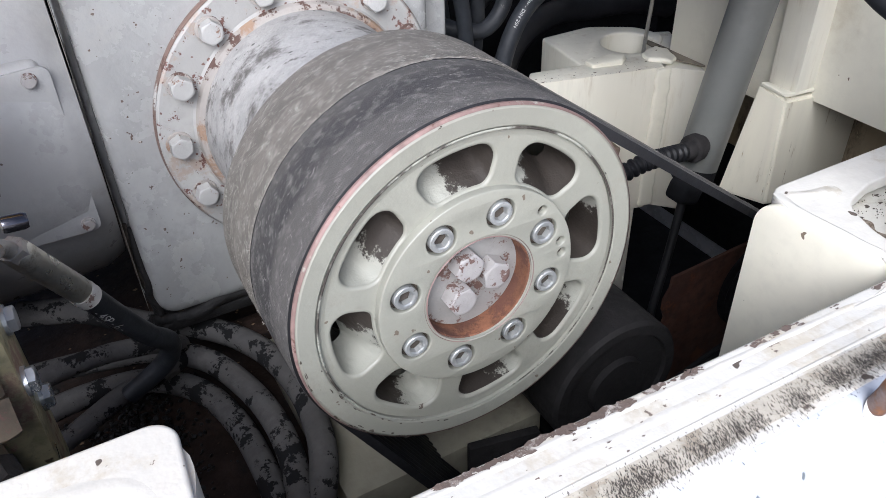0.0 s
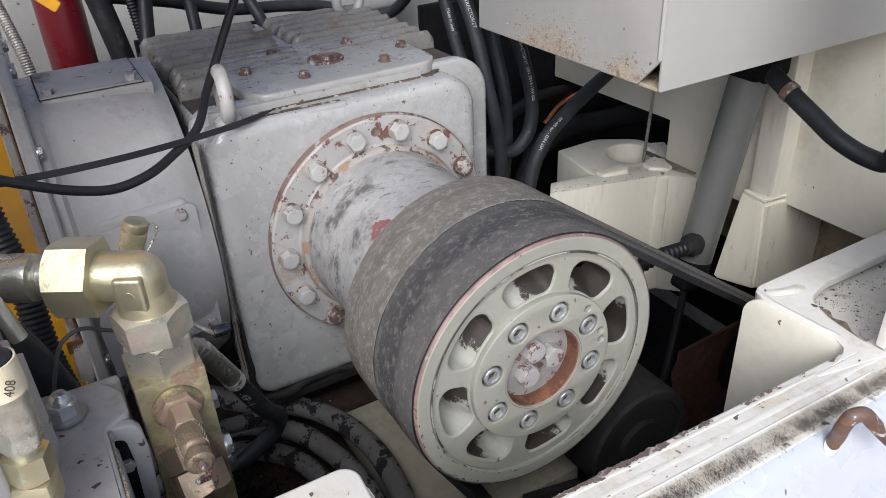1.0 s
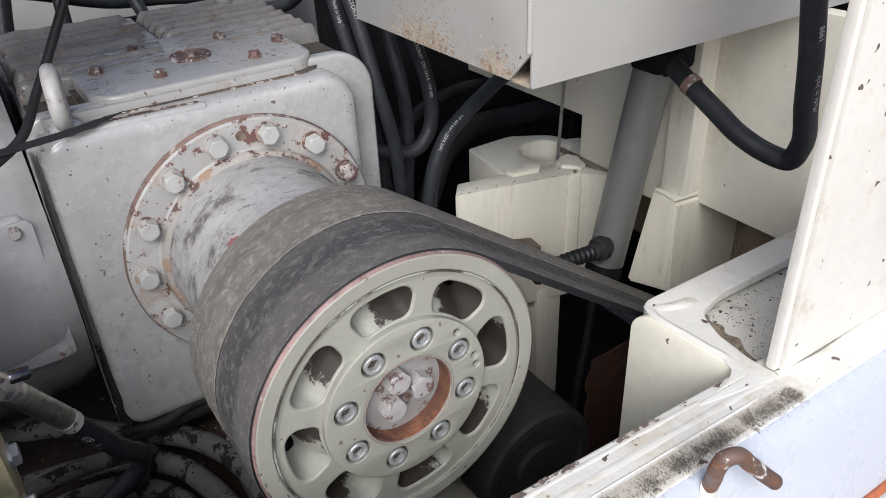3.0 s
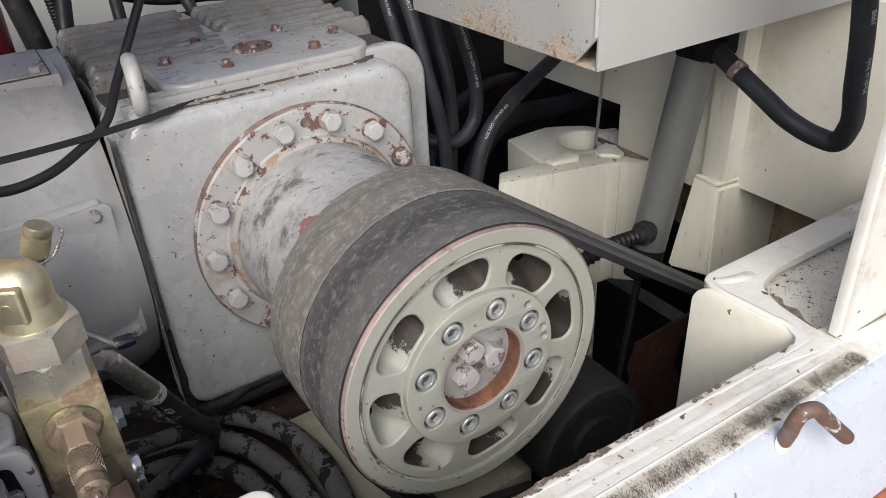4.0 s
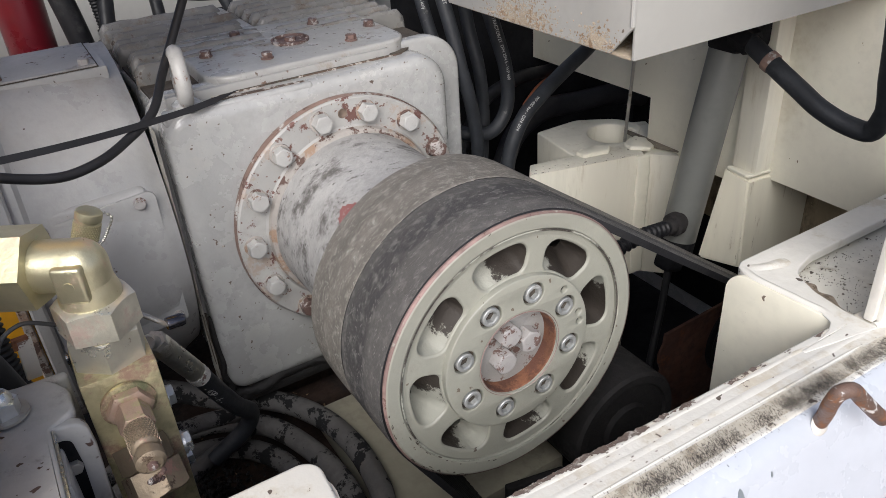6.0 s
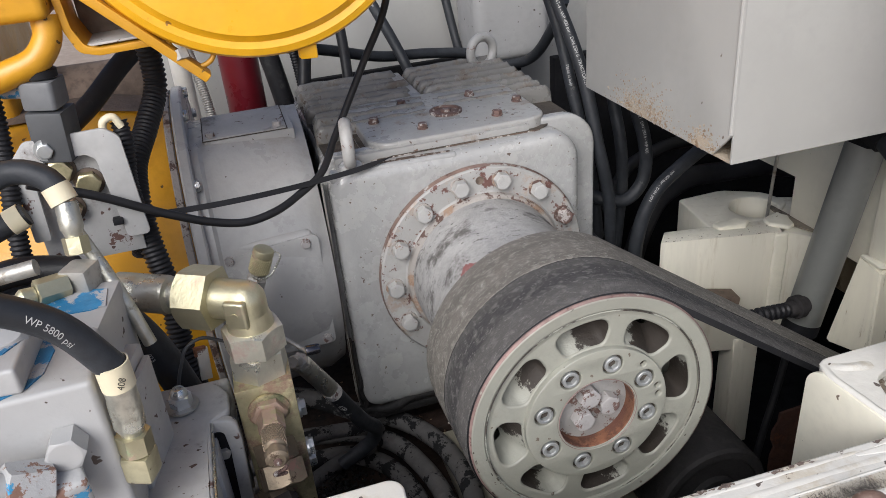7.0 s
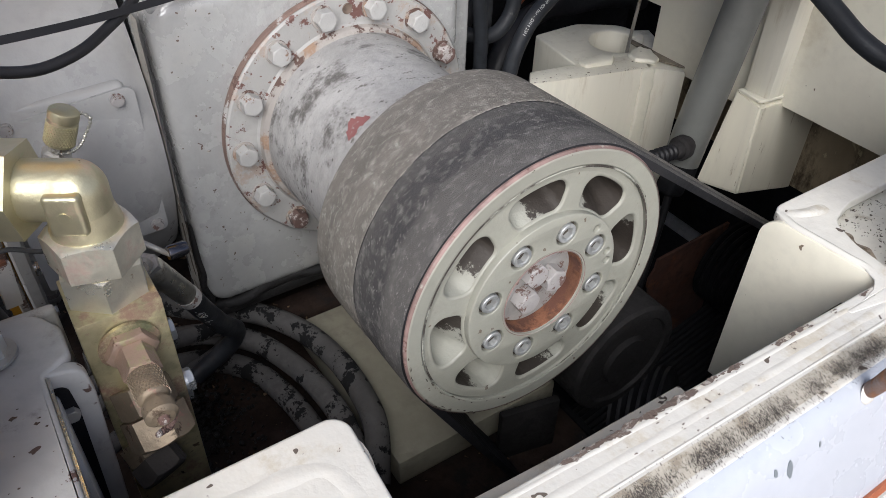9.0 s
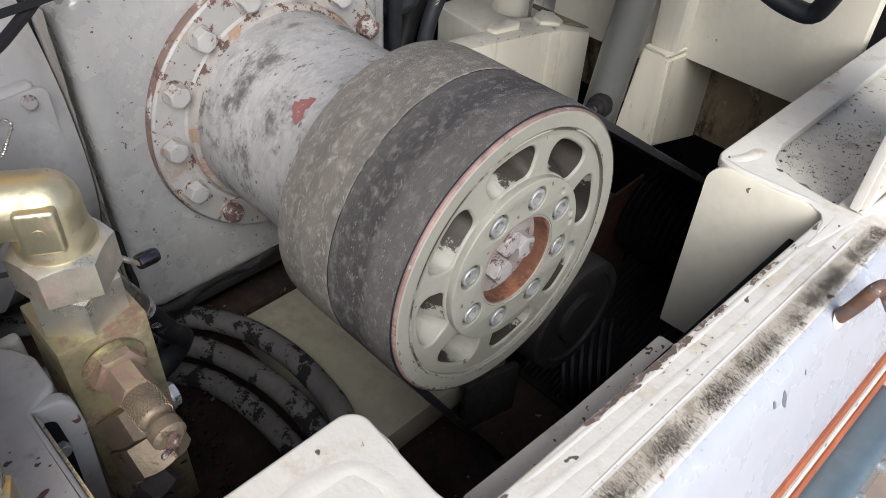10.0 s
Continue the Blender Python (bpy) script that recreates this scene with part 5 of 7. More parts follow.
for owner, rows_ in ((front_belt, ((0.0947, 0.0003, 420, 0.0055),)), (rear_belt, ((0.1130, 0.0030, 150, 0.0060), (0.1030, 0.0022, 150, 0.0060), (0.1340, 0.0150, 160, 0.0060)))):
    bm = bmesh.new()
    for y, spread, count, h in rows_:
        for i in range(count):
            a = radians(fr.uniform(50, 268))
            if noise.noise(Vector((a * 7, y * 300, 0))) < fr.uniform(-0.5, 0.45):
                continue
            yy, L, w = y + fr.gauss(0, spread), fr.uniform(0.0005, 0.0030), fr.uniform(0.00015, 0.0004)
            r = WR + h - (0.0004 if spread < 0.001 else 0.0)
            bm.faces.new([bm.verts.new(((r + 0.0002 * (k % 2)) * math.cos(a + u * L / r), yy + v * w, AX + (r + 0.0002 * (k % 2)) * math.sin(a + u * L / r))) for k, (u, v) in enumerate(((-1, -0.6), (1, -0.8), (1, 0.6), (-1, 1)))])
    tagged(part("frayed_thread", bm, M_FRAY, owner, "pale frayed threads"), kind="stuff")
bm = bmesh.new()
arc = [Vector(p) for p in belt_loop(0.0064)]
for i in range(900):
    k = rng.randrange(2, len(arc) - 3)
    p = arc[k].lerp(arc[k + 1], rng.random())
    y = 0.0944 + rng.gauss(0, 0.0005)
    e = rng.uniform(0.00015, 0.00045)
    bmesh.ops.create_icosphere(bm, subdivisions=1, radius=e, matrix=Matrix.Translation((p.x, y, p.y)) @ Matrix.Diagonal((rng.uniform(1, 3), rng.uniform(0.6, 1.6), 1, 1)))
fray = part("frayed_edge", bm, surf("pale_fray", (0.36, 0.33, 0.30), 0.8), front_belt, "pale frayed belt edge")
tagged(fray, kind="stuff")

SHIFT = Vector((-0.004, -0.010, 0.007))
for o in (pulley, front_belt, rear_belt):
    o.location = o.location + SHIFT

lower = thing("driven_pulley", (LOW.x, 0.0, LOW.y), "sooty grooved pulley deep in the compartment", "pulley")
gp = []
for i in range(12):
    gp += [(0.0865, 0.004 + i * 0.0142), (0.0865, 0.009 + i * 0.0142), (0.080, 0.013 + i * 0.0142)]
part("grooved_rim", lathe([(0.05, 0.0)] + gp + [(0.0865, 0.176), (0.05, 0.176)], 64, front(LOW.x, 0.182, LOW.y)), M_SOOTSHADE, lower)
part("web_disc", lathe([(0, 0.0), (0.086, 0.0), (0.087, 0.006), (0.070, 0.010), (0.060, 0.004), (0, 0.004)], 64, front(LOW.x, 0.008, LOW.y)), M_RUSTDARK, lower, "rust-brown pulley disc")
part("hub", lathe([(0, 0.0), (0.03, 0.0), (0.03, 0.03), (0, 0.03)], 32, front(LOW.x, 0.004, LOW.y)), M_SOOTSHADE, lower)
idler = thing("idler_pulley", (IDLER.x, 0.0, IDLER.y), "sooty smooth idler pulley under the belts", "pulley")
part("roller", lathe([(0, 0.0), (0.044, 0.0), (0.0455, 0.003), (0.0455, 0.173), (0.044, 0.176), (0, 0.176)], 40, front(IDLER.x, 0.170, IDLER.y)), M_SOOTSHADE, idler)
part("axle", lathe([(0, 0.0), (0.012, 0.0), (0.012, 0.22), (0, 0.22)], 20, front(IDLER.x, 0.192, IDLER.y)), M_SOOTSHADE, idler)
clutch = thing("clutch_drum", (0.207, 0.1, 0.80), "sooty black cylindrical drum under the pulley", "machine part")
part("drum", lathe([(0, 0.0), (0.086, 0.0), (0.090, 0.004), (0.090, 0.190), (0.086, 0.195), (0.074, 0.195), (0.072, 0.190), (0.040, 0.190), (0.038, 0.198), (0, 0.198)], 64, front(0.207, 0.215, 0.850)), M_DRUM, clutch)
gp = [(0.055, 0.0)]
for i in range(6):
    gp += [(0.080, 0.004 + i * 0.013), (0.080, 0.009 + i * 0.013), (0.070, 0.0145 + i * 0.013)]
part("bellows", lathe([(0, 0.0)] + gp + [(0, 0.088)], 48, along((0.250, 0.045, 0.690), (0.50, -0.83, 0.22))), M_RUBBER, clutch, "ribbed black rubber bellows")


# ---------------------------------------------------------------- bell housing between engine and gearbox
BY, BZ = 0.69, 1.10
TO_X = Matrix.Rotation(radians(90), 4, "Y")     # z of a lathe turns towards +x


def onx(x):
    return Matrix.Translation((x, BY, BZ)) @ TO_X


bell = thing("bell_housing", (-0.35, BY, 0.80), "grey painted round bell housing with bolted covers", "machine housing")
b = lathe([(0.20, 0.0), (0.283, 0.0), (0.283, 0.012), (0.277, 0.018), (0.270, 0.10), (0.266, 0.158), (0.260, 0.170), (0.252, 0.186), (0.20, 0.188)], 96, onx(-0.434))
for v in b.verts:      # the top is flattened under its cover
    y = v.co.y
    v.co.z = min(v.co.z, 1.346 + (y - 0.565) * 0.0487 if y < 0.685 else 1.3518 - (y - 0.685) * 0.34)
part("shell", b, M_BELL, bell)
bfl = part("flange", lathe([(0.20, 0.0), (0.302, 0.0), (0.305, 0.003), (0.305, 0.015), (0.302, 0.018), (0.20, 0.018)], 96, onx(-0.4515)), M_BELL, bell)
bb = bolt_mesh("hex_bolt", 0.016, 0.0073, M_ZINC, 0.010)
for k in range(12):
    a = radians(15 + 30 * k)
    piece("hex_bolt", bb, onx(-0.4335) @ pose(0.292 * math.cos(a), 0.292 * math.sin(a), 0, 0, 0, 20 * k), bfl)
# side cover, on a flat boss
part("boss", rbox((0.150, 0.05, 0.215), pose(-0.349, 0.462, 1.108), 0.012, 3), M_BELL, bell)
side_cover = part("side_cover", slab(rounded([(-0.082, -0.104), (0.082, -0.104), (0.082, 0.104), (0.062, 0.104), (-0.070, 0.092), (-0.082, 0.092)], 0.010), 0.005, front(-0.348, 0.4385, 1.106), 0.0015), M_BELL, bell)
cbm = bolt_mesh("cover_bolt", 0.013, 0.007, M_BOLTPAINT, 0.0085)
for x, z in ((-0.408, 1.194), (-0.288, 1.198), (-0.280, 1.014), (-0.405, 1.012)):
    piece("cover_bolt", cbm, front(x, 0.4336, z), side_cover)
part("side_lug", rbox((0.03, 0.04, 0.035), pose(-0.272, 0.463, 1.125), 0.006, 2), M_GREY, bell)
part("side_lug", rbox((0.024, 0.05, 0.10), pose(-0.268, 0.480, 1.055), 0.006, 2), M_GREY, bell)
# top cover
tp = part("top_cover", rbox((0.134, 0.114, 0.003), pose(-0.343, 0.622, 1.3520, 2.8), 0.0012), M_DARKGREY, bell, "thin dark grey cover plate")
for x in (-0.398, -0.290):
    part("cover_bolt", hexa(0.013, 0.008, pose(x, 0.577, 1.3510, 2.8)), M_BOLTPAINT, tp)
part("cover_grime", rbox((0.1375, 0.1175, 0.0012), pose(-0.343, 0.622, 1.3508, 2.8), 0), M_GRIMESHADE, tp, "black grime round the cover")
part("top_pad", rbox((0.146, 0.124, 0.020), pose(-0.337, 0.625, 1.3405, 2.8), 0.004, 2), M_BELL, bell)

# ---------------------------------------------------------------- yellow engine
engine = thing("engine", (-0.66, BY, 0.80), "yellow painted engine end with rust-brown top", "engine")
part("flywheel_housing", lathe([(0.0, 0.0), (0.31, 0.0), (0.31, 0.20), (0.298, 0.26), (0.296, 0.302), (0.0, 0.302)], 96, onx(-0.755)), M_YELLOW, engine)
plug_at, plug_up = Vector((-0.553, 0.5650, 1.3735)), Vector((0.0, -0.42, 0.91))
rp = part("plug_seat", lathe([(0, 0), (0.0175, 0), (0.0175, 0.004), (0.0150, 0.006), (0, 0.006)], 26, along(plug_at, plug_up)), M_YELLOW, engine)
part("red_plug", lathe([(0, 0), (0.0105, 0), (0.0105, 0.005), (0.0085, 0.008), (0, 0.009)], 22, along(plug_at + plug_up * 0.005, plug_up)), M_RED, rp, "red plug")
part("rusty_band", lathe([(0.297, 0.0), (0.300, 0.002), (0.300, 0.010), (0.297, 0.012)], 96, onx(-0.4655)), M_RUSTEDGE, engine, "rusty joint")
bm = bmesh.new()
rows = []
for i in range(25):
    a = radians(55 + 1.95 * i)
    rows.append([bm.verts.new((x, BY + r * math.cos(a), BZ + r * math.sin(a))) for x, r in ((-0.74, 0.311), (-0.74, 0.315), (-0.555, 0.315), (-0.500, 0.304), (-0.470, 0.302), (-0.470, 0.299))])
for a, b in zip(rows, rows[1:]):
    for k in range(5):
        bm.faces.new((a[k], a[k + 1], b[k + 1], b[k]))
part("rusty_top", bm, M_BROWNIRON, engine, "rust-brown top of the flywheel housing")
part("starter_bulge", lathe([(0.0, 0.0), (0.060, 0.0), (0.066, 0.012), (0.066, 0.16), (0.058, 0.175), (0.0, 0.175)], 32, Matrix.Translation((-0.655, 0.775, 1.390)) @ TO_X), M_BROWNIRON, engine, "rust-brown cylindrical cover")
part("upper_block", rbox((0.40, 0.30, 0.30), pose(-0.88, 0.80, 1.42), 0.02, 3), M_YELLOW, engine)
part("exhaust_elbow", pipe([(-0.86, 0.50, 1.36), (-0.80, 0.50, 1.40), (-0.735, 0.515, 1.46), (-0.725, 0.52, 1.55)], 0.030, 18, 0.008), M_BROWNIRON, engine, "rusty brown pipe elbow")

# round yellow air filter housing above the engine
aircl = thing("air_filter", (-0.29, 0.42, 1.49), "round yellow air filter housing with a rolled rim", "air filter")
FC = Matrix.Translation((-0.292, 0.315, 1.745)) @ Matrix.Rotation(radians(84), 4, "X")
part("drum", lathe([(0, -0.24), (0.200, -0.24), (0.204, -0.02), (0.204, 0.0)], 96, FC), M_YELLOWTOP, aircl)
part("lid", lathe([(0.206, -0.012), (0.216, -0.008), (0.219, 0.0), (0.216, 0.008), (0.208, 0.012), (0.200, 0.010), (0.192, 0.018), (0.0, 0.024)], 96, FC), M_YELLOWTOP, aircl)
clip = part("clip", rbox((0.020, 0.035, 0.030), pose(-0.248, 0.318, 1.531, 0, 0, -12), 0.004, 2), M_YELLOWTOP, aircl)
part("clip_hook", rbox((0.022, 0.008, 0.018), pose(-0.248, 0.300, 1.525, 12, 0, -12), 0.002, 2), M_YELLOWTOP, clip)

mount = thing("filter_bracket", (-0.45, 0.30, 1.53), "yellow folded steel bracket under the air filter", "bracket")
part("long_leg", rbox((0.26, 0.030, 0.012), pose(-0.466, 0.305, 1.602, 0, 44.4, 0), 0.003, 2), M_YELLOW, mount)
chan = rounded([(-0.527, 1.66), (-0.522, 1.585), (-0.512, 1.558), (-0.490, 1.5520), (-0.424, 1.5545), (-0.424, 1.5630), (-0.488, 1.5605), (-0.503, 1.5655), (-0.5125, 1.587), (-0.5175, 1.66)], [0, 0.02, 0.014, 0.012, 0.002, 0.002, 0.010, 0.012, 0.018, 0], 5)
part("channel", slab(chan, 0.075, front(0, 0.390, 0), 0.0015, 2), M_YELLOW, mount)
part("channel_floor", rbox((0.085, 0.070, 0.003), pose(-0.462, 0.356, 1.5655, 0, -2, 0), 0.001), M_DARKGREY, mount, "grey channel floor")
part("channel_back", rbox((0.085, 0.004, 0.050), pose(-0.470, 0.392, 1.588), 0.001), M_BROWNIRON, mount, "rust-brown channel back")
part("loop_strap", pipe([(-0.412, 0.312, 1.560), (-0.405, 0.310, 1.545), (-0.380, 0.308, 1.524), (-0.366, 0.308, 1.530), (-0.358, 0.310, 1.546)], 0.0032, 10, 0.003), M_YELLOW, mount, "bent yellow strap")
part("bracket_bolt", hexa(0.018, 0.012, along((-0.400, 0.300, 1.548), (0.2, -0.4, -1))), M_STEEL, mount)
upy = thing("yellow_side_tank", (-0.64, 0.36, 1.55), "yellow painted engine side housing", "engine part")
part("body", rbox((0.235, 0.22, 0.12), pose(-0.645, 0.40, 1.662), 0.012, 3), M_YELLOW, upy)
part("pipe_stub", pipe([(-0.537, 0.318, 1.605), (-0.539, 0.314, 1.582), (-0.554, 0.308, 1.561), (-0.588, 0.304, 1.548), (-0.66, 0.30, 1.535)], 0.0160, 16, 0.005), M_YELLOW, upy)

# red extinguisher, pole and springs behind
ext = thing("fire_extinguisher", (-0.325, 1.12, 0.72), "red gloss fire extinguisher bottle", "extinguisher")
part("bottle", lathe([(0, 0), (0.041, 0.0), (0.044, 0.01), (0.044, 0.70), (0.036, 0.74), (0.018, 0.76), (0, 0.76)], 40, pose(-0.320, 1.12, 0.70)), M_RED, ext)
pole = thing("white_pole", (-0.45, 1.2, 0.72), "white painted round pole", "pole")
part("pole_tube", lathe([(0, 0), (0.022, 0), (0.022, 1.1), (0, 1.1)], 24, pose(-0.452, 1.21, 0.70)), M_WHITE, pole)


# ---------------------------------------------------------------- hoses and wires
def hose(pts, r, label, mat=None, prints=(), ferrule=0, group="hydraulic hoses", name="hose", cat="hose", ribs=None, step=0.008):
    ob = solid(name, pipe(pts, r, 16 if r > 0.009 else 10, step, ribs=ribs), mat or M_HOSE, label, cat, group, sharp=60)
    for text, s0, size, *o in prints:
        part("printed_marking", print_on(text, pts, r, s0, size, back="back" in o), M_PRINT, ob, "pale printed marking", 80)
    return ob


# behind the gearbox
hose([(-0.24, 1.02, 1.385), (-0.138, 1.05, 1.358), (0.011, 1.10, 1.310), (0.13, 1.12, 1.296), (0.242, 1.12, 1.275), (0.300, 1.09, 1.250), (0.339, 1.05, 1.258), (0.371, 0.95, 1.345), (0.38, 0.90, 1.42)], 0.0125, "black hydraulic hose crossing behind the gearbox")
hose([(-0.03, 1.22, 1.52), (0.014, 1.15, 1.406), (0.051, 1.05, 1.289), (0.09, 1.00, 1.12)], 0.0125, "black printed hydraulic hose sloping down behind the gearbox", prints=(("Made in Italy", 0.10, 0.0066),))
hose([(0.205, 1.28, 1.50), (0.216, 1.25, 1.391), (0.226, 1.20, 1.273), (0.25, 1.14, 1.12)], 0.011, "black hydraulic hose near the rear panel")
hose([(0.21, 1.30, 1.52), (0.225, 1.27, 1.40), (0.235, 1.25, 1.30)], 0.004, "thin black wire on the rear panel", M_RUBBER, group="wires", name="wire", cat="wire")
hose([(-0.29, 1.02, 1.52), (-0.26, 1.00, 1.38), (-0.24, 0.98, 1.24), (-0.23, 0.97, 1.0)], 0.021, "thick black hose standing behind the bell housing", M_RUBBER)
hose([(-0.22, 1.02, 1.55), (-0.21, 1.00, 1.42), (-0.20, 0.98, 1.28), (-0.20, 0.96, 1.0)], 0.010, "ribbed black conduit behind the bell housing", M_RUBBER, group="conduits", name="conduit", cat="conduit", ribs=(0.006, 0.0015))
hose([(-0.14, 1.10, 1.55), (-0.17, 1.02, 1.42), (-0.20, 0.95, 1.30), (-0.21, 0.93, 1.0)], 0.014, "thick black hose behind the gearbox fins", M_RUBBER)
hose([(-0.09, 1.12, 1.50), (-0.09, 1.05, 1.36), (-0.10, 0.98, 1.24), (-0.10, 0.96, 1.0)], 0.012, "black hose behind the gearbox fins", M_RUBBER)
hose([(-0.44, 1.16, 1.5), (-0.425, 1.12, 1.40), (-0.405, 1.06, 1.28), (-0.40, 1.03, 1.1)], 0.011, "steel spring-wrapped conduit behind the bell housing", M_STEEL, group="conduits", name="conduit", cat="conduit", ribs=(0.005, 0.002))
# bundle on the gearbox's right
MARK = "SAE 100R2AT-4 - WP 400 bar - DIN 2SN 6  TRACTOR/2T"
hose([(0.205, 0.62, 1.56), (0.217, 0.58, 1.485), (0.230, 0.545, 1.420), (0.239, 0.52, 1.365), (0.245, 0.50, 1.305), (0.252, 0.49, 1.25), (0.266, 0.49, 1.194), (0.281, 0.50, 1.142), (0.30, 0.52, 1.02)], 0.0115, "black printed hydraulic hose hanging beside the gearbox",
     prints=((MARK, 0.05, 0.0078),))
hose([(0.245, 0.70, 1.50), (0.256, 0.66, 1.42), (0.263, 0.64, 1.359), (0.267, 0.62, 1.302), (0.274, 0.60, 1.243), (0.290, 0.59, 1.15), (0.31, 0.59, 1.0)], 0.0112, "black hydraulic hose with pale lettering beside the gearbox", prints=(("Made in Italy", 0.16, 0.0078), ("Made in Italy", 0.34, 0.0078)))
hose([(0.335, 0.65, 1.45), (0.345, 0.63, 1.36), (0.353, 0.62, 1.272), (0.359, 0.60, 1.20), (0.366, 0.60, 1.113), (0.360, 0.60, 1.023), (0.35, 0.60, 0.90)], 0.0118, "black hydraulic hose deep beside the gearbox")
hose([(0.330, 0.56, 1.40), (0.348, 0.555, 1.33), (0.366, 0.55, 1.266), (0.383, 0.55, 1.208), (0.388, 0.55, 1.161), (0.379, 0.55, 1.120), (0.348, 0.55, 1.093), (0.312, 0.56, 1.094), (0.275, 0.60, 1.11)], 0.0128, "black printed hydraulic hose bent into a hook",
     prints=(("TRACTOR/2T  DIN 2SN 6 - WP 400", 0.10, 0.0078),))
hose([(0.66, 0.57, 1.25), (0.585, 0.555, 1.205), (0.51, 0.535, 1.180), (0.434, 0.51, 1.156), (0.387, 0.50, 1.129), (0.360, 0.50, 1.083), (0.347, 0.50, 1.035), (0.34, 0.50, 0.92)], 0.0135, "thick black hydraulic hose arching down", prints=(("WP 400 bar - DIN 2SN", 0.27, 0.0070),))
hose([(0.96, 0.78, 0.955), (0.84, 0.77, 0.990), (0.739, 0.76, 1.000), (0.604, 0.74, 1.010), (0.526, 0.72, 0.985), (0.475, 0.70, 0.925), (0.44, 0.69, 0.83)], 0.024, "thick black hose lying behind the cream mount", M_RUBBER)
hose([(0.90, 0.86, 1.062), (0.72, 0.84, 1.060), (0.58, 0.80, 1.075), (0.48, 0.78, 1.050), (0.42, 0.77, 0.96)], 0.015, "dark hose behind the cream mount", M_RUBBER)
hose([(0.92, 0.80, 1.050), (0.82, 0.80, 1.066), (0.74, 0.81, 1.062), (0.68, 0.83, 1.035), (0.64, 0.84, 0.99)], 0.0055, "orange cable behind the cream mount", M_ORANGE, group="wires", name="cable", cat="cable")
hose([(0.22, 0.52, 1.08), (0.27, 0.46, 1.03), (0.32, 0.42, 0.99), (0.38, 0.36, 0.93)], 0.012, "black hose below the gearbox corner")
tank = thing("grey_tank", (0.36, 1.12, 1.25), "grey painted tank behind the hoses", "tank")
part("shell", rbox((0.19, 0.16, 0.40), pose(0.332, 1.16, 1.455), 0.028, 4), M_BLOCKGREY, tank)

# lower left hoses
hose([(-0.40, 0.52, 0.86), (-0.33, 0.50, 0.85), (-0.25, 0.475, 0.81), (-0.175, 0.45, 0.785), (-0.125, 0.375, 0.782), (-0.105, 0.285, 0.782), (-0.107, 0.215, 0.785), (-0.12, 0.15, 0.79), (-0.155, 0.085, 0.76)], 0.0175, "thick dust-coated rubber hose on the compartment floor", M_HOSEDUST)
hose([(-0.42, 0.46, 0.80), (-0.33, 0.46, 0.79), (-0.25, 0.440, 0.785), (-0.20, 0.40, 0.780), (-0.165, 0.32, 0.780), (-0.152, 0.25, 0.782), (-0.152, 0.18, 0.785), (-0.165, 0.10, 0.77)], 0.0165, "thick dusty hose with dark oil spots", M_HOSEDUST)
hose([(-0.46, 0.40, 0.77), (-0.36, 0.42, 0.77), (-0.27, 0.41, 0.765), (-0.215, 0.36, 0.758), (-0.19, 0.29, 0.752), (-0.183, 0.22, 0.75), (-0.185, 0.14, 0.745), (-0.205, 0.06, 0.735)], 0.0165, "thick dusty hose spotted with dark oil", M_HOSEDUST)
hose([(-0.50, 0.30, 0.86), (-0.40, 0.34, 0.88), (-0.33, 0.36, 0.875), (-0.26, 0.38, 0.85), (-0.22, 0.42, 0.80)], 0.0125, "dusty black hose below the manifold", M_HOSEDUST)
hose([(-0.48, 0.28, 0.80), (-0.38, 0.31, 0.81), (-0.31, 0.345, 0.815), (-0.25, 0.38, 0.80), (-0.215, 0.43, 0.775)], 0.013, "dusty oily hose lying below the manifold", M_HOSEDUST)
# pressure hose with ferrule and spare loop
P4 = [(-0.300, 0.232, 1.052), (-0.278, 0.258, 0.993), (-0.255, 0.288, 0.935), (-0.238, 0.31, 0.900), (-0.245, 0.325, 0.865), (-0.30, 0.33, 0.825)]
h4 = hose(P4, 0.0125, "black printed pressure hose with a crimped end", prints=(("- 4SP - 6 -", 0.014, 0.0135),))
d4 = (Vector((-0.300, 0.232, 1.052)) - Vector((-0.337, 0.190, 1.143))).normalized()
FER = [(0, 0), (0.0108, 0.0), (0.0126, 0.003)]
for k in range(7):
    FER += [(0.0130, 0.006 + 0.0125 * k), (0.0130, 0.0150 + 0.0125 * k), (0.0127, 0.0165 + 0.0125 * k)]
part("ferrule", lathe(FER + [(0.0128, 0.094), (0.0126, 0.098), (0, 0.098)], 24, along((-0.3375, 0.1895, 1.1455), d4)), M_FERRULE, h4, "grey crimped ferrule")
part("label_band", lathe([(0.0126, 0), (0.0131, 0.0), (0.0138, 0.006), (0.0130, 0.011), (0.0134, 0.016), (0.0126, 0.017)], 20, along((-0.3045, 0.227, 1.063), d4)), M_CHIP, h4, "torn white label band")
part("hose_nut", hexa(0.022, 0.022, along((-0.340, 0.187, 1.151), d4)), M_STEEL, h4, "steel hose nut")
part("adapter", pipe([(-0.348, 0.165, 1.165), (-0.345, 0.176, 1.160), (-0.337, 0.190, 1.143)], 0.0075, 14, 0.004), M_STEEL, h4)

# corrugated conduits beside the engine
hose([(-0.452, 0.47, 1.60), (-0.450, 0.48, 1.525), (-0.452, 0.48, 1.470), (-0.474, 0.44, 1.425), (-0.497, 0.385, 1.385), (-0.500, 0.355, 1.355), (-0.498, 0.335, 1.305), (-0.488, 0.31, 1.23), (-0.488, 0.28, 1.15), (-0.47, 0.25, 1.02)], 0.0165, "ribbed black conduit running down beside the engine", M_BLACKPLASTIC, group="conduits", name="conduit", cat="conduit", ribs=(0.0065, 0.0022))
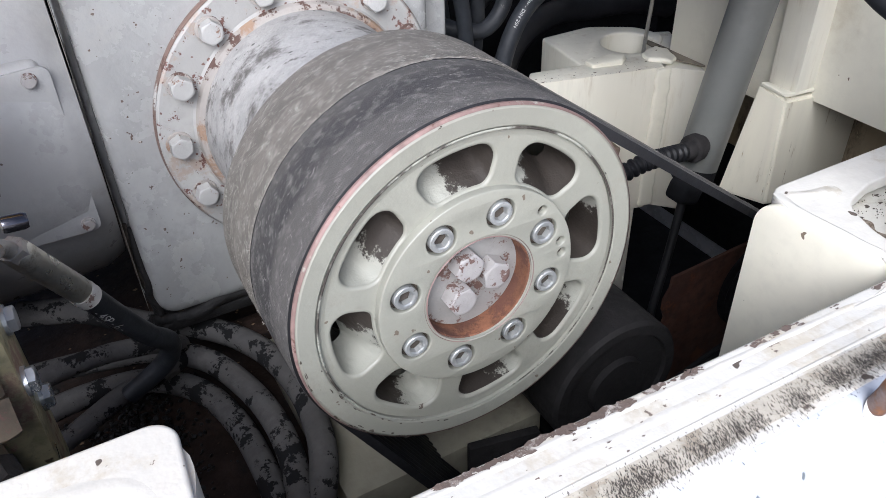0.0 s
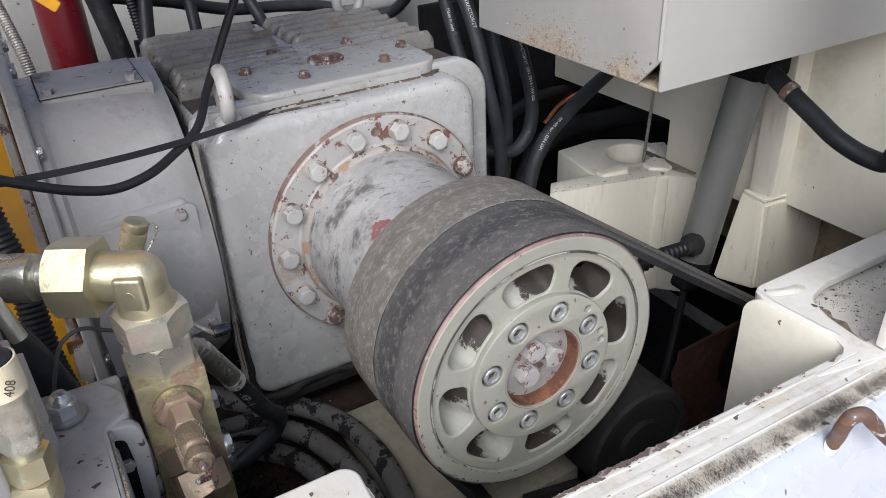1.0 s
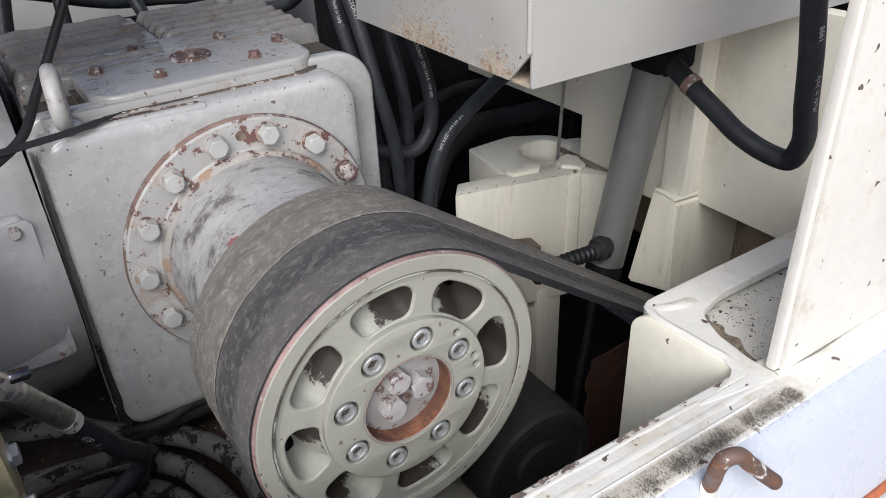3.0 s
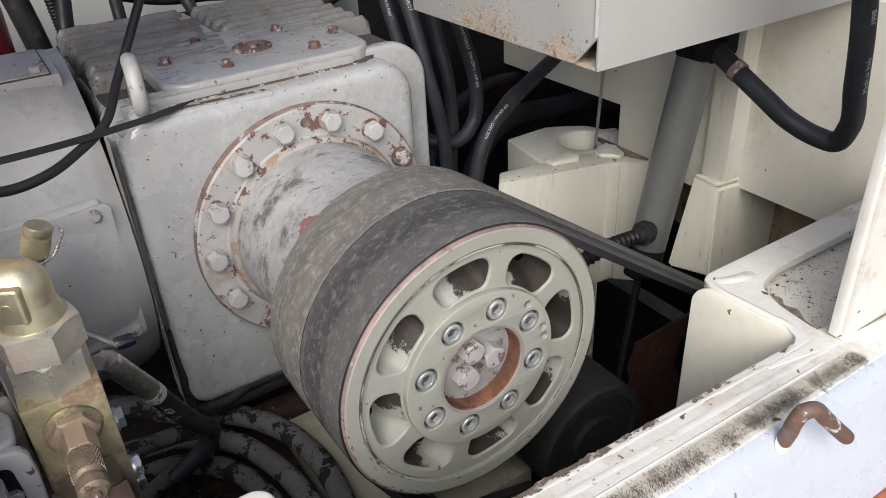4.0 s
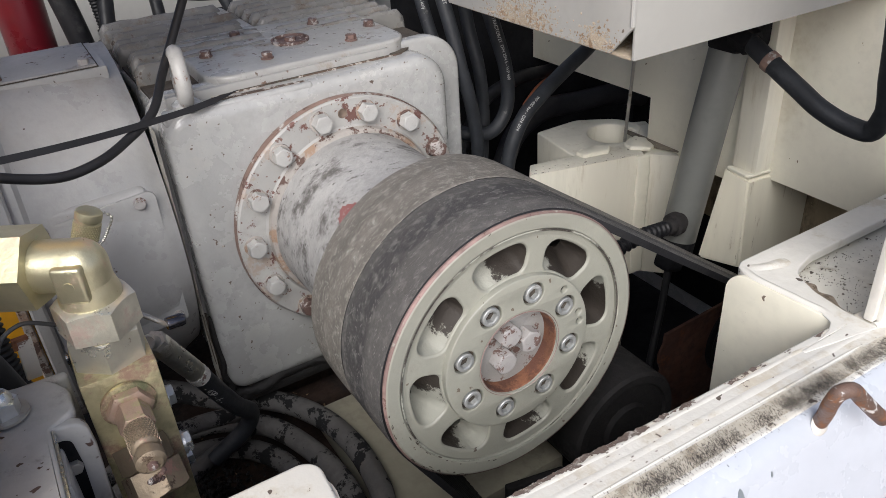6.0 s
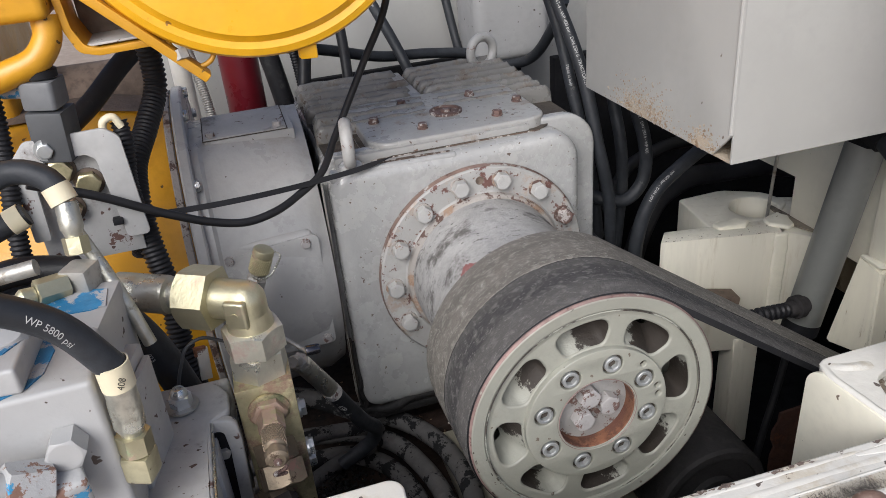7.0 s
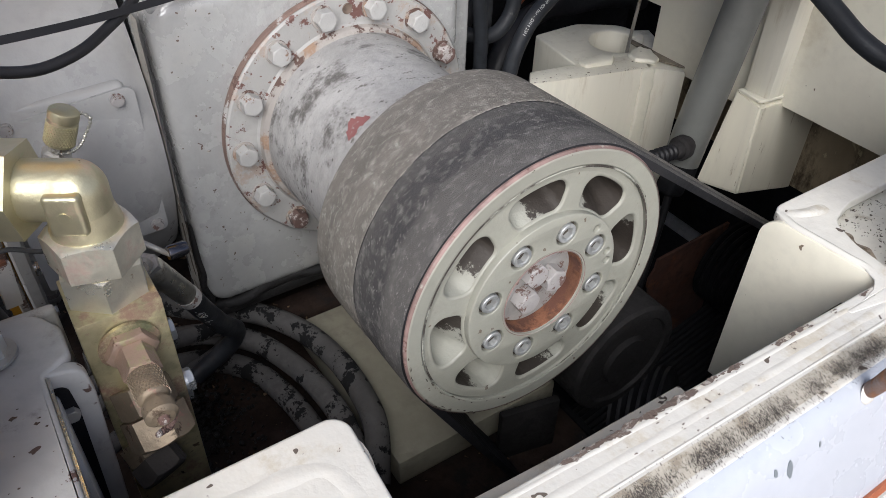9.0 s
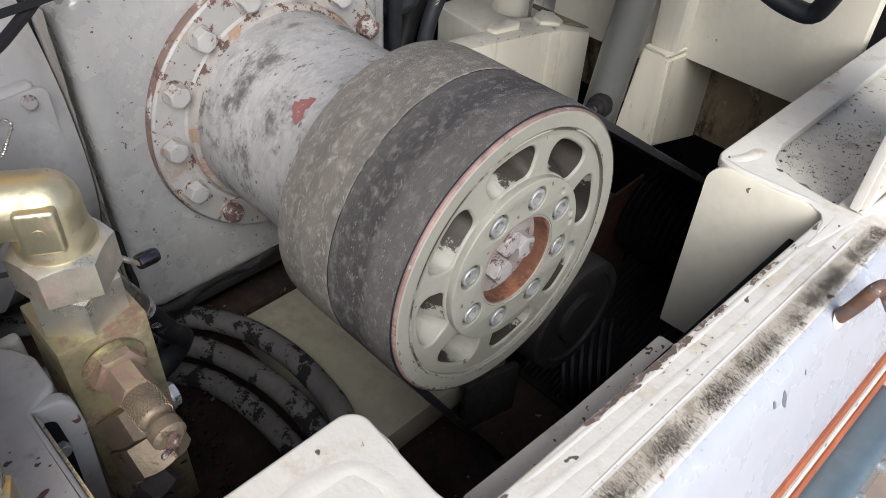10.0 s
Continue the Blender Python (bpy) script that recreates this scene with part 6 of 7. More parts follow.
hose([(-0.493, 0.330, 1.468), (-0.491, 0.325, 1.445), (-0.499, 0.322, 1.392), (-0.500, 0.322, 1.345), (-0.515, 0.34, 1.28)], 0.0110, "ribbed black conduit behind the grey bracket plate", M_BLACKPLASTIC, group="conduits", name="conduit", cat="conduit", ribs=(0.0055, 0.0018))
hose([(-0.62, 0.33, 1.55), (-0.625, 0.31, 1.46), (-0.635, 0.28, 1.36), (-0.64, 0.26, 1.25)], 0.012, "ribbed black conduit at the engine's edge", M_BLACKPLASTIC, group="conduits", name="conduit", cat="conduit", ribs=(0.006, 0.002))
hose([(-0.60, 0.46, 1.42), (-0.55, 0.50, 1.45), (-0.50, 0.55, 1.49), (-0.44, 0.60, 1.53)], 0.015, "black hose above the flywheel housing", M_RUBBER)
hose([(-0.085, 0.50, 1.60), (-0.102, 0.495, 1.535), (-0.150, 0.50, 1.444), (-0.215, 0.455, 1.352), (-0.248, 0.41, 1.318), (-0.287, 0.38, 1.304), (-0.325, 0.35, 1.298), (-0.367, 0.33, 1.299), (-0.41, 0.315, 1.315), (-0.46, 0.302, 1.343), (-0.541, 0.28, 1.397), (-0.60, 0.26, 1.43)], 0.0058, "loose black wire hanging across the gearbox", M_RUBBER, group="wires", name="wire", cat="wire", step=0.006)
tie = thing("cable_tie", (-0.3, 0.37, 1.32), "black plastic cable tie strap resting on the gearbox", "cable tie")
tp_ = [Vector((-0.520, 0.298, 1.350)), Vector((-0.40, 0.338, 1.330)), Vector((-0.26, 0.390, 1.315)), Vector((-0.175, 0.422, 1.3115)), Vector((-0.128, 0.440, 1.3135))]
bm = bmesh.new()
line = smooth_path(tp_, 0.01)
rows = []
for i, p in enumerate(line):
    k = i / (len(line) - 1)
    w = 0.0042 if k < 0.9 else 0.0042 * max(0.12, 1 - (k - 0.9) / 0.1)
    rows.append([bm.verts.new(p + Vector((0, a * w * 0.6, b * w * 0.9))) for a, b in ((-1, -0.8), (-0.6, -1), (1, 0.8), (0.6, 1))])
for a, b in zip(rows, rows[1:]):
    for k in range(4):
        bm.faces.new((a[k], a[(k + 1) % 4], b[(k + 1) % 4], b[k]))
part("strap", bm, M_BLACKPLASTIC, tie)
part("head", rbox((0.012, 0.010, 0.009), pose(-0.522, 0.297, 1.350), 0.001), M_BLACKPLASTIC, tie)

# ---------------------------------------------------------------- plated manifold with elbow
M_NUTBEIGE = surf("beige_plated_steel", (0.76, 0.73, 0.61), 0.33, metal=0.75, var=0.14, stain=((0.68, 0.54, 0.46), 0.54, 0.14, 14), bump=(200, 0.12), chips=((0.30, 0.24, 0.17), 0.62, 0.05, 45))
M_BRONZE = surf("brown_bronze_steel", (0.30, 0.24, 0.17), 0.50, metal=0.6, var=0.2, stain=((0.42, 0.26, 0.21), 0.55, 0.08, 30), bump=(180, 0.2), chips=((0.12, 0.085, 0.06), 0.60, 0.06, 50))
mani = thing("hydraulic_manifold", (-0.385, 0.085, 1.0), "yellow zinc plated hydraulic manifold block with elbow fitting", "hydraulic fitting")
block = part("block", rbox((0.065, 0.064, 0.24), pose(-0.385, 0.084, 1.1005), 0.0018, 2), M_BRASSDIRTY, mani)
part("lower_hex", hexa(0.0575, 0.033, pose(-0.384, 0.086, 1.2200, 0, 0, 20)), M_NUTBEIGE, mani, "grey brown lower hex")
part("union_nut", hexa(0.0610, 0.031, pose(-0.384, 0.086, 1.2520, 0, 0, 44)), M_NUTBEIGE, mani, "beige grey steel union nut")
ED = Vector((-0.865, 0.50, 0.02)).normalized()
E0 = Vector((-0.384, 0.086, 1.292))
C = E0 + Vector((0, 0, 0.0225))
bm = pipe([E0 - Vector((0, 0, 0.008)), E0, C - Vector((0, 0, 0.002)), C], 0.0228, 32, 0.004)
pipe([C, C + ED * 0.002, C + ED * 0.03, C + ED * 0.052], 0.0228, 32, 0.004, bm=bm)
bmesh.ops.create_uvsphere(bm, u_segments=32, v_segments=18, radius=0.02285, matrix=Matrix.Translation(C))
el = part("elbow", bm, M_BRASS, mani)
part("elbow_collar", lathe([(0, 0), (0.0262, 0.0), (0.0258, 0.008), (0.0240, 0.014), (0.0228, 0.020), (0, 0.020)], 32, along(E0 - Vector((0, 0, 0.012)), (0, 0, 1))), M_BRASS, mani)
FN = Vector((-0.50, -0.865, 0.0)).normalized()
part("forged_pad", rbox((0.026, 0.034, 0.010), along(C + FN * 0.0215 + ED * 0.001 + Vector((0, 0, -0.006)), FN), 0.004, 3), M_BRASS, el)
part("stamped_ring", lathe([(0.0036, 0), (0.0046, 0), (0.0046, 0.0008), (0.0036, 0.0008)], 20, along(C + FN * 0.0264 + ED * 0.001 + Vector((0, 0, -0.006)), FN)), M_BRASS, el)
part("coupling_nut", hexa(0.064, 0.040, along(C + ED * 0.034, ED) @ pose(0, 0, 0, 0, 0, 12)), M_BRASS, mani)
part("tube_ferrule", lathe([(0, 0), (0.0185, 0.0), (0.0185, 0.004), (0.0165, 0.006), (0.0165, 0.009), (0.0215, 0.012), (0.0222, 0.016), (0.0222, 0.046), (0.0216, 0.048), (0.0222, 0.050), (0.0222, 0.078), (0.0175, 0.083), (0, 0.083)], 32, along(C + ED * 0.080, ED)), M_FERRULE, mani, "stamped steel ferrule")
part("label_band", lathe([(0.0160, 0), (0.0168, 0), (0.0168, 0.02), (0.016, 0.02)], 24, along(C + ED * 0.163, ED)), M_COLLAR, mani, "cream label band")
hp = [C + ED * 0.17, C + ED * 0.22, C + ED * 0.28 + Vector((-0.01, 0.0, -0.01)), C + ED * 0.34 + Vector((-0.03, -0.02, -0.05))]
part("feed_hose", pipe(hp, 0.0158, 16, 0.006), M_HOSE, mani, "black rubber feed hose")
# test port and lower coupling on the front of the block
t0 = Vector((-0.385, 0.052, 1.187))
td = Vector((0.0, -0.985, -0.10)).normalized()
port = part("test_port", hexa(0.036, 0.012, along(t0, td)), M_PINKPLATE, mani, "pinkish plated test port")
part("port_boss", lathe([(0, 0), (0.024, 0), (0.024, 0.003), (0.021, 0.004), (0, 0.004)], 28, along(t0 + Vector((0, 0.0005, 0)), td)), M_BRASSDIRTY, port)
part("port_hex", hexa(0.026, 0.024, along(t0 + td * 0.012, td)), M_PINKPLATE, port)
part("knurled_cap", lathe([(0, 0), (0.0105, 0.0), (0.0125, 0.002), (0.0125, 0.024), (0.011, 0.027), (0.009, 0.028), (0.009, 0.033), (0.0125, 0.034), (0.0125, 0.043), (0.009, 0.046), (0, 0.046)], 36, along(t0 + td * 0.034, td)), M_BRONZE, port, "knurled brownish steel cap")
kn = bmesh.new()
for i in range(26):
    for j in range(9):
        a = 2 * math.pi * (i + 0.5 * (j % 2)) / 26
        mm = along(t0 + td * (0.037 + j * 0.0026), td) @ pose(0.0124 * math.cos(a), 0.0124 * math.sin(a), 0)
        bmesh.ops.create_cube(kn, size=0.0015, matrix=mm @ Matrix.Rotation(a, 4, "Z") @ Matrix.Rotation(radians(45), 4, "X"))
tagged(part("knurling", kn, M_BRONZE, port), kind="stuff")
part("cap_chain", pipe([t0 + td * 0.062 + Vector((0.002, 0, -0.0125)), t0 + td * 0.070 + Vector((0.007, 0, -0.020)), t0 + td * 0.066 + Vector((0.000, 0, -0.028)), t0 + td * 0.072 + Vector((-0.006, 0, -0.024)), t0 + td * 0.064 + Vector((-0.003, 0, -0.034)), t0 + td * 0.058 + Vector((0.006, 0, -0.040))], 0.0024, 8, 0.003, ribs=(0.004, 0.0009)), M_BOLTRUST, port, "rusty cap chain")
part("port_pin", lathe([(0, 0), (0.0045, 0), (0.004, 0.003), (0, 0.004)], 14, along(t0 + td * 0.080, td)), M_BOLTRUST, port)
l0, ld = Vector((-0.388, 0.050, 1.138)), Vector((0.06, -0.64, -0.76)).normalized()
M_OILRUBBER = surf("dusty_oily_rubber", (0.075, 0.066, 0.060), 0.75, var=0.2, stain=((0.035, 0.031, 0.029), 0.52, 0.15, 14), bump=(140, 0.4), spec=0.25)
low = part("lower_coupling", hexa(0.042, 0.026, along(l0 - ld * 0.004, ld)), M_BRONZE, mani, "dirty plated hose coupling")
part("coupling_hex", hexa(0.047, 0.028, along(l0 + ld * 0.022, ld) @ pose(0, 0, 0, 0, 0, 16)), M_BRONZE, low)
low2 = part("lower_coupling", hexa(0.034, 0.020, along((-0.402, 0.052, 1.075), (0.25, -0.8, -0.5))), M_BRONZE, mani, "dirty plated hose coupling")
part("coupling_hex", hexa(0.038, 0.020, along(Vector((-0.402, 0.052, 1.075)) + Vector((0.25, -0.8, -0.5)).normalized() * 0.019, (0.25, -0.8, -0.5))), M_OILRUBBER, low2)
sb_ = bolt_mesh("side_bolt", 0.019, 0.0086, M_ZINC, 0.012)
for y, z in ((0.095, 1.146), (0.066, 1.108), (0.098, 1.062)):
    piece("side_bolt", sb_, Matrix.Translation((-0.352, y, z)) @ TO_X, mani)
# cable lug on the manifold's back
M_LUG = surf("dark_chromed_cap", (0.10, 0.10, 0.115), 0.22, metal=0.9, var=0.2, bump=(120, 0.08))
lug = thing("cable_lug", (-0.32, 0.08, 1.23), "grey wire with a dark chromed capped lug", "wire")
part("wire", pipe([(-0.372, 0.135, 1.232), (-0.354, 0.130, 1.228), (-0.343, 0.125, 1.220), (-0.333, 0.118, 1.213), (-0.328, 0.108, 1.2145)], 0.0026, 10, 0.003), M_STEEL, lug)
part("lug_cap", lathe([(0, 0), (0.0060, 0), (0.0065, 0.002), (0.0065, 0.014), (0.0055, 0.017), (0.004, 0.014), (0, 0.014)], 20, along((-0.3300, 0.110, 1.2150), (0.85, 0.10, -0.10))), M_LUG, lug, "dark chromed cap")
wl = thing("thin_wire", (-0.46, 0.12, 1.2), "thin dark wire looping out behind the union nut", "wire")
part("strand", pipe([(-0.375, 0.135, 1.232), (-0.415, 0.133, 1.238), (-0.448, 0.130, 1.2525), (-0.462, 0.125, 1.2480), (-0.473, 0.119, 1.228), (-0.481, 0.121, 1.205), (-0.489, 0.125, 1.15)], 0.0021, 10, 0.004), M_PLASTIC, wl)
# test point with chained cap, on a thin bracket
tpnt = thing("capped_test_point", (-0.36, 0.31, 1.14), "brass coloured capped test point with chain on a grey bracket", "hydraulic fitting")
k0, kd = Vector((-0.384, 0.348, 1.170)), Vector((0.38, -0.05, 0.92)).normalized()
part("stem", lathe([(0, -0.02), (0.012, -0.02), (0.012, 0.008), (0.0155, 0.012), (0.0155, 0.034), (0.0115, 0.037), (0.0115, 0.046), (0, 0.046)], 6, along(k0, kd)), M_STEEL, tpnt, "grey hex stem")
part("knurled_cap", lathe([(0, 0), (0.0138, 0.0), (0.0148, 0.002), (0.0148, 0.025), (0.0125, 0.0265), (0.0125, 0.0275), (0.0152, 0.029), (0.0152, 0.035), (0.0145, 0.038), (0.012, 0.040), (0, 0.041)], 34, along(k0 + kd * 0.044, kd)), M_BRASS, tpnt)
part("chain", pipe([k0 + kd * 0.078 + Vector((0.015, -0.006, 0)), k0 + kd * 0.072 + Vector((0.024, -0.008, 0)), k0 + kd * 0.055 + Vector((0.023, -0.010, 0)), k0 + kd * 0.042 + Vector((0.016, -0.015, 0)), k0 + kd * 0.040 + Vector((0.002, -0.017, 0)), k0 + kd * 0.046 + Vector((-0.012, -0.012, 0))], 0.0020, 8, 0.002, ribs=(0.005, 0.0011)), M_FERRULE, tpnt, "fine steel chain")
kn = bmesh.new()
for i in range(30):
    for j in range(9):
        a = 2 * math.pi * (i + 0.5 * (j % 2)) / 30
        mm = along(k0 + kd * (0.0475 + j * 0.0025), kd) @ pose(0.0147 * math.cos(a), 0.0147 * math.sin(a), 0)
        bmesh.ops.create_cube(kn, size=0.0016, matrix=mm @ Matrix.Rotation(a, 4, "Z") @ Matrix.Rotation(radians(45), 4, "X"))
tagged(part("knurling", kn, M_BRASS, tpnt), kind="stuff")
br = part("bracket_plate", holed(rounded([(-0.419, 1.166), (-0.391, 1.184), (-0.358, 1.130), (-0.371, 1.086), (-0.402, 1.046), (-0.425, 1.05), (-0.428, 1.121)], 0.003), [circle(0.0042, 16, (-0.369, 1.133)), circle(0.0048, 16, (-0.381, 1.103))], 0.004, front(0, 0.3275, 0), 0.0006), M_BLOCKGREY, tpnt, "thin grey bracket plate")
part("blue_tape", slab([(-0.3583, 1.1290), (-0.3712, 1.0868), (-0.3760, 1.0925), (-0.3745, 1.0990), (-0.3775, 1.1085), (-0.3840, 1.1105), (-0.3760, 1.1160), (-0.3700, 1.1150), (-0.3685, 1.1265), (-0.3640, 1.1255)], 0.0012, front(0, 0.3226, 0), 0), M_BLUE, br, "torn blue tape")

# ---------------------------------------------------------------- grey slotted bracket below the manifold
slotb = thing("slotted_bracket", (-0.50, 0.0, 0.9), "grey painted steel housing with a slotted side and dark stains", "bracket")
YZX = Matrix(((0, 0, 1, 0), (1, 0, 0, 0), (0, 1, 0, 0), (0, 0, 0, 1)))
part("rear_plate", slab(rounded([(-0.61, 0.93), (-0.432, 0.93), (-0.4195, 1.168), (-0.4215, 1.199), (-0.450, 1.2045), (-0.61, 1.2045)], [0, 0, 0.01, 0.016, 0.01, 0], 8), 0.012, front(0, 0.045, 0), 0.003, 3), M_DARKGREY, slotb)
# Near-black sheet laid on the plate; its colour stands for the slot's shade.
part("slot_recess", slab(rounded([(-0.4485, 0.94), (-0.4440, 0.94), (-0.4345, 1.160), (-0.4365, 1.188), (-0.4485, 1.190)], [0, 0, 0.01, 0.010, 0.004], 6), 0.0008, front(0, 0.0326, 0), 0), M_SOOTSHADE, slotb, "near-black sheet standing for the slot's shade")
part("side_face", slab([(-0.21, 0.93), (0.032, 0.93), (0.032, 1.195), (-0.21, 1.195)], 0.004, Matrix.Translation((-0.4525, 0, 0)) @ YZX, 0.001), M_DARKGREY, slotb)
part("top_plate", slab(rounded([(-0.61, -0.21), (-0.4475, -0.21), (-0.4475, 0.033), (-0.4265, 0.047), (-0.426, 0.080), (-0.440, 0.106), (-0.49, 0.114), (-0.61, 0.114)], [0, 0.002, 0.004, 0.012, 0.02, 0.025, 0.02, 0], 6), 0.011, pose(0, 0, 1.1940), 0.004, 3), M_DARKGREY, slotb)
part("cut_edge", rbox((0.0022, 0.240, 0.007), pose(-0.4462, -0.088, 1.2000), 0.0005), M_FERRULE, slotb, "bright cut edge")
part("rear_bend", rbox((0.185, 0.012, 0.16), pose(-0.5175, 0.108, 1.118, -6, 0, 0), 0.005, 3), M_DARKGREY, slotb)
for x, y in ((-0.476, 0.070), (-0.470, -0.130)):
    ac = part("acorn_bolt", hexa(0.022, 0.014, pose(x, y, 1.2095, 0, 0, 14)), M_ZINC, slotb, "zinc acorn bolt")
    part("bolt_dome", lathe([(0.0098, 0.0), (0.0095, 0.005), (0.006, 0.0105), (0, 0.012)], 20, pose(x, y, 1.222)), M_ZINC, ac)
    part("washer", lathe([(0.0, 0), (0.0185, 0), (0.0185, 0.0025), (0, 0.0025)], 24, pose(x, y, 1.2075)), M_STEEL, ac)
part("inner_rib", rbox((0.010, 0.05, 0.22), pose(-0.4490, 0.006, 1.075), 0.003, 2), M_BLOCKGREY, slotb)
part("slot_bolt", hexa(0.011, 0.006, front(-0.441, 0.0318, 1.160)), M_STEEL, slotb)
st = random.Random(8)
bm = bmesh.new()
for i in range(90):
    x, y = st.uniform(-0.56, -0.452), st.uniform(-0.20, 0.10)
    big = i < 4
    r = st.uniform(0.006, 0.010) if big else 0.0005 + 0.0022 * st.random() ** 3
    vs = [bm.verts.new((x + r * st.uniform(0.5, 1.3) * math.cos(t) * (2.2 if big else 1.2), y + r * st.uniform(0.4, 1.1) * math.sin(t), 1.20525 + 0.000002 * i)) for t in [k * math.pi / 6 for k in range(12)]]
    bm.faces.new(vs)
tagged(part("dark_stain", bm, M_RUSTLINE, slotb, "dark rust stains and chips"), kind="stuff")
strap = thing("rusty_strap", (-0.455, 0.16, 1.18), "white and rusty flat metal strap end", "strap")
part("plate", rbox((0.014, 0.005, 0.045), pose(-0.452, 0.160, 1.198, 0, 4, 10), 0.001), M_CHIP, strap)
part("tip", rbox((0.0145, 0.0055, 0.012), pose(-0.4535, 0.160, 1.217, 0, 4, 10), 0.001), M_RUST, strap)

# ---------------------------------------------------------------- big valve block at the compartment's edge
valve = thing("valve_block", (-0.62, -0.05, 1.0), "grey painted hydraulic valve block splashed with blue paint", "valve block")
part("body", slab(rounded([(-0.86, -0.118), (-0.506, -0.112), (-0.510, -0.02), (-0.86, 0.02)], [0, 0.006, 0.006, 0]), 0.37, pose(0, 0, 1.012), 0.005, 3), M_BLOCKGREY, valve)
part("solenoid_block", rbox((0.055, 0.085, 0.12), pose(-0.528, 0.000, 1.262, 0, 0, -14), 0.003, 2), M_BLOCKGREY, valve)
part("mounting_plate", rbox((0.006, 0.080, 0.105), pose(-0.4975, -0.010, 1.257, 0, 0, -14), 0.001), M_DARKGREY, valve, "chipped mounting plate")
part("rear_block", rbox((0.16, 0.10, 0.10), pose(-0.585, 0.040, 1.325, 0, 0, -8), 0.004, 2), M_BLOCKGREY, valve)
part("blue_splash", slab([(-0.575, 0.060), (-0.572, 0.040), (-0.560, 0.034), (-0.550, 0.027), (-0.538, 0.0235), (-0.522, 0.022), (-0.5085, 0.026), (-0.5095, 0.060), (-0.530, 0.066), (-0.555, 0.072)][::-1], 0.0012, pose(0, 0, 1.3752), 0), M_BLUE, valve, "blue paint splash")
part("cover_block", rbox((0.17, 0.095, 0.024), pose(-0.640, -0.055, 1.3940, 0, 0, -3), 0.004, 3), M_BLOCKGREY, valve)
part("round_plug", lathe([(0, 0), (0.017, 0), (0.018, 0.004), (0.014, 0.011), (0, 0.013)], 24, along((-0.572, -0.052, 1.4055), (0.1, -0.45, 0.9))), M_BLOCKGREY, valve)
part("blue_splash", slab([(-0.640, -0.098), (-0.600, -0.096), (-0.585, -0.084), (-0.570, -0.080), (-0.560, -0.066), (-0.558, -0.040), (-0.566, -0.016), (-0.600, -0.012), (-0.640, -0.014)], 0.0010, pose(0, 0, 1.4062), 0), M_BLUE, valve, "blue paint splash")
part("blue_splash", slab([(-0.64, -0.110), (-0.575, -0.109), (-0.556, -0.100), (-0.546, -0.084), (-0.542, -0.050), (-0.550, -0.030), (-0.64, -0.030)], 0.0010, pose(0, 0, 1.3822), 0), M_BLUE, valve, "blue paint splash")
nrm = Vector((0.02, -1.0, 0)).normalized()
for px, pz, af, h in ((-0.538, 1.333, 0.028, 0.022),):
    py = -0.1125
    pl = part("hex_plug", hexa(af, h, along((px, py - 0.001, pz), nrm)), M_BLOCKGREY, valve, "grey painted hex plug")
    part("blue_dab", slab(rounded([(-0.007, -0.004), (0.006, -0.006), (0.008, 0.003), (-0.002, 0.006)], 0.002), 0.0006, along(Vector((px, py, pz)) + nrm * h + Vector((0.002, 0, 0.003)), nrm), 0), M_BLUE, pl, "blue paint dab")
M_CHIPPEDNUT = surf("chipped_grey_nut_paint", (0.40, 0.40, 0.395), 0.42, var=0.08, stain=((0.22, 0.125, 0.09), 0.54, 0.03, 38), wear=((0.05, 0.26, 0.46), 0.595, 0.02, 26), bump=(90, 0.3))
ebd = Vector((-0.82, -0.36, 0.44)).normalized()
eb = part("elbow_fitting", rbox((0.034, 0.032, 0.040), along((-0.547, -0.133, 1.300), (0.1, -0.3, 1)), 0.005, 3), M_CHIPPEDNUT, valve, "chipped grey elbow with rust and blue paint")
part("elbow_nut", hexa(0.034, 0.034, along(Vector((-0.548, -0.136, 1.312)) + ebd * 0.008, ebd)), M_CHIPPEDNUT, eb)
part("elbow_pipe", pipe([Vector((-0.548, -0.136, 1.312)) + ebd * 0.03, Vector((-0.548, -0.136, 1.312)) + ebd * 0.06, (-0.635, -0.170, 1.365), (-0.72, -0.18, 1.37)], 0.0125, 14, 0.005), M_BLOCKGREY, eb)


def fitting(base, d, lengths, owner, k=1.0):
    """Ferrule, nut and elbow body in a row from a hose's end along d; k scales the girth."""
    d = Vector(d).normalized()
    p = Vector(base)
    part("ferrule", lathe([(r * k, h) for r, h in ((0, 0), (0.0108, 0.0), (0.0113, 0.003), (0.0108, 0.014), (0.0113, 0.017), (0.0113, lengths[0] - 0.010), (0.0095, lengths[0] - 0.006), (0.008, lengths[0]), (0, lengths[0]))], 26, along(p, d)), M_FERRULE, owner, "crimped steel ferrule")
    p = p + d * lengths[0]
    part("swivel_nut", hexa(0.022 * k, lengths[1], along(p - d * 0.001, d)), M_BRASS, owner, "plated swivel nut")
    p = p + d * lengths[1]
    if lengths[2]:
        part("elbow_body", rbox((0.021 * k, 0.021 * k, lengths[2]), along(p + d * lengths[2] / 2, d), 0.004, 2), M_BRASS, owner, "plated elbow body")
    return p


P1 = [(-0.82, -0.150, 1.480), (-0.72, -0.150, 1.508), (-0.63, -0.138, 1.506), (-0.566, -0.124, 1.478), (-0.516, -0.112, 1.438), (-0.489, -0.106, 1.388)]
h1 = hose(P1, 0.0126, "thick black printed pressure hose arching over the valve block", prints=(("WP 5800 psi", 0.306, 0.0080),))
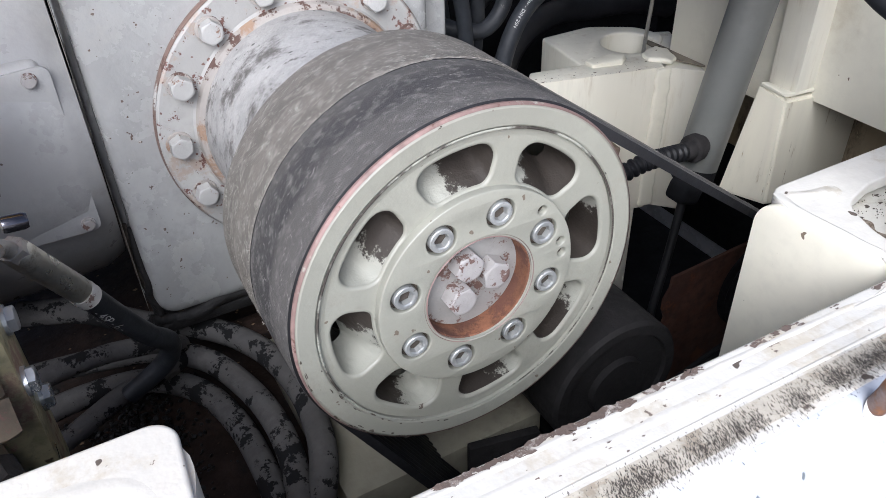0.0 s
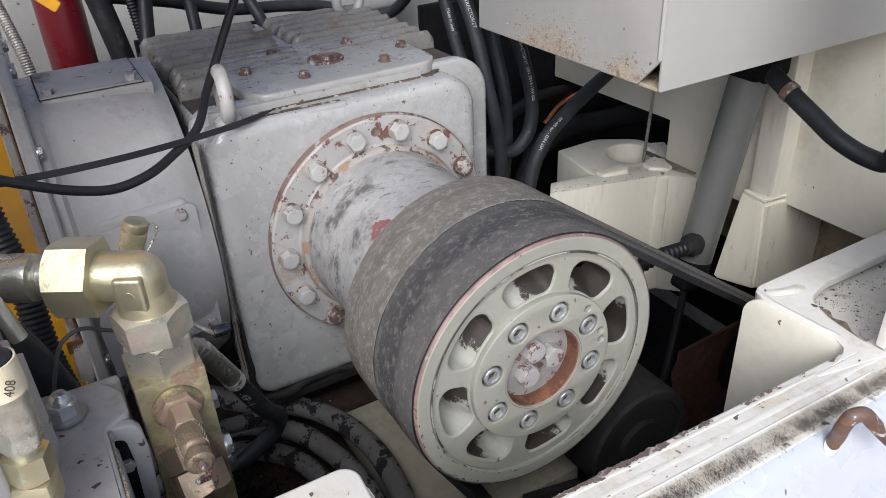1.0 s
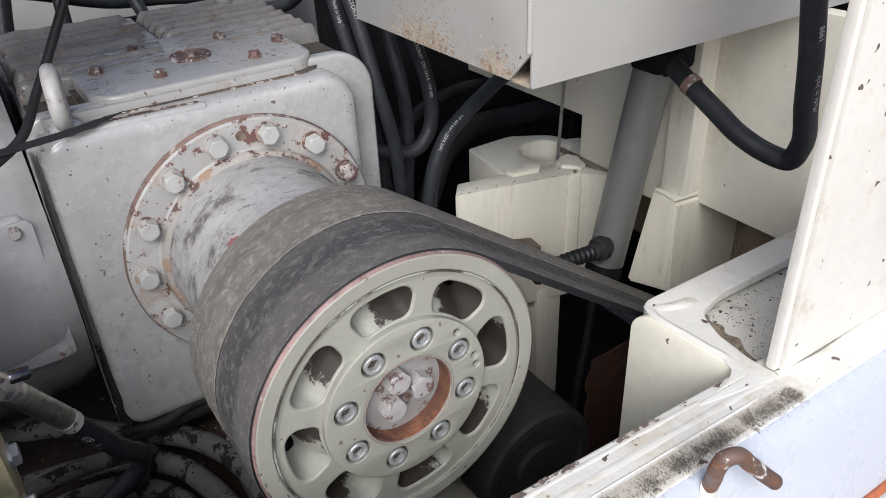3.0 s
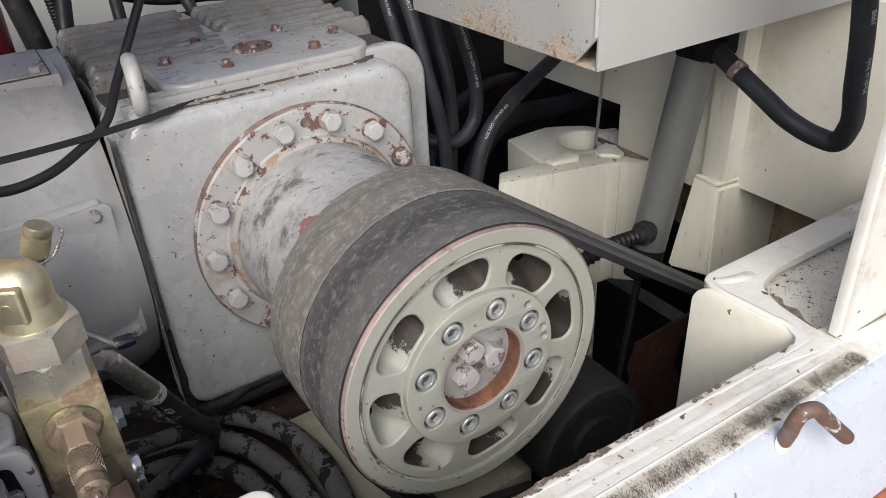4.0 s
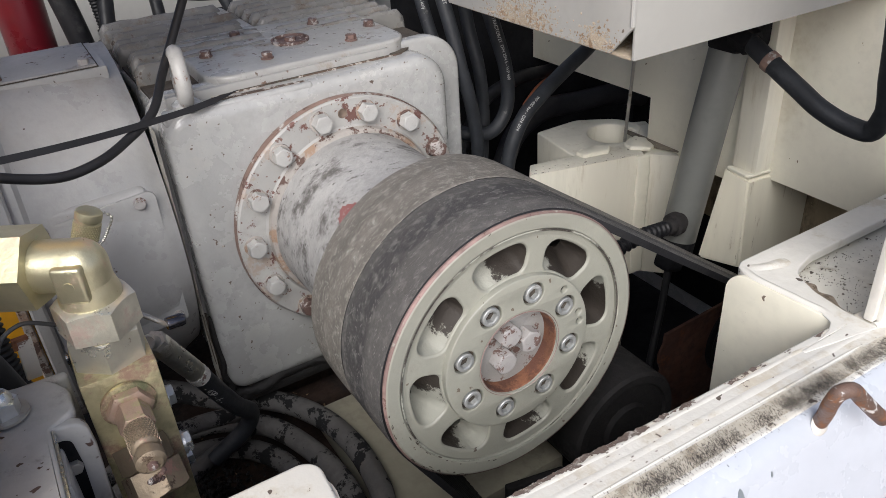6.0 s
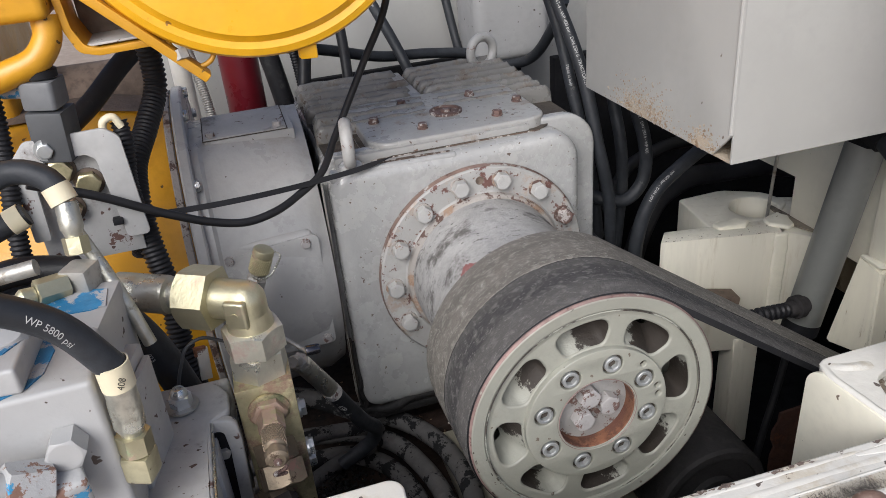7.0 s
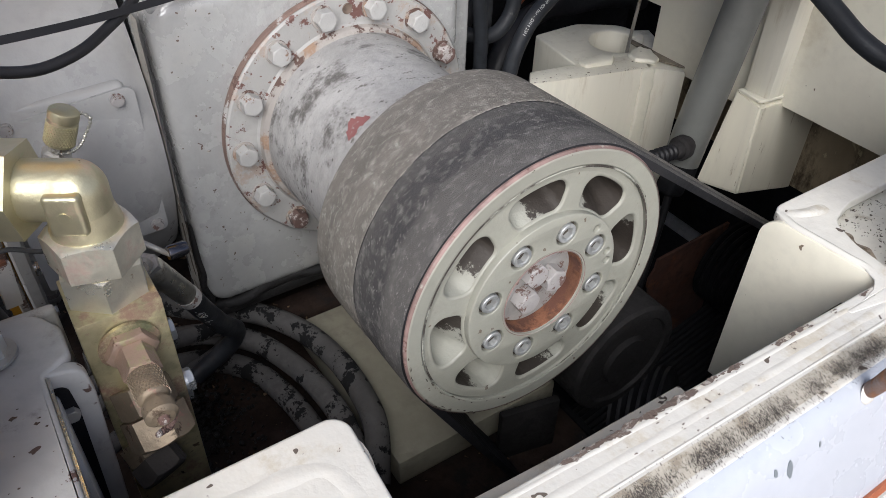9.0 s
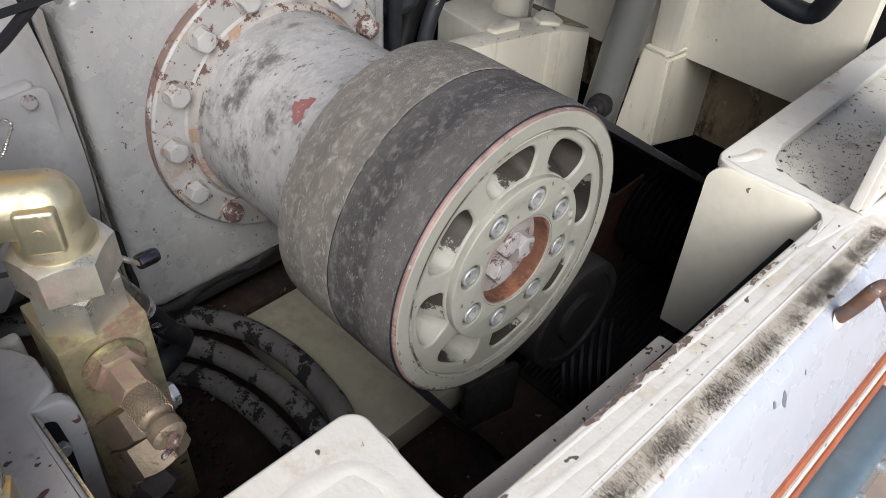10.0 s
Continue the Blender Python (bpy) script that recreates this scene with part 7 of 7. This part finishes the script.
part("label_band", lathe([(0.0127, 0), (0.0139, 0.0), (0.0139, 0.024), (0.0127, 0.024)], 26, along((-0.4895, -0.106, 1.393), (0.02, 0.0, -1))), M_COLLAR, h1, "cream label band")
fitting((-0.4890, -0.1055, 1.372), (-0.05, 0.02, -1), (0.054, 0.021, 0.028), h1, 1.18)
tx = bpy.data.curves.new("tmp", "FONT")
tx.body, tx.size = "408", 0.008
ob = bpy.data.objects.new("tmp", tx)
me = bpy.data.meshes.new_from_object(ob)
bm = bmesh.new()
bm.from_mesh(me)
bpy.data.objects.remove(ob)
bm.transform(along((-0.4865, -0.1202, 1.380), (0.0, -1, 0.0)) @ pose(0.003, -0.008, -0.0003, 0, 0, 68))
part("printed_marking", bm, M_INK, h1, "dark printed number")

P2 = [(-0.72, 0.08, 1.415), (-0.665, 0.10, 1.455), (-0.612, 0.115, 1.480), (-0.566, 0.122, 1.490), (-0.540, 0.114, 1.478), (-0.531, 0.106, 1.460)]
h2 = hose(P2, 0.0125, "black printed hose bending down beside the grey plate", prints=(("DIN - 6 -", 0.075, 0.009),))
part("label_band", lathe([(0.0126, 0), (0.0138, 0.0), (0.0138, 0.018), (0.0126, 0.018)], 24, along((-0.5365, 0.110, 1.4735), (0.30, -0.30, -0.9))), M_COLLAR, h2, "cream label band")
fitting((-0.5305, 0.104, 1.457), (0.0, -0.32, -0.95), (0.036, 0.018, 0.0), h2)
part("tee_body", rbox((0.030, 0.030, 0.034), pose(-0.533, 0.078, 1.382, 0, 0, -25), 0.004, 2), M_STEEL, h2, "pinkish steel tee piece")
part("tee_nut", hexa(0.024, 0.030, along((-0.546, 0.071, 1.384), (-0.86, -0.45, 0.1))), M_BRASS, h2, "plated nut")
part("tee_end", lathe([(0, 0), (0.008, 0), (0.009, 0.012), (0.006, 0.016), (0, 0.016)], 18, along((-0.573, 0.057, 1.387), (-0.86, -0.45, 0.1))), M_BRASS, h2)
P3 = [(-0.74, 0.12, 1.37), (-0.68, 0.14, 1.395), (-0.63, 0.155, 1.415), (-0.585, 0.165, 1.43)]
h3 = hose(P3, 0.0125, "black hose with a cream band beside the grey plate")
part("label_band", lathe([(0.0126, 0), (0.0140, 0.0), (0.0140, 0.016), (0.0126, 0.016)], 24, along((-0.603, 0.161, 1.424), (0.9, 0.2, 0.3))), M_COLLAR, h3, "cream label band")
hose([(-0.82, 0.06, 1.34), (-0.72, 0.075, 1.375), (-0.64, 0.085, 1.395), (-0.57, 0.08, 1.405)], 0.0085, "bare steel hydraulic pipe", M_STEEL, name="pipe", cat="pipe", group="")
hose([(-0.80, 0.20, 1.30), (-0.70, 0.21, 1.33), (-0.62, 0.20, 1.35), (-0.56, 0.185, 1.345)], 0.0165, "thick black hose under the steel pipe", M_RUBBER)
hose([(-0.53, 0.10, 1.43), (-0.515, 0.09, 1.39), (-0.50, 0.075, 1.35), (-0.487, 0.065, 1.30)], 0.007, "thin steel pipe with a fitting", M_FERRULE, name="pipe", cat="pipe", group="")
hose([(-0.575, 0.18, 1.33), (-0.52, 0.175, 1.26), (-0.485, 0.165, 1.17), (-0.47, 0.16, 1.06), (-0.47, 0.16, 0.95)], 0.021, "thick black hose standing behind the valve block", M_HOSE, prints=(("023", 0.12, 0.0079),))

# grey notched plate with fittings
plate = thing("notched_plate", (-0.57, 0.30, 1.30), "grey notched steel plate carrying plated fittings", "bracket")
pz = rounded([(-0.624, 1.34), (-0.622, 1.444), (-0.600, 1.469), (-0.508, 1.471), (-0.492, 1.458), (-0.488, 1.325), (-0.516, 1.325), (-0.526, 1.434), (-0.536, 1.442), (-0.590, 1.440), (-0.600, 1.430), (-0.604, 1.34)], [0.004, 0.014, 0.012, 0.014, 0.014, 0.006, 0.006, 0.008, 0.008, 0.006, 0.006, 0.004], 5)
part("sheet", slab(pz, 0.006, front(0, 0.303, 0), 0.0015), M_DARKGREY, plate)
part("back_sheet", rbox((0.118, 0.006, 0.15), pose(-0.560, 0.318, 1.372), 0.001), M_DARKGREY, plate)
pb = part("plate_bolt", hexa(0.017, 0.007, front(-0.577, 0.2952, 1.456)), M_ZINC, plate, "zinc bolt with a round washer")
part("washer", lathe([(0, 0), (0.0135, 0), (0.0135, 0.0025), (0, 0.0025)], 24, front(-0.577, 0.2972, 1.456)), M_ZINC, pb)
for x, z in ((-0.572, 1.424), (-0.544, 1.402), (-0.575, 1.372)):
    fitp = part("bulkhead_fitting", hexa(0.027, 0.014, front(x, 0.314, z)), M_BRASSDIRTY, plate, "tarnished bulkhead fitting")
    part("fitting_flange", lathe([(0, 0), (0.0185, 0), (0.0185, 0.002), (0.016, 0.003), (0, 0.003)], 24, front(x, 0.3148, z)), M_BROWNIRON, fitp, "brown stained washer")
part("wire_loop", pipe([(-0.512, 0.316, 1.455), (-0.508, 0.318, 1.474), (-0.498, 0.320, 1.477), (-0.490, 0.322, 1.462)], 0.005, 10, 0.003), M_COLLAR, plate, "cream wire end")
conn = thing("solenoid_connector", (-0.60, 0.27, 1.44), "grey plastic solenoid connector with a black cap", "connector")
CM = Matrix.Translation((-0.564, 0.315, 1.490)) @ pose(0, 0, 0, 0, 4, -14)
part("coil_body", rbox((0.043, 0.046, 0.062), CM @ pose(0.002, 0, -0.02), 0.004, 2), M_PLASTIC, conn)
part("plug_body", slab(rounded([(-0.020, -0.022), (0.020, -0.022), (0.020, 0.022), (-0.020, 0.022)], 0.006), 0.034, CM @ pose(0, 0, 0.013), 0.004, 2), surf("pale_grey_plastic", (0.15, 0.155, 0.16), 0.45), conn, "pale grey plug body")
part("plug_cap", lathe([(0, 0), (0.020, 0.0), (0.020, 0.008), (0.016, 0.011), (0.012, 0.006), (0, 0.006)], 28, CM @ pose(0, 0, 0.049)), M_BLACKPLASTIC, conn, "black cap")
part("cable_gland", lathe([(0, 0), (0.009, 0), (0.009, 0.025), (0.006, 0.03), (0, 0.03)], 18, CM @ pose(-0.022, 0, 0.032) @ Matrix.Rotation(radians(-90), 4, "Y")), M_BLUE, conn, "blue cable gland")

# ---------------------------------------------------------------- right-hand side: mount, ram, gusset
M_LEDGE = surf("grey_brown_dust", (0.21, 0.18, 0.135), 0.8, var=0.2, stain=((0.36, 0.32, 0.25), 0.55, 0.08, 40), bump=(150, 0.4), chips=((0.07, 0.055, 0.04), 0.57, 0.04, 60))
mountb = thing("cream_mount", (0.55, 0.53, 0.75), "cream painted welded steel mount with a round bore", "mount")
part("front_bar", slab([(0.404, 0.508), (0.642, 0.447), (0.668, 0.505), (0.436, 0.548)], 0.28, pose(0, 0, 0.722), 0.004, 2), M_STREAK, mountb)
pot = rounded([(0.528, 0.528), (0.660, 0.498), (0.745, 0.560), (0.730, 0.622), (0.655, 0.672), (0.546, 0.670)], [0.004, 0.01, 0.03, 0.05, 0.05, 0.008], 6)
part("bored_block", holed(pot, [circle(0.050, 40, (0.664, 0.566))], 0.25, pose(0, 0, 0.752), 0.004, 2), M_STREAK, mountb)
part("bore_floor", lathe([(0, 0), (0.0505, 0.0), (0.0505, 0.004), (0, 0.004)], 32, pose(0.664, 0.566, 0.905)), M_CREAMDIRTY, mountb)
def lump(pts, h, z, seed):
    """A lumpy weld bead laid on a top face."""
    b = slab(rounded(pts, 0.007, 5), h, Matrix(), 0.0045, 3)
    bmesh.ops.subdivide_edges(b, edges=[e for e in b.edges if e.calc_length() > 0.012], cuts=3, use_grid_fill=True)
    for v in b.verts:
        v.co.z *= 1 + 0.45 * noise.noise(Vector((v.co.x * 70, v.co.y * 70, seed)))
        v.co.x += 0.003 * noise.noise(Vector((v.co.y * 90, 1.0, seed)))
        v.co.y += 0.003 * noise.noise(Vector((v.co.x * 90, 2.0, seed)))
    b.transform(pose(0, 0, z))
    return b


part("weld_pad", lump([(0.534, 0.530), (0.536, 0.506), (0.592, 0.492), (0.606, 0.505), (0.600, 0.520), (0.566, 0.527)], 0.012, 0.9985, 3.0), M_CREAM, mountb, "lumpy painted weld")
part("weld_pad", lump([(0.640, 0.506), (0.634, 0.478), (0.660, 0.452), (0.676, 0.456), (0.690, 0.492), (0.682, 0.516)], 0.010, 0.9985, 7.0), M_CREAM, mountb, "lumpy painted weld")
b = rbox((0.028, 0.012, 0.272), Matrix(), 0.0045, 3)
bmesh.ops.subdivide_edges(b, edges=[e for e in b.edges if e.calc_length() > 0.1], cuts=16, use_grid_fill=True)
for v in b.verts:
    v.co.x += 0.0035 * noise.noise(Vector((v.co.z * 45, 0.5 * (v.co.x > 0), 4.0)))
    v.co.y += 0.0022 * noise.noise(Vector((v.co.z * 60, 8.0, v.co.x * 40)))
b.transform(pose(0.641, 0.4485, 0.864, 0, 0, -14.4))
part("weld_strip", b, M_CREAM, mountb, "painted weld strip")
bm = bmesh.new()
for i in range(150):
    u, v = rng.random(), rng.random() ** 2
    x, y = 0.412 + 0.225 * u + 0.02 * v, 0.509 - 0.060 * u + 0.034 * v
    if noise.noise(Vector((x * 40, y * 40, 1.0))) < rng.uniform(-0.5, 0.35):
        continue
    r = 0.0005 + 0.0016 * rng.random() ** 3
    bmesh.ops.create_icosphere(bm, subdivisions=1, radius=r, matrix=pose(x, y, 1.0019) @ Matrix.Diagonal((rng.uniform(0.8, 2.2), 1, 0.25, 1)))
tagged(part("rust_fleck", bm, M_RUSTLINE, mountb, "brown rust flecks"), kind="stuff")
part("side_block", slab([(0.652, 0.452), (0.694, 0.404), (0.775, 0.580), (0.735, 0.600)], 0.275, pose(0, 0, 0.722), 0.003, 2), M_STREAK, mountb)
part("ledge", slab([(0.676, 0.462), (0.698, 0.412), (0.706, 0.420), (0.700, 0.565), (0.688, 0.545), (0.682, 0.500)], 0.003, pose(0, 0, 1.0000), 0.001), M_LEDGE, mountb, "dirty ledge")
part("lower_leg", rbox((0.062, 0.05, 0.30), pose(0.600, 0.485, 0.60), 0.004, 2), M_STREAK, mountb)
stub = thing("brown_stub", (0.49, 0.43, 0.87), "brown rusty square steel stub beside the cream mount", "steel bar")
part("bar_end", rbox((0.075, 0.040, 0.034), pose(0.492, 0.432, 0.888, 0, 10, -8), 0.003, 2), M_BROWNIRON, stub)
rod = thing("thin_rod", (0.690, 0.556, 0.94), "thin grey steel rod standing in the mount", "rod")
part("shaft", pipe([(0.690, 0.556, 0.908), (0.684, 0.546, 1.00), (0.672, 0.526, 1.13), (0.664, 0.512, 1.25), (0.660, 0.505, 1.38)], 0.0034, 8, 0.02), M_STEEL, rod)
ram = thing("hydraulic_ram", (0.55, 0.25, 0.88), "grey painted hydraulic ram barrel standing at a slant", "hydraulic ram")
r0, r1 = Vector((0.543, 0.262, 0.905)), Vector((0.625, 0.262, 1.285))
part("barrel", lathe([(0, 0), (0.029, 0.0), (0.0315, 0.004), (0.0315, (r1 - r0).length), (0, (r1 - r0).length)], 40, along(r0, r1 - r0)), M_RAM, ram)
part("base_grime", lathe([(0.029, 0), (0.0318, 0.003), (0.0318, 0.020), (0.0316, 0.026)], 40, along(r0, r1 - r0)), M_SOOTSHADE, ram, "black grime at the foot")
part("top_grime", lathe([(0.0316, 0), (0.0319, 0.001), (0.0319, 0.05)], 40, along(r0 + (r1 - r0) * 0.93, r1 - r0)), M_SOOTSHADE, ram, "black grime under the top")
part("top_block", rbox((0.08, 0.06, 0.045), pose(0.618, 0.245, 1.285), 0.008, 2), M_SOOTSHADE, ram)
part("port_fitting", lathe([(0, 0), (0.015, 0), (0.015, 0.010), (0.0205, 0.011), (0.0205, 0.024), (0.015, 0.026), (0.015, 0.036), (0.012, 0.04), (0, 0.04)], 20, along((0.530, 0.243, 0.978), (-0.86, -0.1, 0.03))), M_DRUM, ram)
part("port_hose", pipe([(0.496, 0.239, 0.979), (0.460, 0.236, 0.984), (0.42, 0.236, 0.986), (0.37, 0.24, 0.975)], 0.0135, 14, 0.004, ribs=(0.011, 0.0028)), M_BLACKPLASTIC, ram, "black sleeved hose")
rod2 = thing("lower_rod", (0.42, 0.22, 0.75), "dark steel rod below the belts", "rod")
part("shaft", pipe([(0.497, 0.23, 0.905), (0.470, 0.215, 0.82), (0.440, 0.20, 0.74), (0.430, 0.195, 0.70)], 0.0066, 14, 0.01), M_BLACKPLASTIC, rod2)
part("clevis", rbox((0.042, 0.036, 0.032), pose(0.499, 0.232, 0.915, 0, 20, 0), 0.009, 3), M_SOOTSHADE, rod2)
gus = thing("cream_gusset", (0.65, 0.17, 0.80), "cream painted tapered gusset on the side panel", "gusset")
bm = bmesh.new()
T = [(0.650, 0.262, 1.040), (0.642, 0.204, 1.034), (0.818, 0.200, 1.023), (0.818, 0.280, 1.023)]
B = [(0.606, 0.262, 0.868), (0.648, 0.201, 0.858), (0.818, 0.200, 0.812), (0.818, 0.280, 0.812)]
tv, bv = [bm.verts.new(p) for p in T], [bm.verts.new(p) for p in B]
bm.faces.new(tv)
bm.faces.new(bv[::-1])
for i in range(4):
    bm.faces.new((tv[i], bv[i], bv[(i + 1) % 4], tv[(i + 1) % 4]))
bmesh.ops.bevel(bm, geom=bm.edges[:], offset=0.004, segments=3, affect="EDGES")
part("gusset_body", bm, M_CREAMDRIP, gus)
part("column", rbox((0.05, 0.05, 0.40), pose(0.686, 0.232, 1.235), 0.006, 2), M_STREAK, gus)
part("weld_cap", lump([(0.648, 0.260), (0.646, 0.208), (0.70, 0.203), (0.70, 0.214), (0.664, 0.220), (0.660, 0.258)], 0.0055, 1.036, 5.0), M_CREAM, gus)
PR = [(0.578, 0.200, 1.292), (0.572, 0.150, 1.270), (0.569, 0.100, 1.247), (0.568, 0.050, 1.224), (0.576, 0.012, 1.211), (0.581, -0.012, 1.209), (0.571, -0.032, 1.238), (0.546, -0.042, 1.302), (0.529, -0.045, 1.369), (0.513, -0.045, 1.43), (0.485, -0.045, 1.55)]
hr = hose(PR, 0.0140, "thick black printed hose looping beside the cream panel", prints=(("Made in Italy", 0.335, 0.0095), ("1998", 0.425, 0.0095)), step=0.006)
part("clamp", lathe([(0.0141, 0), (0.0158, 0.001), (0.0158, 0.013), (0.0141, 0.014)], 26, along((0.5725, 0.156, 1.2727), (0.02, -0.9, -0.4))), M_FLANGERIM, hr, "worn rusty hose clamp")
part("hose_end", hexa(0.036, 0.035, along((0.580, 0.222, 1.297), (0, -0.95, -0.3))), M_SOOTSHADE, hr)

# ---------------------------------------------------------------- floor clutter under the pulley
tray = thing("cream_crossmember", (0.0, 0.27, 0.70), "oily cream painted cross member under the pulley", "chassis part")
part("top_plate", slab([(-0.113, 0.418), (0.16, 0.418), (0.16, 0.10), (-0.113, 0.10)], 0.05, pose(0, 0, 0.707), 0.004, 2), M_OILCREAM, tray)
part("rusty_flange", rbox((0.26, 0.05, 0.02), pose(-0.02, 0.445, 0.76), 0.003), M_FLOORDIRT, tray, "rusty flange")
part("stub_plate", rbox((0.09, 0.012, 0.10), pose(0.075, 0.06, 0.748, 0, 0, -12), 0.003), M_DRUM, tray)
bm = bmesh.new()
for i in range(1100):
    a, r = rng.uniform(0, 6.28), abs(rng.gauss(0, 0.065))
    p = Vector((-0.315 + r * math.cos(a), 0.365 + r * 1.3 * math.sin(a), 0.7005 + 0.030 * math.exp(-(r / 0.06) ** 2) * rng.random()))
    bmesh.ops.create_icosphere(bm, subdivisions=1, radius=rng.uniform(0.0012, 0.0045), matrix=Matrix.Translation(p) @ pose(0, 0, 0, rng.uniform(0, 90), 0, rng.uniform(0, 360)) @ Matrix.Diagonal((1, rng.uniform(0.5, 1.6), 0.7, 1)))
solid("oily_grit", bm, M_TAR, "heap of black oily grit on the floor", "grit", kind="stuff")
rustp = thing("rusty_plate", (0.55, 0.205, 0.40), "ragged rust-brown steel plate deep in the compartment", "steel plate")
rg = random.Random(31)
edge_ = [(0.470 + rg.uniform(-0.004, 0.005) + 0.05 * max(0, (z - 0.74) / 0.10) ** 2, z) for z in [0.40 + 0.02 * i for i in range(20)]]
part("sheet", slab(edge_ + [(0.66, 0.79), (0.66, 0.40)], 0.006, front(0, 0.208, 0), 0.001), M_RUSTDEEP, rustp)
